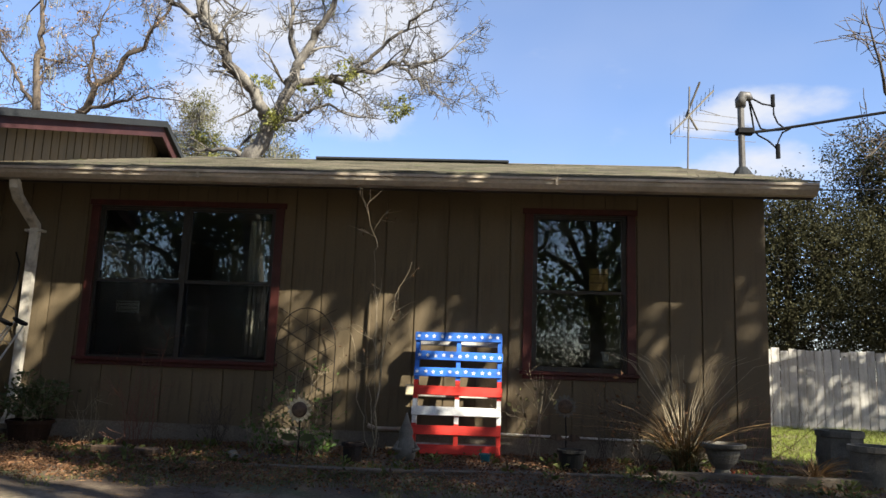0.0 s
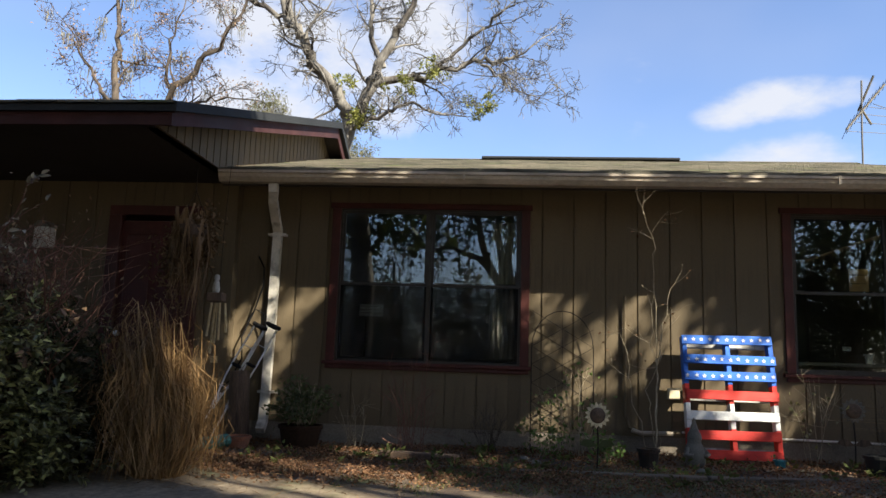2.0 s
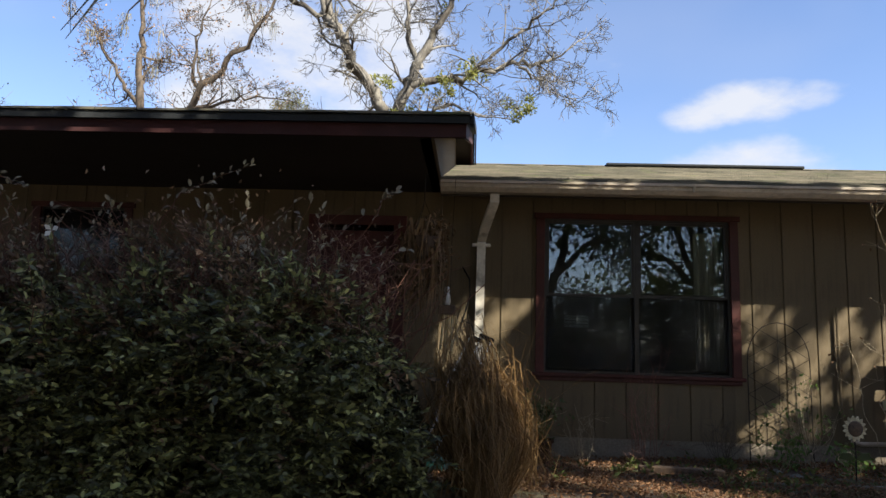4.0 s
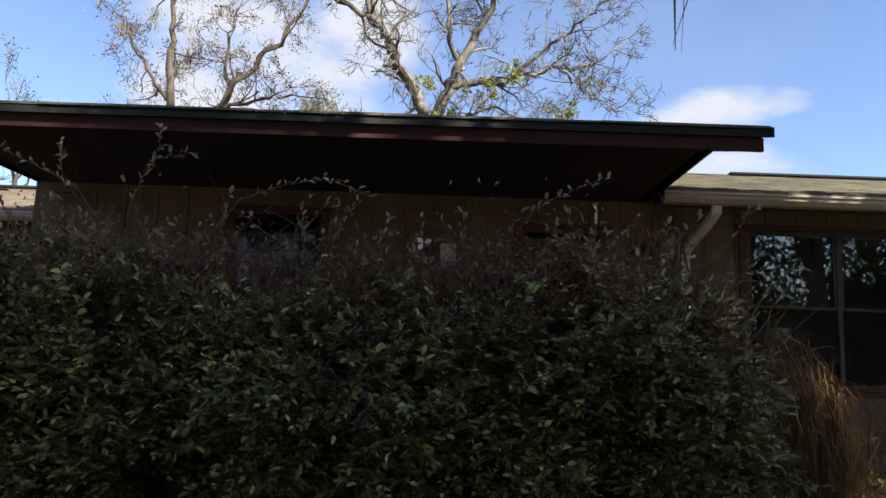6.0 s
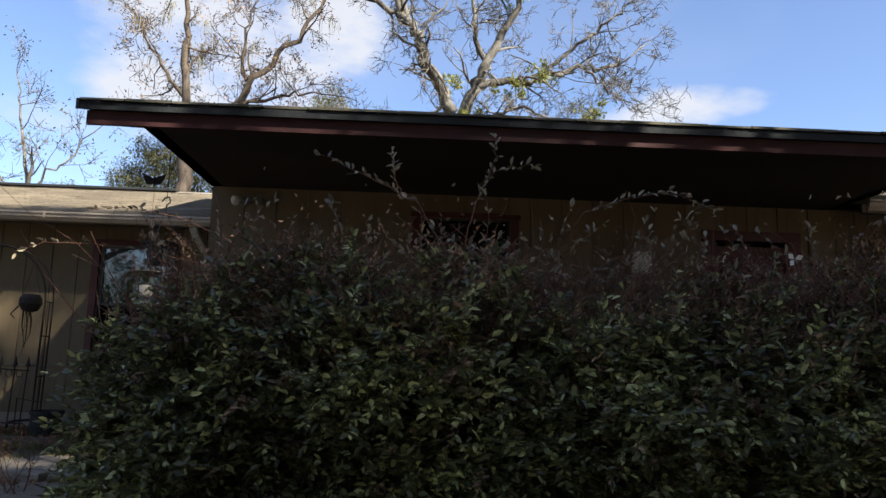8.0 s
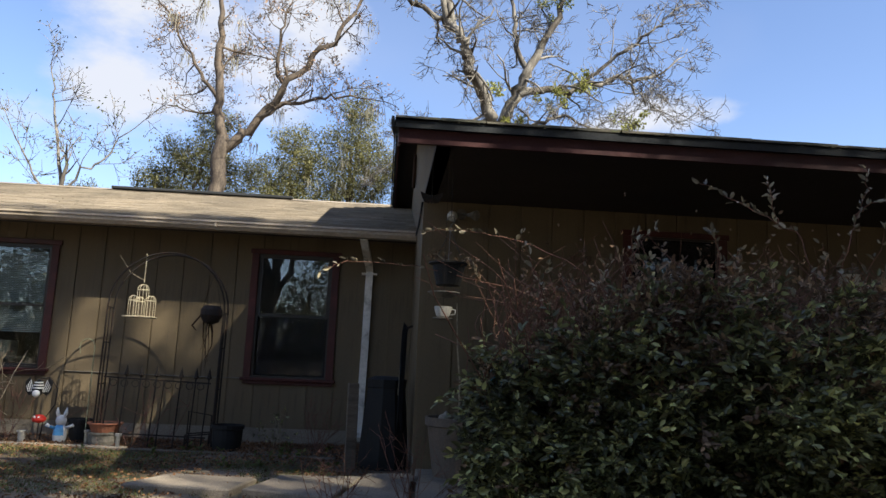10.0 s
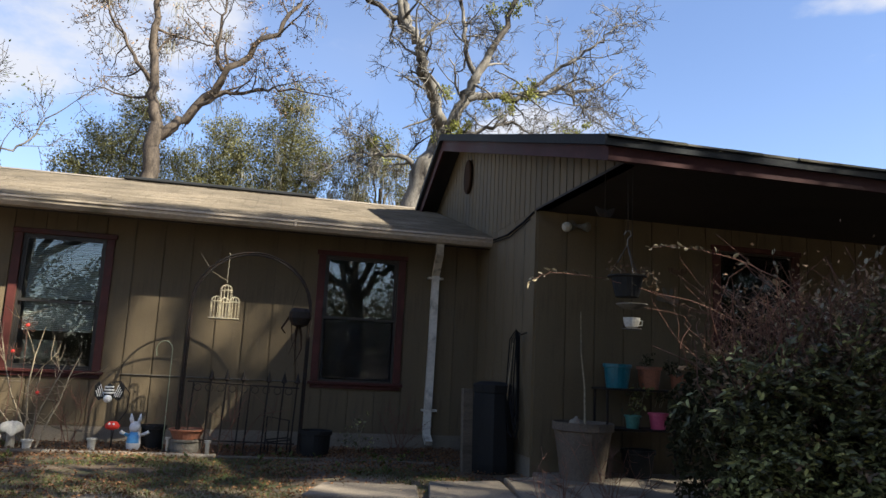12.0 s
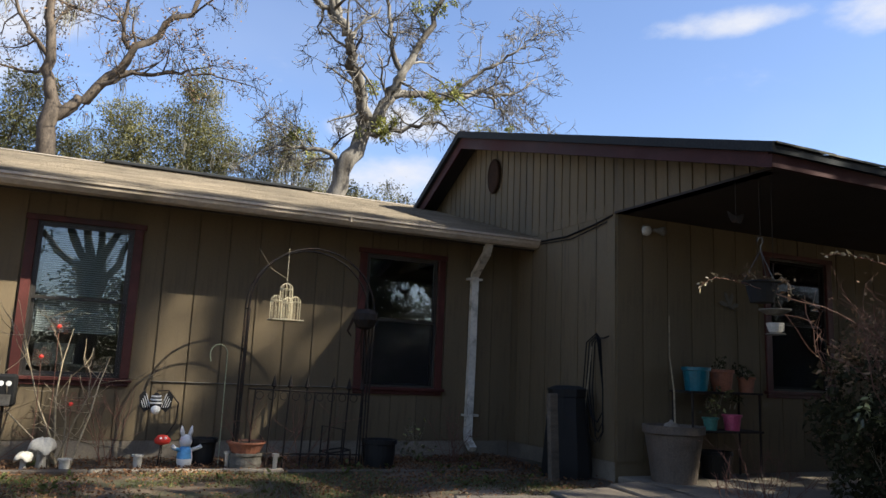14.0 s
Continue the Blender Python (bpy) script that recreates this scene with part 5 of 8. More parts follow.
def build_hedge():
    rng = np.random.default_rng(77)
    h = thing("hedge", "tall overgrown dark green silverthorn hedge before the porch", "hedge", (-7.35, 4.6, 0))
    ox = np.array([-7.35, 4.6, 0])
    n = 60000
    x = rng.uniform(-10.12, -4.3, n)
    top = 1.38 + 0.13 * np.sin(x * 2.1 + 1) + 0.09 * np.sin(x * 5.3)
    top -= 0.9 * np.clip(-4.95 - x, -1, 0) ** 2 * 2 + 0.7 * np.clip(x + 9.6, -1, 0) ** 2
    u = rng.random(n)
    z = 0.10 + (top - 0.10) * u ** 0.9
    bulge = np.sin(np.clip(u, 0, 1) * math.pi * 0.62 + 0.5)
    endf = np.clip(np.minimum(x + 10.12, -4.3 - x) / 0.55, 0, 1) ** 0.5
    half = (0.42 + 0.42 * bulge) * (0.35 + 0.65 * endf)
    lump = np.array([noise.noise(Vector((a * 1.7, 0.3, b * 2.2))) + 0.5 * noise.noise(Vector((a * 4.5, 7.3, b * 5.0))) for a, b in zip(x, z)])
    mid = 4.50 - 0.1 * np.cos((x + 7.2) * 0.7)
    front = mid - half * (1 + 0.40 * lump)
    # leafy sprays on the face and the crown, small leaves deep inside, green ones darkened as shade
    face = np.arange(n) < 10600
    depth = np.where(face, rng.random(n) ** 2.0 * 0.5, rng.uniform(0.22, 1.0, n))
    cs = np.stack([x, front + depth * 2 * half, z], axis=1)
    clump = np.array([noise.noise(Vector((a * 3.6, b * 3.6, c * 3.6))) for a, b, c in cs])
    thin = np.clip((z - 0.95) / 0.5, 0, 1)
    keep = clump > -0.22 + 0.34 * thin
    face, cs, u = face[keep], cs[keep], u[keep]
    high = np.clip((cs[:, 2] - 0.85) / 0.6, 0, 1)
    dry = rng.random(len(cs)) < 0.05 + 0.72 * high
    way = np.stack([rng.normal(size=len(cs)) * 0.75, -0.9 + 0.55 * rng.normal(size=len(cs)), 0.10 + 0.75 * high + 0.45 * rng.normal(size=len(cs))], axis=1)
    limbs = []
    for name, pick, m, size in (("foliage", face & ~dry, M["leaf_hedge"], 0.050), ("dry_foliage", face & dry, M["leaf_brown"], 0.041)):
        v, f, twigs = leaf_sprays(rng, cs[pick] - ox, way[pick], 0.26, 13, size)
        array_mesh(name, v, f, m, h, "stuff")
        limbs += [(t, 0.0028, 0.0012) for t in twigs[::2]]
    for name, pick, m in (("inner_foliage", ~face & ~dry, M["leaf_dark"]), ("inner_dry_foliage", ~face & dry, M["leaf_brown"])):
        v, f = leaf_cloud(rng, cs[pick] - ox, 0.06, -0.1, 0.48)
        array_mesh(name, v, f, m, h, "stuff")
    limb_mesh(limbs, "twig_tangle", M["bark_brown"], h)["kind"] = "stuff"
    # long whippy shoots with pale leaves standing out of the top
    shoots = [([(-8.1, 4.2, 1.4), (-8.35, 3.98, 1.80), (-8.51, 3.98, 1.93), (-8.73, 3.98, 2.04), (-8.95, 3.98, 2.13)], 17), ([(-8.48, 3.98, 1.9), (-8.53, 3.98, 2.04), (-8.55, 3.98, 2.17)], 8),
              ([(-8.15, 4.1, 1.45), (-8.09, 3.98, 1.79), (-8.04, 3.98, 1.97), (-7.97, 3.98, 2.13), (-7.96, 3.98, 2.27)], 14), ([(-8.04, 3.98, 2.0), (-7.92, 3.96, 2.08), (-7.75, 3.95, 2.11)], 9),
              ([(-7.65, 4.1, 1.5), (-7.51, 3.98, 1.78), (-7.36, 3.98, 1.90), (-7.1, 3.98, 1.97), (-6.87, 3.98, 1.97), (-6.7, 3.98, 1.90)], 20), ([(-7.05, 4.0, 1.3), (-7.06, 3.98, 1.6), (-7.08, 3.98, 1.75)], 9),
              ([(-5.95, 4.1, 1.5), (-5.75, 3.98, 1.83), (-5.58, 3.98, 1.94), (-5.32, 3.98, 2.05)], 14), ([(-6.91, 3.98, 1.25), (-6.78, 3.98, 1.45), (-6.59, 3.98, 1.55)], 7), ([(-6.14, 4.0, 1.4), (-6.13, 3.98, 1.7), (-6.14, 3.98, 1.8)], 8),
              ([(-4.75, 4.1, 1.5), (-4.52, 3.98, 1.83), (-4.44, 3.98, 1.90)], 8), ([(-8.7, 4.2, 1.4), (-8.86, 3.98, 1.79), (-8.89, 3.98, 1.85)], 8), ([(-9.5, 4.3, 1.2), (-9.45, 4.1, 1.6), (-9.2, 4.0, 1.85)], 9), ([(-9.1, 4.3, 1.3), (-9.6, 4.42, 1.72), (-10.05, 4.5, 1.86), (-10.25, 4.53, 1.89), (-10.45, 4.55, 1.87)], 12), ([(-9.2, 4.8, 1.2), (-9.7, 5.05, 1.56), (-10.37, 5.22, 1.72), (-10.8, 5.1, 1.735), (-11.0, 5.02, 1.70), (-11.1, 5.0, 1.65)], 11)]
    for k in range(130):
        x0 = rng.uniform(-9.8, -4.6)
        reach = rng.random() ** 2
        shoots.append(([(x0, 4.3, 1.15), (x0 + rng.normal() * 0.1, 4.15, 1.45), (x0 + rng.normal() * 0.22, 4.05 + rng.normal() * 0.2, 1.5 + 0.38 * reach)], int(5 + 5 * reach)))
    limbs, base, way = [], [], []
    for pts, n_leaf in shoots:
        path = smooth_path(pts, rng, 0.02)
        limbs.append((path, 0.0045, 0.0016))
        for q, t in zip(np.linspace(0.35, 1, n_leaf), range(n_leaf)):
            i = min(int(q * (len(path) - 1)), len(path) - 2)
            d = path[i + 1] - path[i]
            base.append(path[i] + d * (q * (len(path) - 1) - i))
            way.append(d / np.linalg.norm(d) + np.array([0, 0, 0.5]) + 0.45 * rng.normal(size=3))
    v, f, _ = leaf_sprays(rng, np.array(base) - ox, np.array(way), 0.02, 2, 0.052)
    array_mesh("shoot_leaves", v, f, M["leaf_pale"], h, "stuff", "pale young leaves on long shoots")
    # brown haze of fine twigs along the crown
    for k in range(900):
        x0, y0 = rng.uniform(-9.95, -4.5), 4.45 + rng.normal() * 0.32
        z0 = 1.0 + 0.25 * rng.random()
        limbs.append((smooth_path([(x0, y0, z0), (x0 + rng.normal() * 0.14, y0 + rng.normal() * 0.1, z0 + 0.25), (x0 + rng.normal() * 0.25, y0 + rng.normal() * 0.18, z0 + 0.3 + 0.38 * rng.random())], rng, 0.05, 3), 0.0032, 0.0014))
    for k in range(420):
        x0 = rng.uniform(-9.85, -4.5)
        limbs.append((smooth_path([(x0, 4.55, 0.05), (x0 + rng.normal() * 0.15, 4.4, 0.6), (x0 + rng.normal() * 0.4, 4.25 + rng.normal() * 0.3, 1.15 + 0.5 * rng.random())], rng, 0.08), 0.010, 0.003))
    limbs = [([q - ox for q in p], a, b) for p, a, b in limbs]
    limb_mesh(limbs, "branch_tangle", M["stem_red"], h)["kind"] = "stuff"
    n = 9000
    x = rng.uniform(-9.95, -4.5, n)
    c = np.stack([x, 4.45 + rng.normal(size=n) * 0.32, 1.15 + np.abs(rng.normal(size=n)) * 0.27 + 0.08 * np.sin(x * 2.1 + 1)], axis=1)
    c = c[np.array([noise.noise(Vector((a * 3, b * 3, d * 3))) > -0.15 for a, b, d in c])]
    v, f = leaf_cloud(rng, c - ox, 0.034, -0.1, 0.46)
    array_mesh("crown_haze", v, f, M["leaf_brown"], h, "stuff")
    bm = bmesh.new()
    for a in (0.5, 2.4, 4.1):
        d = Vector((math.cos(a), -0.25, math.sin(a) * 0.8)).normalized()
        w = d.cross(Vector((0, 1, 0.2))).normalized()
        bm.faces.new([bm.verts.new(Vector((-6.358, 3.764, 1.60)) - Vector(ox) + q) for q in (d * 0.004, d * 0.028 + w * 0.016, d * 0.05, d * 0.028 - w * 0.016)])
    part("blossom", bm, M["white_paint"], h, "white blossom")
    return h


build_hedge()
# ---- things along the wall of pallet and double window ----


def petals_bm(n, r0, r1, width, thick=0.01):
    bm = bmesh.new()
    for k in range(n):
        a = k * math.tau / n
        u, w = Vector((math.cos(a), 0, math.sin(a))), Vector((-math.sin(a), 0, math.cos(a)))
        out = [u * r0 - w * width * 0.35, u * (r0 * 0.4 + r1 * 0.6) - w * width * 0.5, u * r1, u * (r0 * 0.4 + r1 * 0.6) + w * width * 0.5, u * r0 + w * width * 0.35]
        f = [bm.verts.new(p + Vector((0, -thick, 0))) for p in out]
        g = [bm.verts.new(p + Vector((0, thick * 0.2, 0))) for p in out]
        bm.faces.new(f)
        bm.faces.new(g[::-1])
        for i in range(5):
            bm.faces.new((f[i], g[i], g[(i + 1) % 5], f[(i + 1) % 5]))
    return bm


def downspout(label, x, y_gut, y_wall, kink):
    d = thing("downspout", label, "downspout", (x, y_wall, 0), kind="structure")
    g = y_gut - y_wall

    def pipe(name, pts):
        bm = bmesh.new()
        w, t = 0.042, 0.03
        rings = []
        for i, p in enumerate(pts):
            p = Vector(p)
            dirn = (Vector(pts[min(i + 1, len(pts) - 1)]) - Vector(pts[max(i - 1, 0)])).normalized()
            s = Vector((1, 0, 0))
            n = dirn.cross(s).normalized()
            rings.append([bm.verts.new(p + s * a * w + n * b * t) for a, b in ((-1, -1), (-0.5, -1.12), (0.5, -1.12), (1, -1), (1, 1), (-1, 1))])
        for a, b in zip(rings, rings[1:]):
            for k in range(6):
                bm.faces.new((a[k], a[(k + 1) % 6], b[(k + 1) % 6], b[k]))
        bm.faces.new(rings[0])
        bm.faces.new(rings[-1][::-1])
        return part(name, bm, M["white_metal"], d)
    pipe("elbow", [(kink, g + 0.05, 2.475), (kink, g + 0.06, 2.41), (kink * 0.7, g * 0.75, 2.33), (kink * 0.2, g * 0.3, 2.20), (0, -0.05, 2.13), (0, -0.045, 2.06)])
    pipe("pipe", [(0, -0.045, 2.06), (-0.005, -0.043, 1.2), (-0.02, -0.045, 0.32)])
    pipe("shoe", [(-0.02, -0.045, 0.33), (-0.02, -0.06, 0.25), (-0.01, -0.16, 0.17)])
    for z in (2.07, 0.52):
        bm = box(-0.085, 0.085, -0.088, -0.082, z, z + 0.022)
        add_box(bm, -0.09, -0.05, -0.082, -0.001, z, z + 0.022)
        add_box(bm, 0.05, 0.09, -0.082, -0.001, z, z + 0.022)
        part("bracket", bm, M["white_metal"], d)
    return d


downspout("white metal downspout with elbows beside the double window", -3.90, 6.36, YR, 0.11)
downspout("white metal downspout beside the porch block", -10.90, 8.31, YL, -0.07)


def pallet():
    p = thing("pallet", "wooden pallet painted in red, white and blue stripes with stars", "pallet", (0.415, 6.66, GROUND), 0)
    lean = math.atan2(0.21, 1.10)
    back = pose(0, -0.07, 0, math.degrees(-lean), 0, 0)
    boards = [(0.035, "red_paint"), (0.20, "red_paint"), (0.37, "white_paint"), (0.55, "red_paint"), (0.72, "blue_paint"), (0.87, "blue_paint"), (1.05, "blue_paint")]
    rng = random.Random(4)
    for z, m in boards:
        h = 0.082 if m != "white_paint" else 0.078
        b = part("board", box(-0.40, 0.40, -0.018, 0, z, z + h, 0.003), M[m], p)
        b.matrix_basis = back @ pose(rng.uniform(-0.006, 0.006), 0, 0, 0, rng.uniform(-0.6, 0.6), 0)
        if m == "blue_paint":
            for k in range(11):
                bm = bmesh.new()
                pts = []
                for j in range(10):
                    r = 0.021 if j % 2 == 0 else 0.009
                    a = j * math.tau / 10 + math.pi / 2 + rng.uniform(-0.1, 0.1)
                    pts.append((r * math.cos(a), r * math.sin(a)))
                add_prism(bm, pts, -0.022, -0.017, "y")
                s = part("star", bm, M["white_paint"], b)
                s.matrix_basis = pose(-0.37 + k * 0.074 + rng.uniform(-0.006, 0.006), 0, z + h / 2 + rng.uniform(-0.006, 0.006))
    zones = [(0.0, 0.30, "red_paint"), (0.30, 0.52, "white_paint"), (0.52, 0.69, "red_paint"), (0.69, 1.13, "blue_paint")]
    for x in (-0.38, 0.0, 0.38):
        for z0, z1, m in zones:
            s = part("stringer", box(x - 0.02, x + 0.02, 0.001, 0.095, z0, z1 - 0.001, 0.002), M[m], p)
            s.matrix_basis = back
    for z in (0.05, 0.55, 1.03):
        s = part("back_board", box(-0.395, 0.395, 0.096, 0.112, z, z + 0.09, 0.002), M["wood_grey"], p)
        s.matrix_basis = back
    return p


pallet()


def sunflower(x, y, z, tilt, label, petal):
    s = thing("sunflower_ornament", label, "garden ornament", (x, y, ground_z(x, y)), tilt)
    h = z - ground_z(x, y)
    part("stake", tube([(0, 0.012, -0.05), (0.01, 0.012, h * 0.5), (0, 0.012, h)], 0.006), M["iron"], s)
    b = part("petal_ring", petals_bm(15, 0.050, 0.104, 0.030), petal, s)
    b.location = (0, 0, h)
    bm = lathe([(0.064, 0), (0.062, 0.012), (0.045, 0.022), (0.0, 0.026)], sides=18)
    c = part("seed_head", bm, M["wood_brown"], s, smooth=True)
    c.matrix_basis = pose(0, -0.008, h, 90, 0, 0)
    for sgn in (-1, 1):
        bm = bmesh.new()
        pts = [(0, 0), (0.05 * sgn, 0.05), (0.11 * sgn, 0.05), (0.14 * sgn, 0.01), (0.07 * sgn, -0.01)]
        add_prism(bm, pts, -0.004, 0.004, "y")
        lf = part("leaf", bm, M["leaf_oak"] if petal is M["cream"] else M["wood_brown"], s)
        lf.location = (0, 0.008, h * 0.42)
    return s


sunflower(-0.85, 6.0, 0.49, 8, "metal sunflower on a stake with cream petals and dark centre", M["cream"])
sunflower(1.37, 6.52, 0.575, -6, "faded brown metal sunflower on a stake", M["pot_grey"])


def trellis():
    t = thing("trellis", "thin rusty wire trellis with a rounded top against the siding", "trellis", (-1.06, 6.93, 0.08))
    arc = [(-0.29, 0, 0), (-0.29, 0, 0.85)] + [(0.29 * math.cos(a), 0, 0.95 + 0.36 * math.sin(a)) for a in np.linspace(math.pi, 0, 13)] + [(0.29, 0, 0.85), (0.29, 0, 0)]
    part("hoop", tube(arc, 0.005, 5), M["iron"], t)
    for k in range(6):
        z = 0.12 + 0.17 * k
        part("wire", tube([(-0.29, -0.004, z), (0.29, -0.004, z + 0.34)], 0.003, 4), M["iron"], t)
        part("wire", tube([(0.29, 0.004, z), (-0.29, 0.004, z + 0.34)], 0.003, 4), M["iron"], t)
    part("wire", tube([(0, 0.008, 0), (0, 0.008, 1.30)], 0.003, 4), M["iron"], t)
    return t


trellis()


def twig_shrub(label, x, y, seed, n, height, spread, material, fine=0.0018, leaves=None, leaf_n=0, leaf_size=0.05, name="shrub", r0=0.0042, depth=2):
    rng = np.random.default_rng(seed)
    z0 = ground_z(x, y)
    s = thing(name, label, "shrub", (x, y, z0))
    limbs, tips = [], []
    for k in range(n):
        d = np.array([rng.normal() * spread, rng.normal() * spread * 0.6, 1.0])
        grow(rng, (rng.normal() * 0.05, rng.normal() * 0.04, -0.03), d, height * rng.uniform(0.6, 1.1), r0, depth, limbs, tips, 0.2, (2, 3), 0.06, 0.5, fine)
    limb_mesh(limbs, "stem_tangle", material, s)["kind"] = "stuff"
    if leaves is not None:
        tp = np.array([q for q, _ in tips])
        c = tp[rng.integers(0, len(tp), leaf_n)] + rng.normal(size=(leaf_n, 3)) * leaf_size * 0.8
        c[:, 2] = np.maximum(c[:, 2], 0.02)
        v, f = leaf_cloud(rng, c, leaf_size, 0.0, 0.5)
        array_mesh("foliage", v, f, leaves, s, "stuff")
    return s


twig_shrub("bare reddish shrub with thin upright stems", -2.42, 6.5, 1, 13, 0.85, 0.13, M["stem_red"])
twig_shrub("low dark twiggy shrub under the window", -1.72, 6.55, 2, 16, 0.42, 0.35, M["bark_brown"])
twig_shrub("weedy shrub with sparse green leaves on the trellis", -0.98, 6.62, 3, 9, 0.85, 0.32, M["stem"], leaves=M["leaf_bright"], leaf_n=120)
twig_shrub("small leafy plant at the foot of the wall", -0.72, 6.3, 4, 7, 0.28, 0.5, M["stem"], leaves=M["leaf_bright"], leaf_n=160)
twig_shrub("bare rose canes beside the pallet", 1.12, 6.75, 5, 5, 0.75, 0.25, M["stem"], leaves=M["leaf_hedge"], leaf_n=36)
twig_shrub("dry twiggy shrub under the single window", 1.75, 6.6, 6, 14, 0.62, 0.3, M["bark_brown"])
twig_shrub("dry shrub beside the urn", 2.0, 6.45, 7, 14, 0.8, 0.4, M["bark_brown"], leaves=M["dead_leaf"], leaf_n=90, leaf_size=0.04)
twig_shrub("thin bare stems at the house corner", 3.05, 6.75, 8, 7, 0.9, 0.3, M["stem_red"])
twig_shrub("low green weeds beside the sunflower", -1.25, 6.45, 9, 8, 0.3, 0.6, M["stem"], leaves=M["leaf_bright"], leaf_n=220, leaf_size=0.045)
twig_shrub("grey twiggy plant by the planter", -2.95, 6.65, 10, 6, 0.5, 0.3, M["stem"])


def crepe_myrtle():
    rng = np.random.default_rng(9)
    t = thing("sapling", "bare young crepe myrtle with pale crooked stems", "sapling", (-0.3, 6.5, GROUND))
    limbs, tips = [], []
    for pts, r in [([(0, 0, -0.05), (0.02, 0, 0.5), (0.06, 0.02, 1.0), (0.16, 0.05, 1.5)], 0.012), ([(0.02, 0, 0.0), (-0.04, 0, 0.45), (0.0, -0.05, 0.9), (-0.06, -0.05, 1.45)], 0.007), ([(-0.02, 0.02, 0), (-0.14, 0.05, 0.4), (-0.2, 0.06, 0.8), (-0.28, 0.08, 1.1)], 0.005), ([(0.02, -0.02, 0), (0.0, -0.12, 0.8), (-0.03, -0.2, 1.6), (-0.06, -0.24, 1.95), (-0.18, -0.24, 2.35)], 0.004)]:
        path = smooth_path(pts, rng, 0.04)
        limbs.append((path, r, 0.0018))
        for k in range(4):
            i = rng.integers(len(path) // 2, len(path))
            grow(rng, path[i], rng.normal(size=3) * np.array([1, 0.5, 0.6]) + np.array([0, 0, 0.6]), 0.26, 0.0025, 1, limbs, tips, 0.28, (1, 2), 0.04, 0.6, 0.0015)
    limb_mesh(limbs, "trunk", M["stem"], t)
    c = np.array([q for q, _ in tips])
    v, f = leaf_cloud(rng, c[:40] + rng.normal(size=(min(40, len(c)), 3)) * 0.02, 0.035, 0.2)
    array_mesh("leaf_tufts", v, f, M["dead_leaf"], t, "stuff")
    return t


crepe_myrtle()


def gnome():
    prof = [(0.075, 0), (0.085, 0.02), (0.09, 0.08), (0.083, 0.14), (0.062, 0.18), (0.055, 0.20), (0.062, 0.23), (0.055, 0.265), (0.04, 0.29), (0.022, 0.34), (0.004, 0.40)]
    bm = lathe(prof, sides=14)
    add_tube(bm, [(-0.06, -0.02, 0.15), (-0.10, -0.05, 0.10), (-0.05, -0.08, 0.09)], 0.02, 7)
    add_tube(bm, [(0.06, -0.02, 0.15), (0.10, -0.05, 0.10), (0.05, -0.08, 0.09)], 0.02, 7)
    ob = part("gnome", bm, M["pot_grey"], None, smooth=True)
    ob.matrix_basis = pose(0.0, 6.36, ground_z(0, 6.36) - 0.005, 0, 0, 12)
    return tagged(ob, "small weathered garden gnome statue beside the pallet", "statue")


gnome()


def pot(name, label, x, y, r, h, material, z=None, taper=0.78, rim=0.02, soil=True, category="flower pot", sides=22):
    z = ground_z(x, y) - 0.005 if z is None else z
    t = thing(name, label, category, (x, y, z))
    prof = [(r * taper, 0), (r * (taper + 0.1), h * 0.4), (r * 0.97, h * 0.84), (r, h * 0.85), (r + rim * 0.5, h * 0.86), (r + rim * 0.5, h), (r - rim * 0.3, h), (r - rim * 0.5, h * 0.9), (r * 0.9, h * 0.85)]
    part("body", lathe(prof, sides=sides), material, t, smooth=False)
    if soil:
        part("soil", lathe([(r * 0.9, h * 0.86), (r * 0.5, h * 0.89), (0.01, h * 0.9)], sides=16), M["wood_brown"], t)
    return t


def pot_plant(p, seed, height, n, leaf, size, spread=0.4, base=0.2):
    rng = np.random.default_rng(seed)
    limbs, tips = [], []
    for k in range(n):
        grow(rng, (rng.normal() * 0.04, rng.normal() * 0.04, base), (rng.normal() * spread, rng.normal() * spread, 1), height * rng.uniform(0.6, 1.1), 0.005, 1, limbs, tips, 0.15, (2, 3), 0, 0.5, 0.0025)
    limb_mesh(limbs, "stem_tangle", M["stem"], p)["kind"] = "stuff"
    c = np.array([q for q, _ in tips])
    c = np.repeat(c, 4, axis=0) + rng.normal(size=(len(c) * 4, 3)) * size * 0.6
    v, f = leaf_cloud(rng, c, size, 0.1, 0.55)
    array_mesh("foliage", v, f, leaf, p, "stuff")
    return p


pot_plant(pot("planter", "dark brown tub planted with leafy herbs under the downspout", -3.42, 6.50, 0.19, 0.21, M["wood_dark"]), 14, 0.36, 40, M["leaf_oak"], 0.05, 0.6, 0.22)
pot("pot", "small striped metal bucket at the sapling's foot", -0.42, 6.15, 0.085, 0.17, M["iron"], taper=0.8)
pot("pot", "small black nursery pot in the flower bed", 1.38, 6.14, 0.11, 0.17, M["pot_black"])
pot("pot", "tiny teal pot beside the pallet", 0.68, 6.32, 0.045, 0.08, M["turquoise"])
pot("pot", "red clay saucer pot by the downspout", -3.92, 6.30, 0.11, 0.11, M["pot_terra"])
pot("pot", "large round grey pot by the timber edge", 3.72, 6.02, 0.18, 0.32, M["pot_grey"], taper=0.85, soil=False)
pot("pot", "square-shouldered grey pot behind the round one", 3.80, 6.75, 0.2, 0.36, M["pot_grey"], taper=0.95, sides=8)


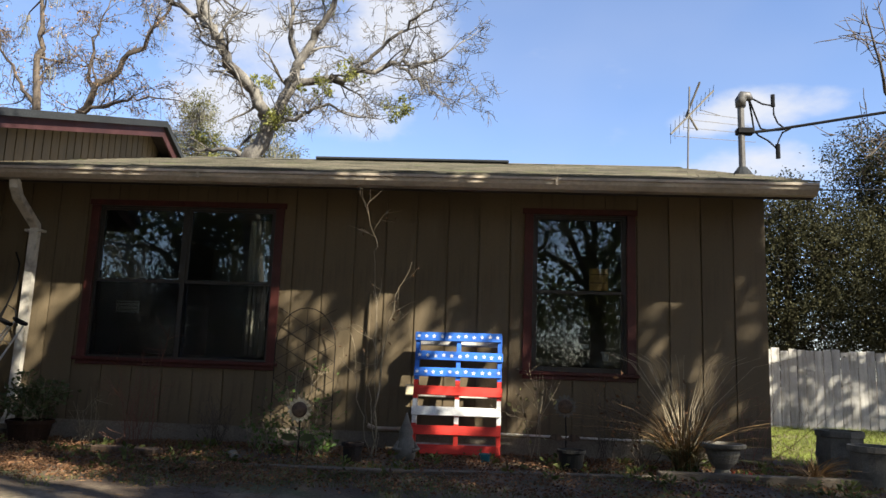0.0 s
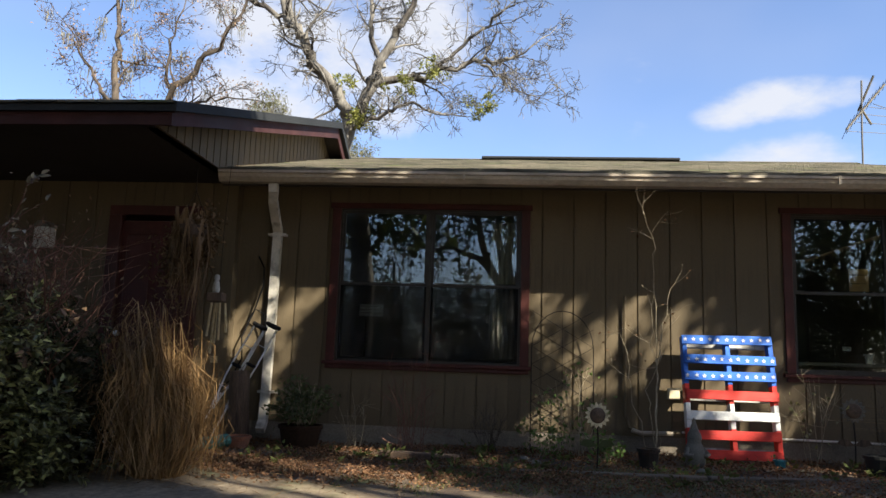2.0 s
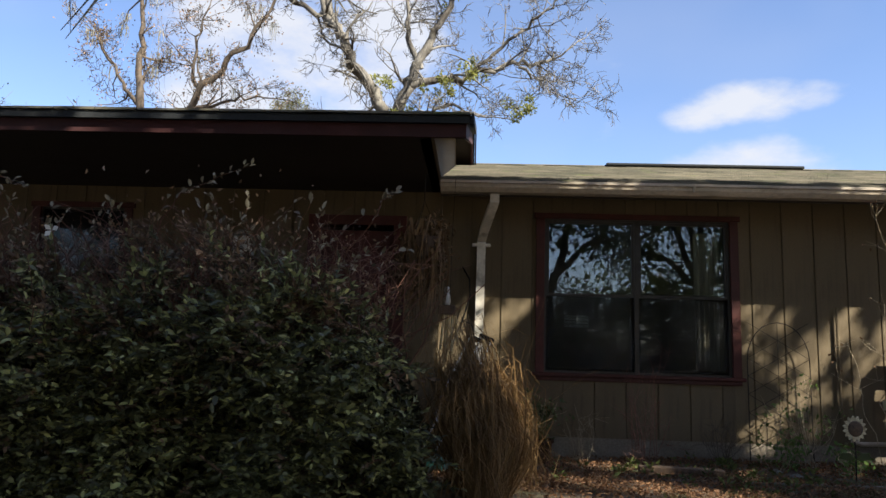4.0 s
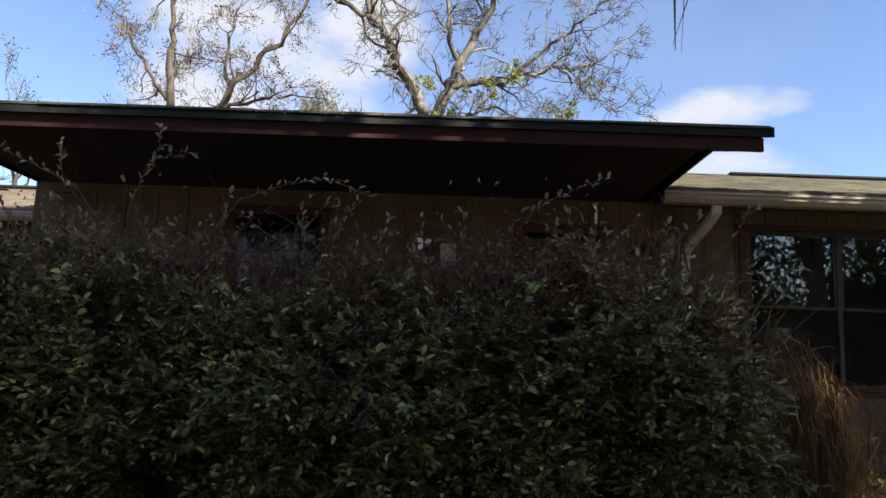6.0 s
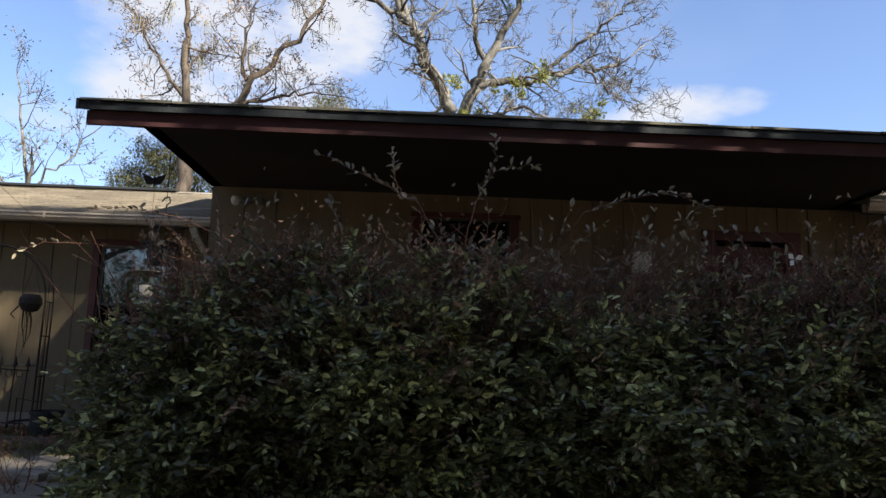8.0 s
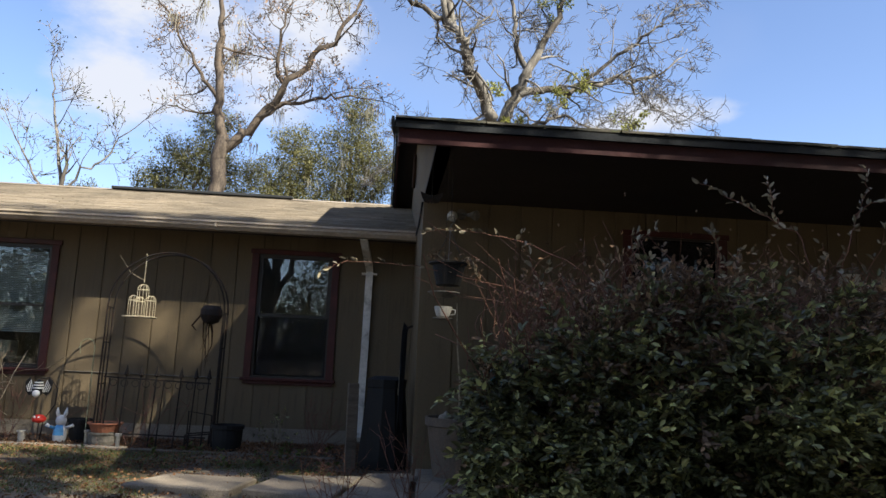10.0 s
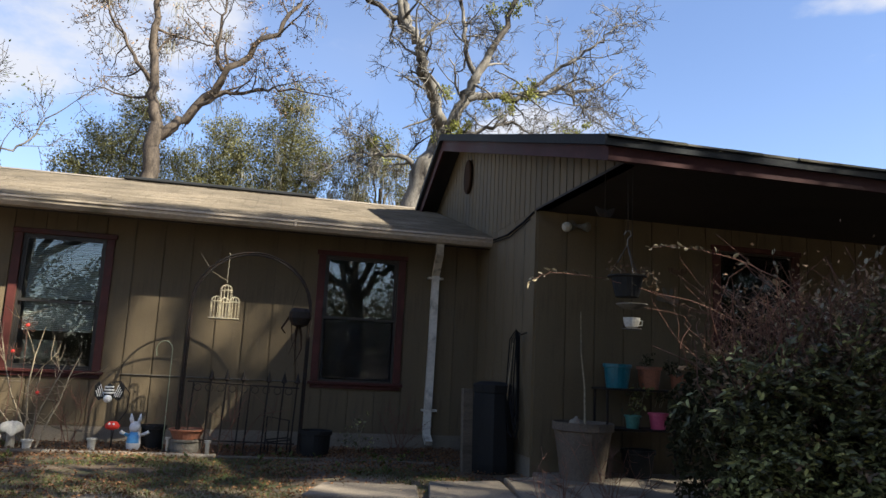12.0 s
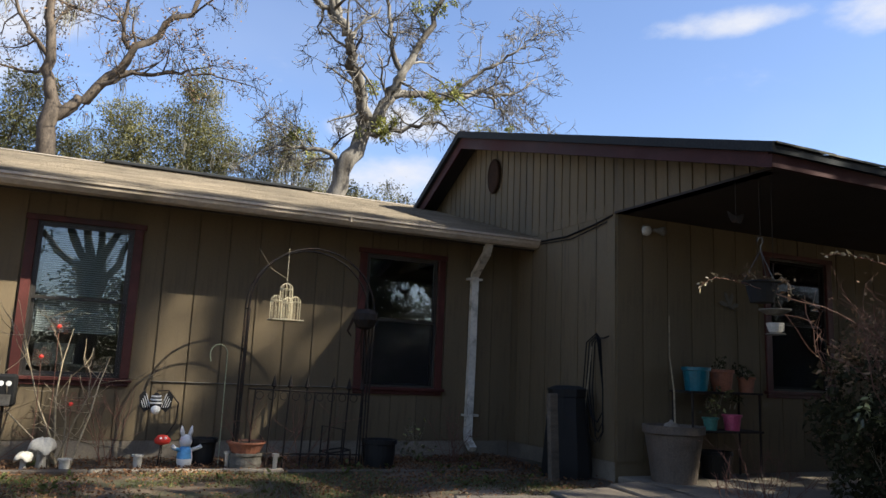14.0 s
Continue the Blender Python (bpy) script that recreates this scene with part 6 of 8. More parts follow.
def urn(x, y):
    t = thing("urn", "weathered pale concrete pedestal urn", "urn", (x, y, ground_z(x, y) - 0.01))
    part("foot", lathe([(0.12, 0), (0.12, 0.03), (0.07, 0.05), (0.055, 0.09)], sides=18), M["pot_grey"], t)
    part("bowl", lathe([(0.055, 0.09), (0.10, 0.14), (0.125, 0.20), (0.13, 0.24), (0.175, 0.26), (0.18, 0.285), (0.15, 0.29), (0.13, 0.26)], sides=22), M["pot_grey"], t)
    return t


urn(2.58, 6.1)


def grass_clump(name, label, x, y, seed, n, length, width, radius, material, bend, lean=(0, 0), z=None):
    rng = np.random.default_rng(seed)
    z = ground_z(x, y) - 0.01 if z is None else z
    t = thing(name, label, "ornamental grass", (x, y, z))
    a = rng.uniform(0, math.tau, n)
    r = radius * np.sqrt(rng.random(n))
    roots = np.stack([r * np.cos(a), r * np.sin(a), np.zeros(n)], axis=1)
    d = np.stack([np.cos(a) + 0.5 * rng.normal(size=n) + lean[0], np.sin(a) + 0.5 * rng.normal(size=n) + lean[1], np.zeros(n)], axis=1)
    d /= np.linalg.norm(d, axis=1)[:, None] + 1e-6
    v, f = blades(rng, roots, d, length, width, bend, 5)
    array_mesh("blade_tuft", v, f, material, t, "stuff")
    return t




def drooping_grass():
    """A fountain of dry blades that rise and fall back to the ground."""
    rng = np.random.default_rng(21)
    x, y = -3.86, 4.66
    t = thing("grass_clump", "large drooping clump of straw-coloured dry grass", "ornamental grass", (x, y, ground_z(x, y) - 0.01))
    n = 1700
    a = rng.uniform(0, math.tau, n)
    r0 = 0.21 * np.sqrt(rng.random(n))
    tall = rng.random(n)
    h = (0.36 + 0.52 * tall ** 0.7) * rng.uniform(0.72, 1.12, n) + 0.24 * np.clip(tall - 0.87, 0, 1) / 0.13
    reach = rng.uniform(0.04, 0.40, n) * (1.15 - 0.5 * tall)
    end = np.where(tall > 0.87, rng.uniform(0.7, 1.0, n), rng.uniform(0.0, 0.85, n))
    w = rng.uniform(0.0032, 0.0075, n)
    a2 = a + 0.9 * rng.normal(size=n)
    curl = rng.normal(size=(n, 2)) * 0.15
    turn = rng.uniform(1.0, 2.4, n)
    rows = []
    for k in range(8):
        u = k / 7
        z = h * np.where(u < 0.55, np.sin(u / 0.55 * math.pi / 2), 1 - (1 - end) * (max(0.0, u - 0.55) / 0.45) ** 1.6)
        rr = reach * u ** 1.4
        c = np.stack([r0 * np.cos(a) + rr * np.cos(a2) + curl[:, 0] * np.sin(turn * 3 * u) - 0.13 * u * u * (tall > 0.87), r0 * np.sin(a) + rr * np.sin(a2) + curl[:, 1] * np.sin(turn * 3 * u), z], axis=1) + rng.normal(size=(n, 3)) * 0.01
        s = np.stack([-np.sin(a2 + u), np.cos(a2 + u), np.zeros(n)], axis=1) * (w * (1 - 0.7 * u))[:, None]
        rows += [c + s, c - s]
    v = np.stack(rows, axis=1).reshape(-1, 3) * np.array([0.74, 0.74, 1.0]) + np.array([-0.16, 0.0, 0.0]) * np.clip(np.stack(rows, axis=1).reshape(-1, 3)[:, 2:] - 0.3, 0, 1)
    b = np.arange(n) * 16
    f = np.concatenate([np.stack([b + 2 * k, b + 2 * k + 1, b + 2 * k + 3, b + 2 * k + 2], axis=1) for k in range(7)])
    array_mesh("blade_tuft", v, f, M["straw"], t, "stuff")
    k = 60
    roots = rng.normal(size=(k, 3)) * np.array([0.12, 0.1, 0])
    d = rng.normal(size=(k, 3)) * np.array([1, 1, 0])
    d /= np.linalg.norm(d, axis=1)[:, None]
    v, f = blades(rng, roots, d, 1.3, 0.005, 0.4, 5)
    array_mesh("stalk_tangle", v, f, M["straw"], t, "stuff")
    return t


drooping_grass()
clump = grass_clump("grass_clump", "brown and green ornamental grass clump with long bent blades", 2.33, 6.28, 22, 170, 0.95, 0.011, 0.10, M["straw"], 0.85)
crng = np.random.default_rng(24)
ca = crng.uniform(0, math.tau, 130)
v, f = blades(crng, np.stack([0.07 * np.cos(ca * 3), 0.07 * np.sin(ca * 3), np.zeros(130)], axis=1), np.stack([np.cos(ca), np.sin(ca), np.zeros(130)], axis=1), 0.62, 0.012, 1.15, 5)
array_mesh("green_tuft", v, f, M["leaf_olive"], clump, "stuff", "green lower blades")
limb_mesh([([(crng.normal() * 0.05, crng.normal() * 0.04, 0), (a * 0.3, 0.02, 0.55), (a * 0.75, 0.0, 0.9), (a * 1.15, -0.02, 0.98)], 0.004, 0.002) for a in crng.normal(size=22) * 0.35], "stalk_tangle", M["stem"], clump)["kind"] = "stuff"
grass_clump("grass_clump", "small yellowing grass tuft by the timber edge", 3.28, 6.08, 23, 120, 0.34, 0.017, 0.06, M["straw"], 1.1)


def red_flowers():
    rng = np.random.default_rng(6)
    t = thing("flowers", "small red and white artificial flowers at the urn", "flowers", (2.72, 5.98, ground_z(2.72, 5.98)))
    c = rng.normal(size=(60, 3)) * np.array([0.10, 0.04, 0.015]) + np.array([0, 0, 0.03])
    v, f = leaf_cloud(rng, c, 0.04, -0.4, 0.8)
    array_mesh("petals", v, f, M["petal_red"], t, "stuff")
    c = rng.normal(size=(50, 3)) * np.array([0.14, 0.06, 0.01]) + np.array([-0.05, 0, 0.02])
    v, f = leaf_cloud(rng, c, 0.05, -0.2, 0.6)
    array_mesh("leaves", v, f, M["leaf_bright"], t, "stuff")


red_flowers()


def timber(name, label, x0, y0, x1, y1, h, w, material, z=None):
    ln = math.hypot(x1 - x0, y1 - y0)
    zz = (ground_z(x0, y0) + ground_z(x1, y1)) / 2 - 0.02 if z is None else z
    t = part(name, box(0, ln, -w / 2, w / 2, 0, h, 0.008), material, None)
    t.matrix_basis = pose(x0, y0, zz, 0, 0, math.degrees(math.atan2(y1 - y0, x1 - x0)))
    return tagged(t, label, "edging", "bed edging")


timber("landscape_timber", "grey weathered landscape timber edging the bed", -2.5, 5.55, -0.1, 5.62, 0.05, 0.08, M["timber"])
timber("landscape_timber", "grey weathered landscape timber edging the bed", -0.08, 5.64, 2.0, 5.92, 0.05, 0.08, M["timber"])
timber("landscape_timber", "grey weathered landscape timber edging the bed", 2.02, 5.90, 4.1, 5.95, 0.085, 0.10, M["timber"])
timber("log", "short rotten log lying in the bed", -2.6, 5.95, -1.95, 5.85, 0.08, 0.09, M["wood_brown"])


def drain():
    d = thing("drain_spout", "green corrugated plastic drain extension on the ground", "drain", (-4.16, 5.75, GROUND))
    pts = [(0.0, 0.0, 0.055), (0.06, 0.12, 0.06), (0.14, 0.30, 0.065), (0.20, 0.42, 0.07)]
    bm = bmesh.new()
    path = [Vector(pts[0]).lerp(Vector(pts[-1]), k / 24) for k in range(25)]
    add_tube(bm, path, [0.058 if k % 2 else 0.048 for k in range(25)], 10)
    part("hose", bm, M["green_plastic"], d)
    part("flare", prism([(-0.075, -0.055), (0.075, -0.055), (0.06, 0.05), (-0.06, 0.05)], -0.16, 0.02, "y"), M["green_plastic"], d).matrix_basis = pose(-0.01, -0.02, 0.05, 0, 0, -25)
    return d


drain()


def crutch(x, y, tilt):
    """An aluminium underarm crutch: two long tubes that meet in one foot tube, a grip between them and a padded rest."""
    c = thing("crutch", "aluminium crutch with black pads leaning on the wall by the door", "crutch", (x, y, GROUND), 0, "pair of crutches")
    m = pose(0, 0, 0, -12, tilt, 0)

    def piece(name, bm, material):
        part(name, bm, material, c).matrix_basis = m
    for s in (-1, 1):
        piece("side_tube", tube([(0.012 * s, 0, 0.34), (0.018 * s, 0, 0.46), (0.045 * s, 0, 0.66), (0.05 * s, 0, 0.80), (0.05 * s, 0, 1.20)], 0.0095, 8), M["alu"])
    piece("foot_tube", tube([(0, 0, 0.04), (0, 0, 0.50)], 0.010, 8), M["alu"])
    piece("foot_tip", lathe([(0.024, 0), (0.022, 0.02), (0.014, 0.06)], sides=10), M["rubber"])
    piece("grip", tube([(-0.05, 0, 0.78), (0.05, 0, 0.78)], 0.016, 8), M["rubber"])
    piece("arm_rest", tube([(-0.075, 0, 1.205), (-0.04, 0, 1.198), (0.04, 0, 1.198), (0.075, 0, 1.205)], [0.018, 0.024, 0.024, 0.018], 8), M["rubber"])
    for z in (0.56, 0.98):
        piece("bolt", tube([(-0.06, 0, z), (0.06, 0, z)], 0.004, 5), M["alu"])
    return c


crutch(-4.42, 6.50, 24)
crutch(-4.29, 6.56, 23)
cord = thing("cable", "looped black cable hanging beside the crutches", "cable", (-4.10, 6.94, 0))
part("loop", tube([(0.02, 0.05, 1.86), (0.09, 0.02, 1.74), (0.10, 0.0, 1.56), (0.02, 0, 1.30), (-0.08, -0.01, 1.05), (-0.06, -0.02, 0.84), (-0.16, -0.05, 0.62), (-0.28, -0.1, 0.5)], 0.008, 6), M["rubber"], cord)
part("loop", tube([(-0.04, 0, 1.20), (0.04, -0.02, 1.33), (0.13, -0.02, 1.28), (0.16, 0, 1.12)], 0.007, 6), M["rubber"], cord)
bm = lathe([(0.11, 0), (0.10, 0.1), (0.092, 0.35), (0.095, 0.62), (0.085, 0.66), (0.02, 0.665)], sides=13)
st = part("stump", bm, M["wood_brown"], None)
st.matrix_basis = pose(-4.03, 6.62, GROUND - 0.01, 2, -2, 0)
tagged(st, "upright dark brown tree stump beside the downspout", "stump")


def hanging_basket():
    rng = np.random.default_rng(17)
    b = thing("hanging_basket", "hanging basket of dried brown trailing vines by the door", "hanging basket", (-4.42, 6.15, 0))
    part("basket", lathe([(0.03, 1.80), (0.10, 1.82), (0.14, 1.92), (0.15, 2.0), (0.145, 2.005), (0.13, 1.93)], sides=16), M["wood_brown"], b)
    for k in range(3):
        a = k * math.tau / 3
        part("chain", tube([(0.145 * math.cos(a), 0.145 * math.sin(a), 2.0), (0, 0, 2.34)], 0.003, 4), M["iron"], b)
    part("hook", tube([(0, 0, 2.34), (0, 0, 2.585)], 0.004, 5), M["iron"], b)
    v, f = strands(rng, [np.array([rng.normal() * 0.10, rng.normal() * 0.08, 2.04 + rng.normal() * 0.03]) for _ in range(20)], 0.72, 9, 0.03)
    v[:, :2] *= 0.8
    array_mesh("dried_vine", v, f, M["straw_dull"], b, "stuff", "dried trailing vine")
    c = np.concatenate([rng.normal(size=(900, 3)) * np.array([0.06, 0.05, 0.13]) + np.array([0.10, 0, 1.92]), rng.normal(size=(800, 3)) * np.array([0.09, 0.07, 0.16]) + np.array([-0.12, 0, 1.70])])
    v, f = leaf_cloud(rng, c, 0.05, 0.6, 0.4)
    array_mesh("dried_leaves", v, f, M["straw_dull"], b, "stuff", "dried leaves")
    return b


hanging_basket()


def wind_chime():
    w = thing("wind_chime", "bamboo wind chime hanging under a dark wooden top", "wind chime", (-4.17, 6.25, 0))
    part("cord", tube([(0, 0, 1.42), (0.0, 0, 2.0), (0.02, 0.0, 2.585)], 0.003, 4), M["iron"], w)
    part("top_block", box(-0.10, 0.05, -0.05, 0.05, 1.34, 1.42, 0.008), M["wood_brown"], w)
    for k, (x, ln) in enumerate(((-0.05, 0.30), (-0.015, 0.36), (0.02, 0.33), (0.05, 0.26), (-0.03, 0.45))):
        y = (-0.03, 0.02, -0.02, 0.03, 0.0)[k]
        part("bamboo_tube", tube([(x, y, 1.33), (x * 1.5, y, 1.33 - ln)], 0.011, 7), M["bamboo"], w)
    part("clapper", box(-0.03, 0.03, -0.006, 0.006, 0.80, 0.86, 0.003), M["bamboo"], w)
    part("clapper_cord", tube([(0, 0, 1.34), (0, 0, 0.86)], 0.002, 4), M["iron"], w)
    return w


wind_chime()
bm = lathe([(0.03, 0), (0.035, 0.04), (0.028, 0.09), (0.018, 0.11), (0.026, 0.13), (0.02, 0.16), (0.003, 0.17)], sides=10)
fg = part("figurine", bm, M["pot_white"], None, smooth=True)
fg.matrix_basis = pose(-4.20, 6.25, 1.42)
tagged(fg, "small white figurine on the wind chime's wooden top", "statue")


def utility_pipe():
    c = thing("conduit", "pale plastic drain pipe bent along the foot of the wall", "pipe", (0, 0, 0), kind="structure")
    part("riser", tube([(-0.47, 6.99, 1.55), (-0.47, 6.985, 0.45), (-0.44, 6.96, 0.33), (-0.36, 6.95, 0.29), (-0.02, 6.95, 0.30)], 0.014, 8), M["siding"], c)
    part("elbow_pipe", tube([(-0.42, 6.93, 0.31), (-0.34, 6.92, 0.285), (-0.05, 6.92, 0.29)], 0.02, 8), M["gutter"], c)
    part("cable", tube([(0.05, 6.985, 0.30), (0.9, 6.985, 0.275), (1.9, 6.985, 0.268), (3.0, 6.985, 0.262)], 0.011, 6), M["white_metal"], c)
    part("outlet_box", box(-0.08, 0.02, 6.93, 7.005, 0.60, 0.70, 0.004), M["cream"], c)
    return c


utility_pipe()


def power_mast():
    m = thing("power_mast", "grey steel service mast with weatherhead and drooping black wires", "service mast", (3.45, 7.95, 3.05), kind="")
    part("flashing", lathe([(0.12, 0.0), (0.10, 0.05), (0.05, 0.12)], sides=14), M["drip"], m)
    part("pipe", tube([(0, 0, -0.4), (0, 0, 0.86)], 0.036, 12), M["steel_dull"], m)
    hood = bmesh.new()
    add_tube(hood, [(0, 0, 0.82), (0.0, 0, 0.90), (0.03, 0, 0.95), (0.08, 0, 0.95), (0.12, 0, 0.90)], [0.055, 0.062, 0.062, 0.05, 0.03], 10)
    part("weatherhead", hood, M["steel_dull"], m, smooth=True)
    part("clamp", box(-0.055, 0.13, -0.055, 0.055, 0.50, 0.57, 0.01), M["rubber"], m)
    w = M["rubber"]
    part("wire", tube([(0.10, 0, 0.90), (0.16, 0.0, 0.72), (0.22, 0.02, 0.58), (0.32, 0.03, 0.56), (0.42, 0.03, 0.57), (0.55, 0.03, 0.59)], 0.010, 6), w, m)
    part("wire", tube([(0.10, 0.02, 0.91), (0.13, 0.02, 0.7), (0.15, 0.03, 0.56), (0.2, 0.03, 0.50), (0.30, 0.02, 0.44), (0.38, 0.02, 0.36), (0.40, 0.02, 0.30)], 0.010, 6), w, m)
    part("wire", tube([(0.11, -0.02, 0.92), (0.24, 0, 0.86), (0.36, 0.0, 0.84), (0.36, 0, 0.74), (0.40, 0, 0.64), (0.48, 0.02, 0.59)], 0.010, 6), w, m)
    part("wire", tube([(0.55, 0.03, 0.59), (0.46, 0.03, 0.54), (0.42, 0.03, 0.46), (0.40, 0.03, 0.40)], 0.010, 6), w, m)
    part("connector", tube([(0.355, 0, 0.83), (0.355, 0, 0.97)], 0.024, 8), w, m)
    part("connector", tube([(0.40, 0.02, 0.24), (0.40, 0.02, 0.40)], 0.026, 8), w, m)
    part("service_cable", tube([(0.13, 0, 0.53), (0.35, 0.0, 0.56), (1.5, -0.2, 0.72), (6, -1.2, 1.25), (16, -3.5, 2.6), (30, -7, 5.0)], 0.016, 6), w, m)
    part("low_cable", tube([(0.15, 0.3, -0.06), (1.5, 0.4, 0.0), (6, 1.2, 0.3), (20, 4, 1.4)], 0.009, 5), w, m)
    return m


power_mast()


def antenna():
    a = thing("antenna", "old rooftop television antenna with bent rods", "antenna", (3.70, 11.0, 3.9))
    part("mast", tube([(0, 0, -0.05), (0.02, 0, 0.7), (0.05, 0, 1.42)], 0.014, 7), M["steel_dull"], a)
    for p, q in (((-0.30, -0.2, 0.58), (0.46, 0.15, 1.42)), ((0.0, 0.05, 0.95), (0.18, -0.1, 1.46)), ((0.02, 0, 0.98), (0.16, 0, 0.72))):
        part("boom", tube([p, q], 0.017, 6), M["pot_grey"], a)
    for k in range(11):
        u = k / 10
        c = Vector((-0.30, -0.2, 0.58)).lerp(Vector((0.46, 0.15, 1.42)), u)
        ln = 0.34 - 0.18 * u
        part("rod", tube([c + Vector((-ln * 0.25, -ln, 0.04)), c + Vector((ln * 0.25, ln, -0.04))], 0.0045, 4), M["steel_dull"], a)
    for z, x0, x1 in ((0.62, -0.22, 1.15), (0.76, -0.05, 1.05), (0.88, 0.1, 1.05), (1.0, 0.15, 0.95), (1.05, 0.2, 0.6)):
        part("long_rod", tube([(x0, 0, z), (x1, 0.3, z + 0.02)], 0.005, 4), M["steel_dull"], a)
    return a


antenna()


def board_fence():
    f = thing("fence", "weathered pale vertical board fence across the side yard", "fence")
    rng = random.Random(12)
    x = 3.9
    while x < 13.0:
        w = 0.14
        h = 1.36 + rng.uniform(-0.015, 0.015)
        b = part("board", box(x, x + w - 0.012, 12.5, 12.52, 0.02, h, 0.002), M["wood_grey"], f)
        b.matrix_basis = pose(0, 0, 0, 0, rng.uniform(-0.15, 0.15), 0)
        x += w
    for z in (0.35, 1.1):
        part("rail", box(3.9, 13.0, 12.522, 12.56, z, z + 0.09), M["wood_grey"], f)
    for x in np.arange(4.0, 13.1, 2.2):
        part("post", box(x, x + 0.09, 12.562, 12.65, 0, 1.32), M["wood_grey"], f)
    return f


board_fence()

# inside the windows
cu = bmesh.new()
xs = [(-1.62 + 0.012 * k, 7.17 + 0.018 * math.sin(k * 1.5)) for k in range(-12, 10)]
for (xa, ya), (xb, yb) in zip(xs, xs[1:]):
    vv = [cu.verts.new(p) for p in ((xa, ya, 0.92), (xb, yb, 0.92), (xb, yb, 2.28), (xa, ya, 2.28))]
    cu.faces.new(vv)
tagged(part("curtain", cu, M["curtain"], None), "pale fabric curtain drawn to one side inside the window", "curtain")


def sheet(name, label, x0, x1, y, z0, z1, material, lines=0, ink=None):
    s = part(name, box(x0, x1, y, y + 0.002, z0, z1), material, None)
    tagged(s, label, "paper")
    for k in range(lines):
        zz = z1 - (k + 0.7) * (z1 - z0) / (lines + 0.6)
        part("text_bar", box(x0 + 0.01, x1 - 0.012 - 0.01 * (k % 2), y - 0.0035, y - 0.0005, zz, zz + 0.006), ink, s)
    return s


# white sheet put in for a bright reflection on the double window
sheet("notice", "white lined sheet standing in for a bright reflection in the pane", -3.06, -2.82, 7.125, 1.30, 1.42, M["paper_white"], 3, M["pot_grey"])
sheet("paper_sheet", "tan paper sheet standing inside the window", 1.66, 1.84, 7.12, 1.66, 1.88, M["paper"], 2, M["wood_brown"])
sheet("notice", "small white card on the window sill", 1.58, 1.66, 7.14, 1.10, 1.14, M["paper_white"], 1, M["pot_grey"])
pot("cup", "small white cup on the inner sill", 1.82, 7.15, 0.035, 0.09, M["white_paint"], z=0.985, soil=False, category="cup")
solid("inner_sill", box(W2[0], W2[1], YR + 0.10, YR + 0.22, 0.955, 0.985), M["interior"], "plain window stool inside", "sill")
# ---- porch ----
door = thing("door_1", "dark red panelled front door in a red frame", "door", kind="structure")
dx0, dx1, dz0, dz1 = DOOR
part("leaf", box(dx0 + 0.05, dx1 - 0.05, YP + 0.03, YP + 0.07, dz0, dz1 - 0.05), M["trim"], door)
for a, b, c, d in ((0.11, 0.37, 0.15, 0.75), (0.45, 0.71, 0.15, 0.75), (0.11, 0.37, 0.90, 1.90), (0.45, 0.71, 0.90, 1.90)):
    part("panel", box(dx0 + a, dx0 + b, YP + 0.018, YP + 0.029, dz0 + c, dz0 + d, 0.008), M["trim"], door)
for a, b, c, d in ((dx0 - 0.08, dx0 + 0.05, dz0, dz1), (dx1 - 0.05, dx1 + 0.08, dz0, dz1), (dx0 - 0.08, dx1 + 0.08, dz1, dz1 + 0.10)):
    part("door_frame", box(a, b, YP - 0.02, YP + 0.09, c, d, 0.004), M["trim"], door)
part("handle", lathe([(0.012, 0), (0.012, 0.03), (0.028, 0.04), (0.028, 0.06), (0.01, 0.07)], sides=12), M["alu"], door).matrix_basis = pose(dx0 + 0.11, YP + 0.03, 1.05, 90, 0, 0)
solid("porch_floor", box(XB + 0.02, XC - 0.15, 5.35, YP + 0.01, -0.1, 0.125, 0.01), M["concrete"], "stained grey concrete porch slab", "floor")


def lantern():
    l = thing("wall_lantern", "small square porch lantern, unlit", "wall lamp", (-6.24, YP, 1.98))
    part("back_plate", box(-0.05, 0.05, -0.02, -0.001, -0.02, 0.12, 0.004), M["pot_grey"], l)
    part("glass_body", box(-0.075, 0.075, -0.16, -0.021, -0.10, 0.10, 0.006), M["pot_white"], l)
    part("cap", prism([(-0.09, 0.10), (0.09, 0.10), (0.03, 0.16), (-0.03, 0.16)], -0.175, -0.015, "y"), M["pot_grey"], l)
    return l


lantern()


def floodlight():
    f = thing("floodlight", "double outdoor floodlight with white bulbs, one toned grey as shade", "wall lamp", (-10.015, YP, 2.47))
    part("box", lathe([(0.05, 0), (0.05, 0.03)], sides=14), M["pot_grey"], f).matrix_basis = pose(0, 0, 0, 90, 0, 0)
    for s in (-1, 1):
        part("arm", tube([(0, -0.03, 0), (0.05 * s, -0.06, -0.01)], 0.014, 7), M["pot_grey"], f)
        # matching bulbs; the grey one has its shade put into the colour
        b = part("bulb", lathe([(0.018, 0), (0.022, 0.03), (0.045, 0.08), (0.05, 0.10), (0.03, 0.12), (0.002, 0.125)], sides=12), M["pot_white"] if s < 0 else M["pot_grey"], f, smooth=True)
        b.matrix_basis = pose(0.06 * s, -0.05, -0.01, 112 if s < 0 else 98, 0, -22 if s < 0 else 48)
    return f


floodlight()


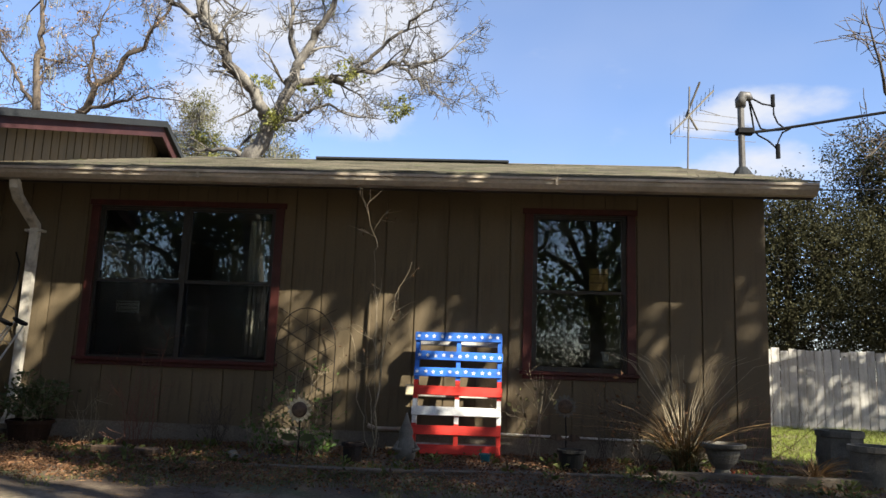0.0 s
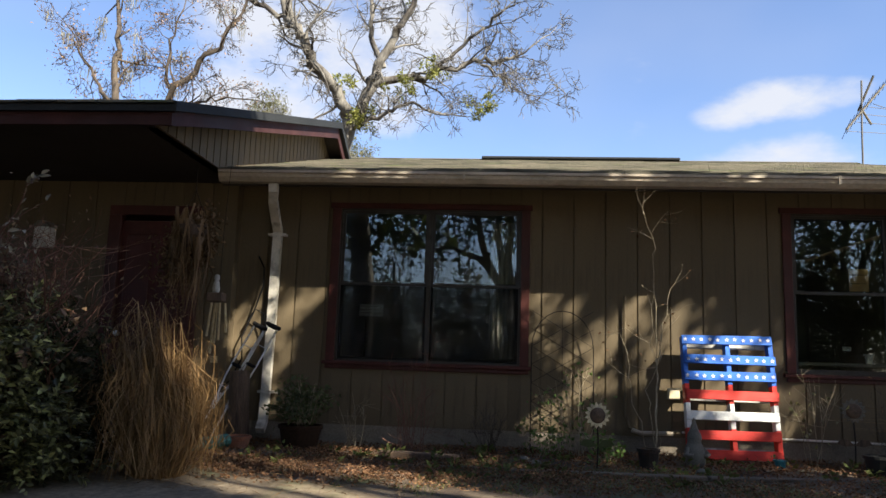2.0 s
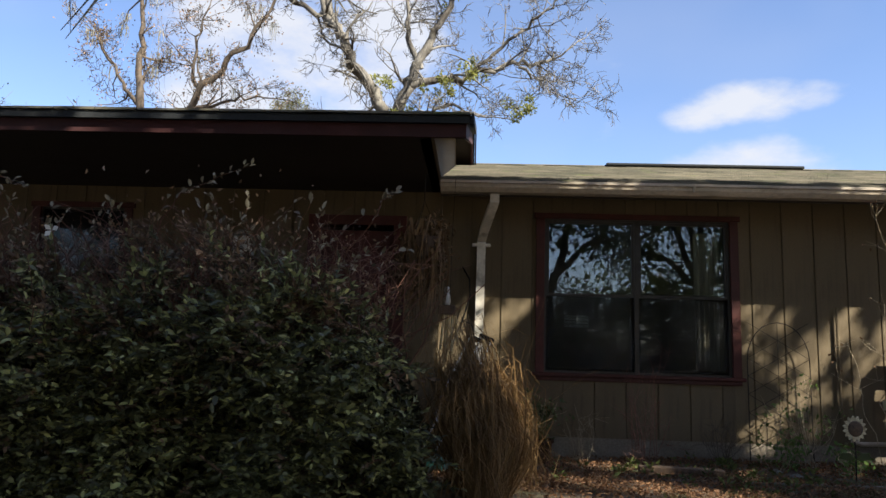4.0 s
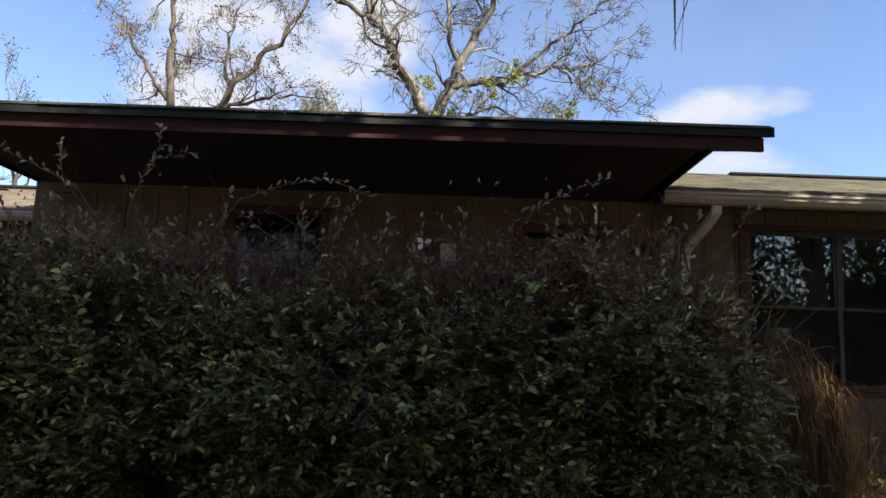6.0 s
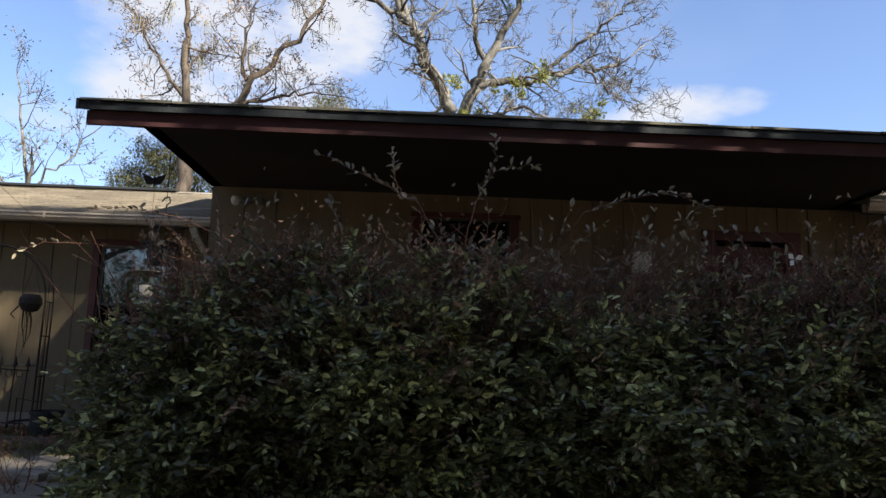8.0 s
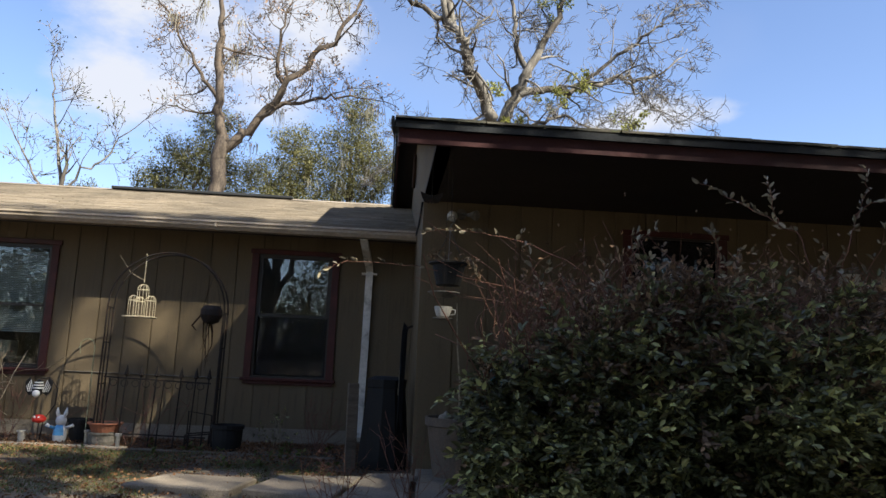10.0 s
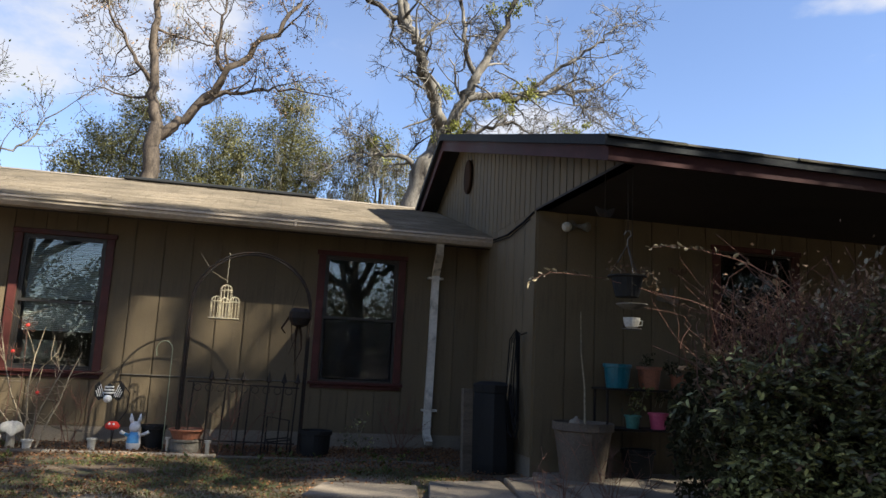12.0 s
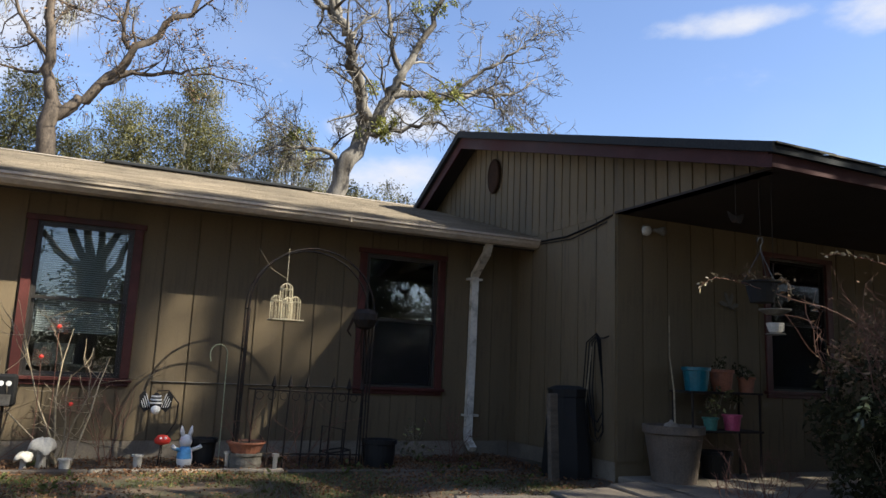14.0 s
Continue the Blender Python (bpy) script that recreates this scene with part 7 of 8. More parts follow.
def plant_stand():
    s = thing("plant_stand", "black metal two-tier plant stand on the porch", "shelf", (-9.35, 6.66, 0.125))
    for x in (-0.42, 0.42):
        for y in (-0.13, 0.13):
            part("leg", tube([(x, y, 0), (x, y, 0.80)], 0.012, 6), M["iron"], s)
    for z in (0.42, 0.78):
        part("shelf", box(-0.45, 0.45, -0.15, 0.15, z, z + 0.02, 0.003), M["iron"], s)
    return s


plant_stand()
Z1, Z2 = 0.125 + 0.44, 0.125 + 0.80
pot("pot", "glossy turquoise pot on the plant stand", -9.62, 6.64, 0.125, 0.22, M["turquoise"], z=Z2, taper=0.8)
pot_plant(pot("pot", "terracotta pot with a spindly plant on the stand", -9.28, 6.66, 0.11, 0.21, M["pot_terra"], z=Z2), 31, 0.14, 3, M["leaf_dark"], 0.035)
pot_plant(pot("pot", "brown pot with trailing leaves on the stand", -8.98, 6.64, 0.08, 0.15, M["pot_terra"], z=Z2), 32, 0.14, 4, M["leaf_dark"], 0.04, 0.9, 0.14)
pot_plant(pot("pot", "bright pink pot on the lower shelf", -9.22, 6.60, 0.085, 0.15, M["pink"], z=Z1), 33, 0.12, 3, M["leaf_dark"], 0.035)
pot_plant(pot("pot", "small green pot on the lower shelf", -9.47, 6.62, 0.07, 0.12, M["green_plastic"], z=Z1), 34, 0.16, 4, M["leaf_hedge"], 0.05)
pot("pot", "black nursery pot under the plant stand", -9.4, 6.64, 0.15, 0.25, M["pot_black"], z=0.125)
big = pot("planter", "large tan stoneware planter with a thin bare stalk", -10.015, 6.51, 0.262, 0.49, M["pot_tan"], z=0.125, taper=0.74, rim=0.025, sides=30)
part("stalk", tube([(0.02, 0, 0.43), (0.01, 0.0, 0.8), (-0.02, 0.02, 1.1), (-0.04, 0, 1.47)], [0.010, 0.008, 0.006, 0.004], 6), M["stem"], big)
pk = part("gourd", lathe([(0.01, 0), (0.055, 0.015), (0.07, 0.05), (0.055, 0.085), (0.02, 0.10), (0.01, 0.12)], sides=14), M["board_tan"], None, smooth=True)
pk.matrix_basis = pose(-10.12, 6.42, 0.125 + 0.425)
tagged(pk, "small tan gourd resting in the planter", "gourd")


def hanging_planter():
    rng = np.random.default_rng(44)
    h = thing("hanging_planter", "dark hanging planter with a broad rim on wires from a hook", "hanging planter", (-10.24, 5.28, 0))
    part("bowl", lathe([(0.02, 1.615), (0.085, 1.62), (0.105, 1.70), (0.118, 1.765), (0.145, 1.77), (0.145, 1.78), (0.11, 1.782), (0.095, 1.70)], sides=18), M["pot_black"], h)
    part("soil", lathe([(0.108, 1.755), (0.06, 1.77), (0.01, 1.775)], sides=14), M["wood_brown"], h)
    for k in range(3):
        a = k * math.tau / 3 + 0.4
        part("wire", tube([(0.13 * math.cos(a), 0.13 * math.sin(a), 1.778), (0, 0, 2.02)], 0.0032, 4), M["steel_dull"], h)
    part("hook", tube([(0, 0, 2.01), (0.004, 0, 2.06), (0.03, 0, 2.09), (0.02, 0, 2.125), (-0.012, 0, 2.12), (-0.03, 0, 2.09)], 0.006, 6), M["pot_grey"], h)
    part("chain", tube([(0.004, 0, 2.115), (0, 0, 2.585)], 0.003, 4), M["iron"], h)
    limbs, tips = [], []
    for pts in ([(-0.03, 0, 1.77), (-0.08, 0.02, 1.84), (-0.14, 0, 1.83)], [(0.05, -0.05, 1.77), (0.14, -0.09, 1.80), (0.2, -0.12, 1.68)], [(0.05, 0.03, 1.77), (0.16, 0.05, 1.79), (0.22, 0.06, 1.72)]):
        p = smooth_path(pts, rng, 0.02)
        limbs.append((p, 0.005, 0.0025))
        tips += p
    limb_mesh(limbs, "stem_tangle", M["stem"], h)["kind"] = "stuff"
    c = np.repeat(np.array(tips), 3, axis=0) + rng.normal(size=(len(tips) * 3, 3)) * 0.02
    v, f = leaf_cloud(rng, c, 0.04, 0.2, 0.5)
    array_mesh("foliage", v, f, M["leaf_brown"], h, "stuff")
    return h


hanging_planter()


def porch_ornaments():
    # a dragonfly and a moth fixed to the siding, a tea cup hanger and a butterfly on cords from the porch ceiling
    d = thing("wall_ornament", "grey metal dragonfly fixed to the siding", "ornament", (-8.98, YP, 1.78))
    part("body", tube([(0.10, -0.03, -0.03), (0.02, -0.035, -0.005), (-0.04, -0.03, 0.02)], [0.005, 0.013, 0.010], 7), M["pot_grey"], d)
    part("pin", tube([(0.02, -0.03, 0), (0.02, 0.0, 0)], 0.004, 5), M["iron"], d)
    for tilt, ln in ((112, 0.16), (72, 0.15), (165, 0.14), (15, 0.13)):
        w = part("wing", prism([(0, -0.010), (ln * 0.4, -0.026), (ln * 0.85, -0.026), (ln, 0.0), (ln * 0.8, 0.018), (ln * 0.3, 0.012)], -0.002, 0.002, "y"), M["pot_grey"], d)
        w.matrix_basis = pose(0, -0.045, 0, 0, -tilt, 0)
    m = thing("wall_ornament", "small rusty brown moth ornament fixed to the siding", "ornament", (-8.86, YP, 2.09))
    part("body", tube([(0, -0.02, -0.03), (0, -0.02, 0.03)], 0.009, 6), M["wood_brown"], m)
    part("pin", tube([(0, -0.02, 0), (0, 0.0, 0)], 0.004, 5), M["iron"], m)
    for k in (-1, 1):
        part("wing", prism([(0, 0.01), (0.06 * k, 0.045), (0.11 * k, 0.04), (0.10 * k, 0.0), (0.05 * k, -0.03), (0, -0.015)], -0.030, -0.026, "y"), M["wood_brown"], m)
    t = thing("hanging_ornament", "grey stoneware saucer and tea cup hung on cords", "ornament", (-10.28, 5.13, 0))
    part("cord", tube([(0, 0, 1.53), (0, 0, 2.585)], 0.0015, 4), M["iron"], t)
    part("saucer", lathe([(0.02, 1.515), (0.06, 1.52), (0.112, 1.55), (0.112, 1.556), (0.06, 1.53), (0.01, 1.525)], sides=18), M["pot_grey"], t)
    part("cup", lathe([(0.02, 1.375), (0.045, 1.39), (0.058, 1.43), (0.062, 1.455), (0.056, 1.455), (0.05, 1.42), (0.02, 1.39)], sides=16), M["pot_white"], t)
    part("cup_handle", tube([(0.055, 0, 1.44), (0.085, 0, 1.435), (0.082, 0, 1.405), (0.05, 0, 1.40)], 0.006, 6), M["pot_white"], t)
    part("dish", lathe([(0.02, 1.365), (0.07, 1.372), (0.07, 1.378), (0.02, 1.374)], sides=16), M["pot_grey"], t)
    part("cup_cord", tube([(0, 0, 1.37), (0, 0, 1.52)], 0.0015, 4), M["iron"], t)
    b = thing("butterfly_ornament", "black metal butterfly hanging at the porch edge", "ornament", (-10.38, 5.38, 2.27), 0)
    part("cord", tube([(0, 0, 0.0), (0, 0, 0.36)], 0.002, 4), M["iron"], b)
    part("body", tube([(0, 0, -0.035), (0, 0, 0.03)], 0.007, 6), M["iron"], b)
    for s in (-1, 1):
        part("wing", prism([(0, 0.015), (0.03 * s, 0.03), (0.085 * s, 0.05), (0.075 * s, 0.01), (0.05 * s, -0.03), (0.02 * s, -0.035), (0, -0.02)], -0.003, 0.003, "y"), M["iron"], b)


porch_ornaments()


def wall_bits():
    h = thing("hose", "coiled black garden hose hung on a wall hook", "hose", (-10.44, 6.98, 0))
    part("hook_bar", tube([(0.02, 0.13, 1.40), (-0.03, 0.10, 1.38), (-0.03, -0.06, 1.38), (0.02, -0.06, 1.40)], 0.008, 6), M["iron"], h)
    for k in range(4):
        o, w, z = 0.012 * k, 0.05 + 0.028 * k, 0.42 + 0.09 * (k % 3)
        part("loop", tube([(-0.03 - o, 0.04 + w, 1.34), (-0.04 - o, 0.05 + w * 1.2, 0.9), (-0.04 - o, 0.03 + w * 0.6, z + 0.05), (-0.04 - o, 0.0, z), (-0.04 - o, -0.03 - w * 0.5, z + 0.1), (-0.04 - o, -0.02 - w * 0.6, 0.9), (-0.03 - o, 0.0, 1.36), (-0.02 - o, 0.03, 1.39 + 0.012 * k), (-0.03 - o, 0.04 + w, 1.34)], 0.0065, 6), M["rubber"], h)
    part("tail", tube([(-0.06, 0.10, 1.3), (-0.08, 0.16, 0.8), (-0.10, 0.2, 0.3), (-0.22, 0.12, 0.09)], 0.006, 6), M["stem"], h)
    c = thing("wall_cable", "loose cable stapled across the gable siding", "cable", (0, 0, 0), kind="structure")
    part("cable", tube([(XB - 0.025, 8.20, 2.50), (XB - 0.025, 7.7, 2.48), (XB - 0.025, 7.2, 2.53), (XB - 0.025, 6.92, 2.575)], 0.010, 5), M["rubber"], c)
    part("cable", tube([(XB - 0.03, 8.20, 2.47), (XB - 0.03, 7.6, 2.44), (XB - 0.03, 7.0, 2.52)], 0.006, 5), M["rubber"], c)
    p = thing("gable_plaque", "dark oval woven plaque high on the gable", "wall ornament", (XB - 0.05, 9.35, 3.52))
    ring = [(0, 0.13 * math.cos(a), 0.21 * math.sin(a)) for a in np.linspace(0, math.tau, 25)]
    part("rim", tube(ring, 0.022, 7), M["wood_dark"], p)
    bm = bmesh.new()
    add_prism(bm, [(0.12 * math.cos(a), 0.2 * math.sin(a)) for a in np.linspace(0, math.tau, 24, endpoint=False)], -0.014, -0.002, "x")
    part("panel", bm, M["wood_dark"], p)
    v = thing("vent_pipe", "white plastic plumbing vent above the porch roof", "vent pipe", (-8.6, 10.3, 4.0))
    part("pipe", lathe([(0.04, -0.1), (0.04, 0.42), (0.034, 0.42), (0.034, 0.3)], sides=14), M["white_paint"], v)
    part("boot", lathe([(0.10, 0.0), (0.06, 0.06), (0.042, 0.09)], sides=14), M["drip"], v)
    bin_ = thing("compost_bin", "black plastic compost bin against the wall", "bin", (-10.63, 7.28, GROUND - 0.01), 8)
    bm = lathe([(0.235, 0), (0.24, 0.08), (0.205, 0.5), (0.18, 0.74), (0.188, 0.75), (0.19, 0.80), (0.02, 0.82)], sides=10)
    part("body", bm, M["pot_black"], bin_)
    part("lid", lathe([(0.196, 0.80), (0.196, 0.822), (0.12, 0.85), (0.01, 0.855)], sides=10), M["pot_black"], bin_)
    pl = part("post", box(-0.05, 0.05, -0.025, 0.025, 0, 0.78, 0.004), M["timber"], None)
    pl.matrix_basis = pose(-10.93, 7.04, GROUND - 0.01, -3, 0, 12)
    tagged(pl, "weathered grey wooden post standing against the bin", "post")


wall_bits()

# stepping slabs, broken and uneven
def slab(pts, seed):
    rng = random.Random(seed)
    cx, cy = sum(p[0] for p in pts) / len(pts), sum(p[1] for p in pts) / len(pts)
    bm = prism([(x - cx, y - cy) for x, y in pts], 0, 0.06, "z")
    top = [e for e in bm.edges if all(v.co.z > 0.05 for v in e.verts)]
    bmesh.ops.bevel(bm, geom=top, offset=0.01, segments=1, affect="EDGES")
    s = part("paving_slab", bm, M["concrete"], None)
    s.matrix_basis = pose(cx, cy, GROUND - 0.015, rng.uniform(-1, 1), rng.uniform(-1, 1), 0)
    return tagged(s, "worn pale concrete paving slab sunk in the yard", "paving slab", "paving slabs")


slab([(-11.62, 5.55), (-10.98, 5.35), (-10.80, 6.42), (-11.45, 6.30)], 1)
slab([(-10.94, 5.4), (-10.45, 5.36), (-10.38, 6.55), (-10.76, 6.45)], 2)
slab([(-10.75, 6.49), (-9.75, 6.10), (-9.70, 5.45), (-10.4, 5.40), (-10.34, 6.50)], 3)
slab([(-12.5, 5.7), (-11.7, 5.5), (-11.6, 6.05), (-12.3, 6.25)], 4)

# ---- garden at the arch ----


def arch():
    a = thing("garden_arch", "rusty iron garden arch with a spiked gate", "garden arch", (-13.0, 8.12, GROUND))
    lean = pose(0, 0, 0, 0, 0.6, 0)

    def rail(name, pts, r=0.008):
        p = part(name, tube(pts, r, 6), M["iron"], a)
        p.matrix_basis = lean
        return p
    for y in (-0.10, 0.08):
        for r, h in ((0.60, 1.44),):
            pts = [(-r, y, 0), (-r, y, h - 0.02)] + [(r * math.cos(t), y, h + r * 0.98 * math.sin(t)) for t in np.linspace(math.pi, 0, 19)] + [(r, y, h - 0.02), (r, y, 0)]
            rail("hoop", pts, 0.0095)
    for s in (-1, 1):
        for z in (0.2, 0.62, 1.05, 1.42):
            rail("rung", [(s * 0.6, -0.10, z), (s * 0.6, 0.08, z)], 0.006)
        for y in (-0.06, 0.04):
            rail("side_bar", [(s * 0.585, y, 0.0), (s * 0.585, y, 1.42)], 0.008)
    g = part("gate", tube([(-0.54, -0.13, 0.70), (0.54, -0.13, 0.68)], 0.008, 6), M["iron"], a)
    g.matrix_basis = lean
    part("gate_rail", tube([(-0.54, -0.13, 0.14), (0.54, -0.13, 0.13)], 0.008, 6), M["iron"], g)
    for k, x in enumerate((-0.478, -0.316, -0.169, -0.011, 0.068, 0.237, 0.388, 0.52)):
        tall = k not in (0, 4)
        z = 0.72 if tall else 0.69
        part("picket", tube([(x - 0.02, -0.13, 0.02), (x, -0.13, z)], 0.008, 5), M["iron"], g)
        if tall:
            part("finial", lathe([(0.008, 0), (0.028, 0.012), (0.02, 0.04), (0.001, 0.115)], sides=6), M["iron"], g).location = (x, -0.13, z)
    for k in range(9):
        x = -0.44 + k * 0.11
        ring = [(x + 0.035 * math.cos(t), -0.13, 0.645 + 0.035 * math.sin(t)) for t in np.linspace(0, math.tau, 11)]
        part("scroll", tube(ring, 0.004, 4), M["iron"], g)
    return a


arch()
grng = np.random.default_rng(71)
vine = thing("vine", "dry bare vine tangled through the iron gate", "vine", (-12.95, 7.98, GROUND))
limbs, tips = [], []
for k in range(9):
    grow(grng, (grng.uniform(-0.5, 0.5), 0, -0.02), (grng.normal() * 0.7, grng.normal() * 0.1, 0.9), 0.7, 0.005, 1, limbs, tips, 0.3, (2, 4), 0.0, 0.5, 0.003)
limb_mesh(limbs, "stem_tangle", M["stem_red"], vine)["kind"] = "stuff"


def birdcage():
    c = thing("birdcage", "cream wire birdcage with three domes hanging from the arch", "birdcage", (-13.25, 8.05, 0))
    part("cord", tube([(0, 0, 1.78), (0.0, 0.0, 2.09)], 0.003, 4), M["cream"], c)
    part("cord_tail", tube([(0, 0, 1.80), (-0.15, 0, 1.88), (-0.28, 0, 2.06)], 0.003, 4), M["stem"], c)
    for x, y, r, h in ((0, 0, 0.058, 0.34), (-0.088, 0.0, 0.052, 0.22), (0.088, 0.0, 0.052, 0.22), (0, -0.085, 0.05, 0.20)):
        z0 = 1.42
        d = part("dome", tube([(x + r * math.cos(t), y + r * math.sin(t), z0) for t in np.linspace(0, math.tau, 15)], 0.004, 5), M["cream"], c)
        part("band", tube([(x + r * math.cos(t), y + r * math.sin(t), z0 + h - r) for t in np.linspace(0, math.tau, 15)], 0.003, 5), M["cream"], d)
        for k in range(10):
            t = k * math.tau / 10
            u, w = math.cos(t), math.sin(t)
            pts = [(x + r * u, y + r * w, z0), (x + r * u, y + r * w, z0 + h - r)] + [(x + r * u * math.cos(s), y + r * w * math.cos(s), z0 + h - r + r * math.sin(s)) for s in np.linspace(0.3, math.pi / 2, 5)]
            part("bar", tube(pts, 0.0025, 4), M["cream"], d)
    part("base", box(-0.15, 0.15, -0.14, 0.06, 1.405, 1.418, 0.003), M["cream"], c)
    return c


birdcage()


def wall_pot():
    p = thing("hanging_pot", "dark woven hanging pot with a dry trailing vine", "hanging pot", (-12.50, 7.95, 0))
    part("bowl", lathe([(0.03, 1.37), (0.08, 1.39), (0.115, 1.46), (0.11, 1.52), (0.08, 1.56), (0.07, 1.56), (0.08, 1.48)], sides=16), M["iron"], p)
    part("cord", tube([(-0.09, 0, 1.55), (0, 0, 1.92), (0.09, 0, 1.55)], 0.003, 4), M["iron"], p)
    rng = np.random.default_rng(2)
    v, f = strands(rng, [np.array([-0.04, 0, 1.45]), np.array([0.0, -0.04, 1.44])], 0.55, 3, 0.02)
    array_mesh("dry_vine", v, f, M["wood_dark"], p, "stuff")
    return p


wall_pot()
hook = thing("shepherd_hook", "pale green shepherd's crook standing in the bed", "plant hook", (-13.72, 8.15, GROUND))
part("rod", tube([(0, 0, -0.05), (0, 0, 1.0)] + [(-0.075 + 0.075 * math.cos(t), 0, 1.0 + 0.085 * math.sin(t)) for t in np.linspace(0.1, math.pi * 1.05, 11)] + [(-0.14, 0, 0.93)], 0.0045, 6), M["hook_green"], hook)


def bat_hook():
    b = thing("bat_ornament", "black and white striped bat ornament on a curved iron hook", "garden ornament", (-14.22, 8.26, GROUND))
    part("hook", tube([(0.0, 0, -0.04), (0.02, 0, 0.22), (0.12, 0, 0.38), (0.13, 0, 0.55), (0.04, 0, 0.66), (-0.06, 0, 0.65)], 0.006, 6), M["iron"], b)
    bd = part("body", lathe([(0.012, 0), (0.045, 0.03), (0.05, 0.09), (0.035, 0.15), (0.01, 0.18)], sides=14), M["pot_black"], b, smooth=True)
    bd.matrix_basis = pose(-0.06, -0.02, 0.46)
    part("face", lathe([(0.04, 0), (0.036, 0.012), (0.005, 0.02)], sides=14), M["white_paint"], bd, smooth=True).matrix_basis = pose(0, -0.035, 0.035, 90, 0, 0)
    for k in range(3):
        part("stripe", lathe([(0.053 - 0.005 * k, 0.085 + 0.028 * k), (0.053 - 0.005 * k, 0.098 + 0.028 * k)], sides=14), M["white_paint"], bd)
    for s in (-1, 1):
        w = part("wing", prism([(0.03 * s, 0.02), (0.10 * s, 0.17), (0.14 * s, 0.12), (0.13 * s, 0.03), (0.09 * s, -0.02)], -0.005, 0.005, "y"), M["pot_black"], b)
        w.matrix_basis = pose(-0.06, -0.01, 0.49)
        for k in range(4):
            part("wing_stripe", tube([(s * (0.045 + 0.018 * k), -0.008, 0.02), (s * (0.085 + 0.012 * k), -0.008, 0.14 - 0.02 * k)], 0.004, 4), M["white_paint"], w)
    return b


bat_hook()
rb = thing("bug_ornament", "small red beetle ornament on a stake", "garden ornament", (-14.20, 8.16, GROUND))
part("stake", tube([(0, 0, -0.03), (0, 0, 0.22)], 0.004, 5), M["iron"], rb)
part("body", lathe([(0.01, 0.20), (0.06, 0.215), (0.07, 0.245), (0.04, 0.28), (0.005, 0.285)], sides=14), M["red_paint"], rb, smooth=True)
for s in (-1, 1):
    part("eye", lathe([(0.01, 0), (0.01, 0.008)], sides=8), M["white_paint"], rb).matrix_basis = pose(0.02 * s, -0.055, 0.262, 70, 0, 0)


def rabbit():
    bm = lathe([(0.05, 0), (0.06, 0.02), (0.068, 0.08), (0.06, 0.14), (0.04, 0.185)], sides=14)
    add_lathe(bm, [(0.012, 0.17), (0.045, 0.19), (0.056, 0.225), (0.045, 0.265), (0.01, 0.285)], sides=14)
    for s in (-1, 1):
        add_tube(bm, [(0.025 * s, 0, 0.26), (0.04 * s, 0, 0.31), (0.045 * s, 0, 0.36)], [0.016, 0.02, 0.005], 7)
        add_tube(bm, [(0.05 * s, -0.01, 0.15), (0.10 * s, -0.03, 0.17), (0.13 * s, -0.04, 0.19)], [0.018, 0.016, 0.02], 7)
    ob = part("rabbit_statue", bm, M["white_paint"], None, smooth=True)
    ob.data.materials.append(M["sky_blue"])
    for p in ob.data.polygons:
        if 0.05 < p.center.z < 0.17 and p.center.x < 0.03:
            p.material_index = 1
    ob.matrix_basis = pose(-14.0, 8.22, ground_z(-14.0, 8.22) - 0.004, 0, 0, 15)
    tagged(ob, "small white rabbit garden statue in a blue coat", "statue")


rabbit()
pot("pot", "black cauldron-shaped pot beside the rabbit statue", -13.84, 8.32, 0.12, 0.24, M["pot_black"], taper=0.8)
pot("pot", "mossy grey planter under a terracotta bowl", -13.50, 8.08, 0.15, 0.15, M["pot_grey"], taper=0.9, soil=False)
tp = pot("pot", "wide terracotta bowl set on a planter", -13.50, 8.08, 0.165, 0.10, M["pot_terra"], taper=0.75)
tp.location.z += 0.145
pot("pot", "large black nursery pot under the arch", -12.25, 8.05, 0.16, 0.26, M["pot_black"], taper=0.85)
pot("jar", "small clear-white jar in the bed", -14.38, 8.22, 0.04, 0.12, M["pot_white"], soil=False, category="jar")
pot("solar_light", "small grey stake light in the bed", -13.66, 8.05, 0.022, 0.16, M["alu"], soil=False, category="lamp")
pot("solar_light", "small grey stake light by the gate", -13.28, 7.85, 0.022, 0.17, M["alu"], soil=False, category="lamp")
pot("pot", "upturned small white cup in the bed", -14.94, 8.18, 0.045, 0.11, M["pot_white"], soil=False, category="cup")


def mushroom(x, y, r, h, label):
    m = thing("mushroom_ornament", label, "garden ornament", (x, y, ground_z(x, y) - 0.004))
    stalk = lathe([(r * 0.45, 0), (r * 0.33, h * 0.3), (r * 0.36, h * 0.5), (r * 0.3, h * 0.68)], sides=14)
    cap = lathe([(r * 0.25, h * 0.64), (r * 0.7, h * 0.60), (r * 0.95, h * 0.58), (r, h * 0.64), (r * 0.95, h * 0.74), (r * 0.8, h * 0.86), (r * 0.4, h * 0.97), (0.004, h)], sides=24)
    for v in cap.verts:
        a = math.atan2(v.co.y, v.co.x)
        far = math.hypot(v.co.x, v.co.y) / r
        v.co.z += h * far * (0.09 * math.sin(a * 3 + x * 9) + 0.05 * math.sin(a * 7 + 1))
        v.co.xy *= 1 + 0.10 * math.sin(a * 4 + x * 5)
    for v in stalk.verts:
        v.co += 0.12 * r * Vector((noise.noise(v.co * 25), noise.noise(v.co * 25 + Vector((5, 0, 0))), 0))
    part("stalk", stalk, M["pot_white"], m, smooth=True)
    part("cap", cap, M["pot_white"], m, smooth=True)


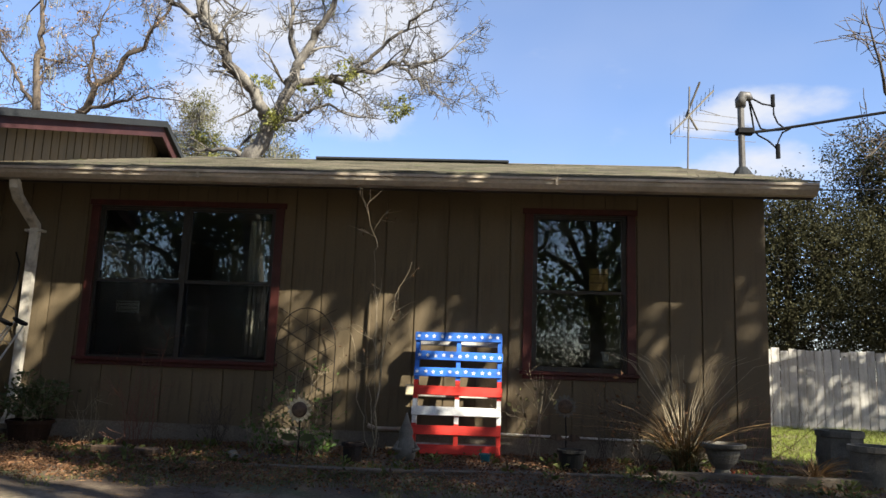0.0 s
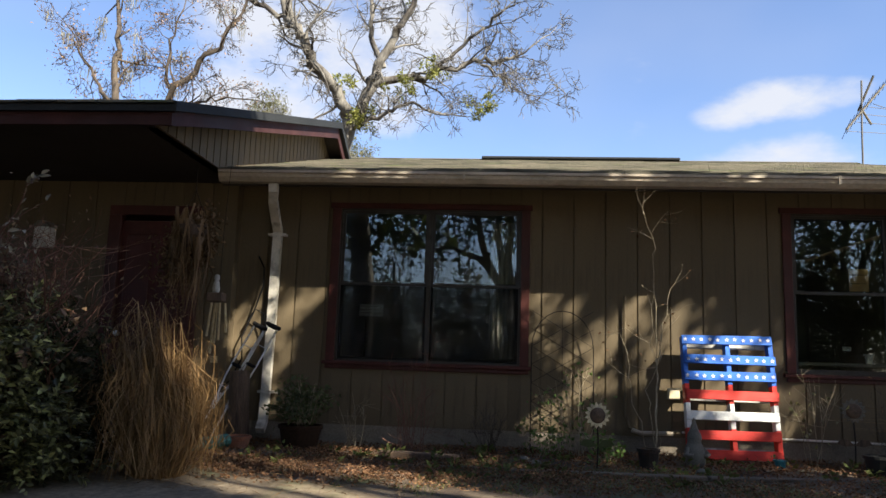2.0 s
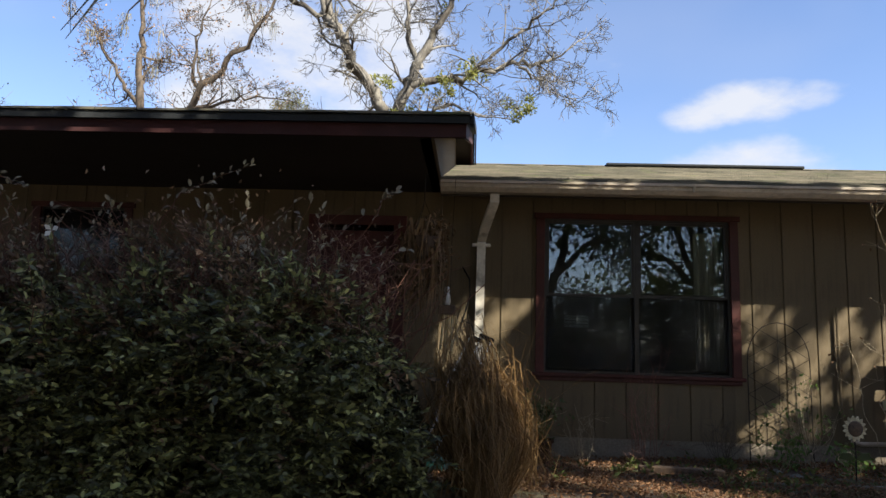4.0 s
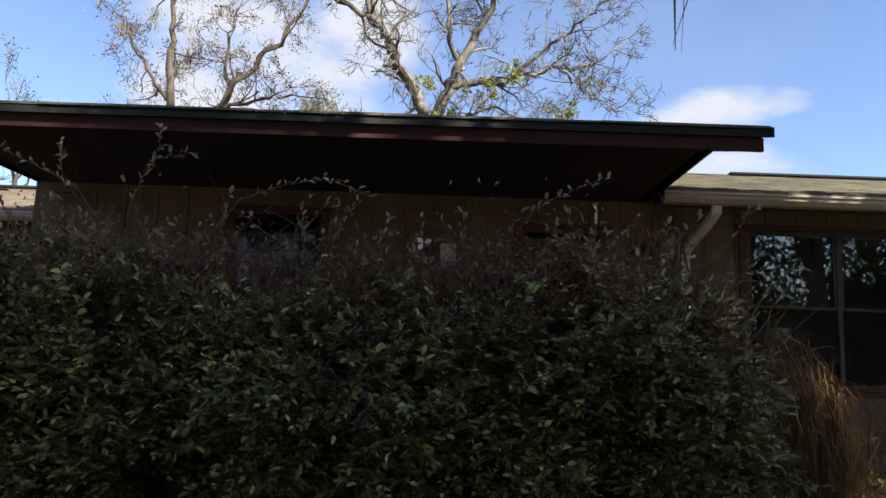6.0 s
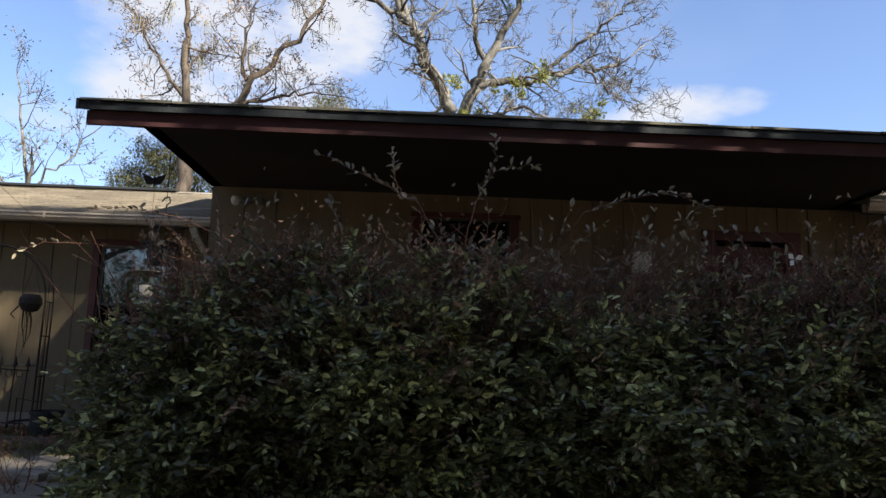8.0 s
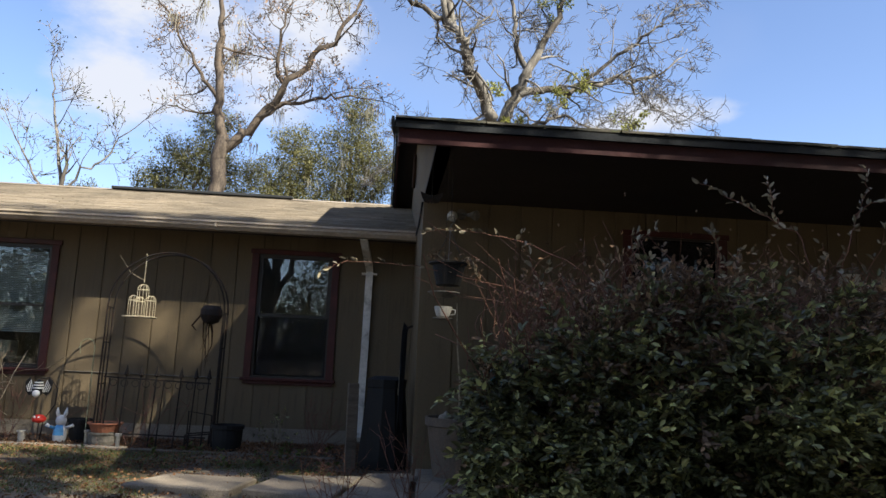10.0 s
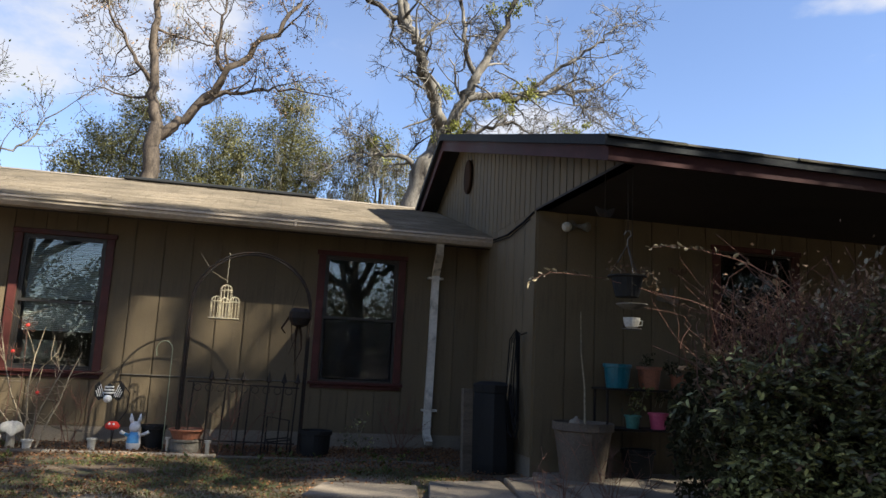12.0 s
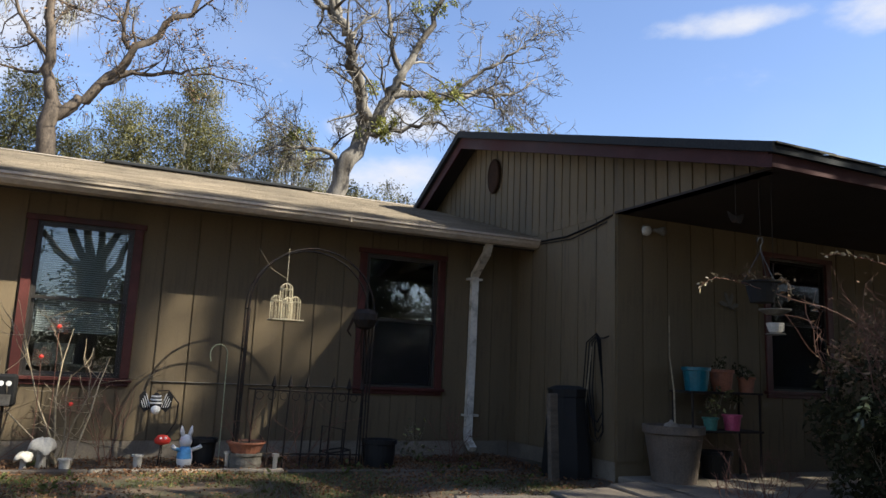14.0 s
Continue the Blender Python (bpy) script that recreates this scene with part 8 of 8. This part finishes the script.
mushroom(-15.12, 8.30, 0.105, 0.26, "large pale concrete mushroom ornament")
mushroom(-15.24, 8.18, 0.07, 0.16, "small pale concrete mushroom ornament")
pb = thing("bird_box", "black and white painted bird-shaped box on a post", "garden ornament", (-15.44, 8.22, GROUND))
part("stake", tube([(0, 0, -0.03), (0, 0, 0.50)], 0.012, 6), M["iron"], pb)
part("body", box(-0.085, 0.085, -0.06, 0.06, 0.50, 0.76, 0.02), M["pot_black"], pb)
part("belly", box(-0.055, 0.055, -0.068, -0.059, 0.51, 0.60, 0.008), M["pot_grey"], pb)
for s in (-1, 1):
    part("eye", lathe([(0.022, 0), (0.02, 0.008)], sides=12), M["white_paint"], pb).matrix_basis = pose(0.028 * s, -0.058, 0.685, 90, 0, 0)
twig_shrub("bare pale shrub with curving branches before the window", -15.0, 8.38, 41, 6, 1.15, 0.32, M["stem"], r0=0.013, depth=2, fine=0.004)
twig_shrub("thin reddish shrub beside the pale one", -14.62, 8.45, 42, 7, 0.8, 0.25, M["stem_red"])
twig_shrub("dry wire-like stems under the window", -15.6, 8.45, 43, 8, 0.7, 0.4, M["stem_red"])
twig_shrub("bare brown shrub by the downspout", -11.35, 8.3, 44, 12, 0.62, 0.3, M["stem_red"])
twig_shrub("small dark-leaved shrub under the window", -11.75, 8.35, 45, 4, 0.42, 0.1, M["stem"], leaves=M["leaf_hedge"], leaf_n=70, leaf_size=0.05)
twig_shrub("bare shrub at the end of the hedge", -10.45, 5.1, 46, 10, 0.55, 0.5, M["stem_red"])
twig_shrub("low dry shrub at the end of the hedge", -10.9, 4.9, 47, 9, 0.42, 0.6, M["stem_red"])
twig_shrub("bare twigs beside the hedge", -9.9, 4.35, 48, 9, 0.7, 0.4, M["stem"])
ch = thing("chair_frame", "small rusty wire chair frame leaning in the bed", "chair", (-12.62, 8.3, GROUND), 15)
part("seat_frame", tube([(-0.12, -0.1, 0.12), (0.12, -0.1, 0.14), (0.14, 0.1, 0.14), (-0.1, 0.1, 0.12), (-0.12, -0.1, 0.12)], 0.008, 5), M["iron"], ch)
part("back_frame", tube([(-0.1, 0.1, 0.0), (-0.1, 0.08, 0.36), (0.14, 0.08, 0.32), (0.14, 0.1, 0.0)], 0.008, 5), M["iron"], ch)
for x in (-0.12, 0.12):
    part("leg", tube([(x, -0.1, 0), (x, -0.1, 0.13)], 0.008, 5), M["iron"], ch)
timber("edging_board", "silvery board edging the flower bed", -14.72, 7.98, -13.2, 7.86, 0.055, 0.10, M["board_tan"])
timber("edging_board", "grey board edging the flower bed", -16.6, 8.05, -14.76, 7.99, 0.05, 0.09, M["timber"])
timber("edging_board", "grey board edging the flower bed", -13.18, 7.84, -11.1, 7.62, 0.045, 0.09, M["timber"])
wl_cable = thing("wall_cable", "thin grey cable along the siding behind the arch", "cable", kind="structure")
part("cable", tube([(-14.3, YL - 0.012, 0.80), (-13.0, YL - 0.012, 0.795), (-12.3, YL - 0.012, 0.80)], 0.006, 5), M["pot_grey"], wl_cable)



def wire_flower(x, y, z, r, label):
    """A flower of bent rusty wire on a thin stake."""
    t = thing("wire_flower", label, "garden ornament", (x, y, ground_z(x, y) - 0.03), 10)
    h = z - ground_z(x, y) + 0.03
    part("stake", tube([(0, 0, 0), (0.015, 0.005, h * 0.5), (0, 0, h)], 0.0035, 5), M["stem_red"], t)
    for k in range(6):
        a = k * math.tau / 6 + 0.3
        loop = [(r * math.cos(a + da) * s, 0.01 * math.sin(k), h + r * math.sin(a + da) * s) for da, s in ((0, 0.12), (-0.3, 0.6), (-0.16, 0.95), (0.0, 1.0), (0.16, 0.95), (0.3, 0.6), (0, 0.12))]
        part("petal", tube(loop, 0.003, 4), M["stem_red"], t)
    part("centre", lathe([(0.002, -0.012), (0.018, -0.006), (0.018, 0.006), (0.002, 0.012)], sides=10), M["red_paint"], t).matrix_basis = pose(0, 0, h, 90, 0, 0)
    return t


wire_flower(-14.95, 8.35, 0.60, 0.10, "rusty bent-wire flower stake in the bed")
wire_flower(-15.11, 8.33, 1.25, 0.085, "red-tinged bent-wire flower on a tall stake")
wire_flower(-15.22, 8.36, 0.99, 0.08, "rusty bent-wire flower stake before the window")

# blinds inside the far window
bl = thing("window_blind", "white slatted blind lowered inside the window", "blind", (0, 0, 0))
for k in range(46):
    z = 2.15 - 0.0205 * k
    sl = part("slat", box(-0.345, 0.345, -0.0105, 0.0105, -0.0012, 0.0012), M["blind"], bl)
    sl.matrix_basis = pose((W4[0] + W4[1]) / 2, YL + 0.098, z, 40, 0, 0)
ac = part("carton", box(W4[0] + 0.08, W4[0] + 0.42, YL + 0.16, YL + 0.34, 0.93, 1.12, 0.004), M["pot_white"], None)
tagged(ac, "pale carton standing on the inner sill", "box")
solid("inner_sill", box(W4[0], W4[1], YL + 0.145, YL + 0.38, 0.905, 0.93), M["interior"], "plain window stool inside", "sill")

# ---- ground cover ----


def litter(name, label, seed, n, boxes, size, material, aspect=0.55):
    rng = np.random.default_rng(seed)
    pts = []
    for x0, x1, y0, y1, share in boxes:
        k = int(n * share)
        x, y = rng.uniform(x0, x1, k), rng.uniform(y0, y1, k)
        keep = np.array([noise.noise(Vector((a * 1.3, b * 1.3, 3.3))) > rng.uniform(-0.6, 0.35) for a, b in zip(x, y)])
        x, y = x[keep], y[keep]
        z = np.array([ground_z(a, b) for a, b in zip(x, y)]) + rng.uniform(0.003, 0.03, len(x))
        pts.append(np.stack([x, y, z], axis=1))
    c = np.concatenate(pts)
    d = rng.normal(size=c.shape)
    d[:, 2] *= 0.3
    v, f = leaf_cloud(rng, c, size, 0.0, aspect, d, 0.4)
    v[:, 2] = np.maximum(v[:, 2], np.repeat(c[:, 2], 4) - 0.012)
    ob = array_mesh(name, v, f, material, None, "stuff")
    return tagged(ob, label, "leaf litter")


def tufts(name, label, seed, n, boxes, length, width, material, patch=0.0):
    rng = np.random.default_rng(seed)
    pts = []
    for x0, x1, y0, y1, share in boxes:
        k = int(n * share)
        x, y = rng.uniform(x0, x1, k), rng.uniform(y0, y1, k)
        keep = np.array([noise.noise(Vector((a * 0.9, b * 0.9, 7.7))) + 0.4 * noise.noise(Vector((a * 4, b * 4, 1))) > patch for a, b in zip(x, y)])
        x, y = x[keep], y[keep]
        pts.append(np.stack([x, y, np.array([ground_z(a, b) for a, b in zip(x, y)]) - 0.005], axis=1))
    r = np.concatenate(pts)
    a = rng.uniform(0, math.tau, len(r))
    d = np.stack([np.cos(a), np.sin(a), np.zeros(len(r))], axis=1)
    v, f = blades(rng, r, d, length, width, 0.9, 2)
    ob = array_mesh(name, v, f, material, None, "stuff")
    return tagged(ob, label, "grass")


litter("leaf_litter", "brown fallen leaves scattered over the beds", 1, 46000, [(-4.4, -1.0, 4.9, 5.9, 0.14), (-4.6, 4.2, 5.9, 6.95, 0.42), (-4.2, 4.0, 4.6, 5.9, 0.25), (-17, -10.6, 7.8, 8.8, 0.32), (-16.5, -10.4, 5.0, 7.8, 0.40)], 0.027, M["dead_leaf"])
litter("pine_straw", "dry tan straw and twigs on the ground", 2, 7000, [(-4.4, -0.5, 4.2, 5.8, 0.35), (-4.6, 4.2, 4.6, 6.9, 0.6), (-17, -10.4, 5.0, 8.6, 0.25)], 0.08, M["straw_dull"], 0.05)
tufts("grass", "sparse short green weeds and grass in the front yard", 3, 42000, [(-3.2, 4.4, 4.4, 5.95, 0.35), (-17, -10.6, 5.4, 7.85, 0.65)], 0.06, 0.005, M["grass"], -0.1)
tufts("lawn", "bright sunlit green lawn beside the house", 4, 26000, [(3.5, 9.0, 6.9, 12.45, 1.0)], 0.10, 0.008, M["lawn"], -0.6)


def weeds(seed, n, boxes):
    """Broad-leaved weeds: low rosettes of leaves, many to a patch."""
    rng = np.random.default_rng(seed)
    c, d = [], []
    for x0, x1, y0, y1, share in boxes:
        for _ in range(int(n * share)):
            x, y = rng.uniform(x0, x1), rng.uniform(y0, y1)
            if noise.noise(Vector((x * 1.2, y * 1.2, 5.5))) < rng.uniform(-0.35, 0.3):
                continue
            k, up = rng.integers(5, 13), rng.uniform(0.25, 1.3)
            for a in rng.uniform(0, math.tau, k):
                c.append((x + 0.015 * math.cos(a), y + 0.015 * math.sin(a), ground_z(x, y) + rng.uniform(0, 0.07) * up))
                d.append((math.cos(a), math.sin(a), up * rng.uniform(0.3, 1.0)))
    v, f = leaf_cloud(rng, np.array(c), 0.055, 0.0, 0.45, np.array(d), 0.3)
    return tagged(array_mesh("weeds", v, f, M["grass"], None, "stuff"), "low broad-leaved green weeds in the beds", "weeds")


weeds(12, 420, [(-4.2, 4.0, 5.0, 6.8, 0.7), (-16.5, -10.6, 6.6, 8.5, 0.3)])
rrng = random.Random(8)
for k in range(12):
    x, y = rrng.choice([(rrng.uniform(-3.2, 3.0), rrng.uniform(5.95, 6.5)), (rrng.uniform(-15.8, -11.2), rrng.uniform(7.95, 8.5))])
    bm = bmesh.new()
    bmesh.ops.create_icosphere(bm, subdivisions=2, radius=1)
    for v in bm.verts:
        v.co *= 1 + 0.22 * noise.noise(v.co * 1.7 + Vector((k, 0, 0)))
    s = rrng.uniform(0.03, 0.07)
    ro = part("rock", bm, M["pot_grey"], None, smooth=True)
    ro.matrix_basis = pose(x, y, ground_z(x, y) + s * 0.3, 0, 0, rrng.uniform(0, 180)) @ Matrix.Diagonal((s, s * 0.8, s * 0.6, 1))
    tagged(ro, "small rounded grey rock in the bed", "rock", "rocks in the bed")

# ---- siding boards ----
for ob, x0, x1, y, holes, wall_top in SIDING_JOBS:
    made = {}
    x = x0
    while x < x1 - 0.03:
        b = min(x + BOARD - 0.014, x1)
        cuts = [h for h in holes if h[0] - 0.10 < b and h[1] + 0.10 > x]
        spans = [(SILL_Z, wall_top)]
        for h in cuts:
            inside = h[0] - 0.08 < x and b < h[1] + 0.08
            if inside:
                spans = [(SILL_Z, h[2] - 0.06), (h[3] + 0.06, wall_top)]
        xa, xb = x, b
        pieces = []
        for h in cuts:
            if not (h[0] - 0.08 < x and b < h[1] + 0.08):
                if x < h[0]:
                    pieces = [(x, h[0] - 0.02, SILL_Z, wall_top), (h[0] - 0.02, b, SILL_Z, h[2] - 0.06), (h[0] - 0.02, b, h[3] + 0.06, wall_top)]
                else:
                    pieces = [(h[1] + 0.02, b, SILL_Z, wall_top), (x, h[1] + 0.02, SILL_Z, h[2] - 0.06), (x, h[1] + 0.02, h[3] + 0.06, wall_top)]
        if not pieces:
            pieces = [(xa, xb, za, zb) for za, zb in spans]
        for a, c, za, zb in pieces:
            if c - a < 0.004 or zb - za < 0.02:
                continue
            key = (round(c - a, 4), round(zb - za, 4))
            if key not in made:
                bm = box(0, c - a, 0, 0.012, 0, zb - za)
                me = bpy.data.meshes.new("siding_board")
                bm.to_mesh(me)
                bm.free()
                me.materials.append(M["siding"])
                made[key] = me
            p = new("siding_board", made[key])
            p.parent = ob
            p.location = (a, y, za)
        x += BOARD
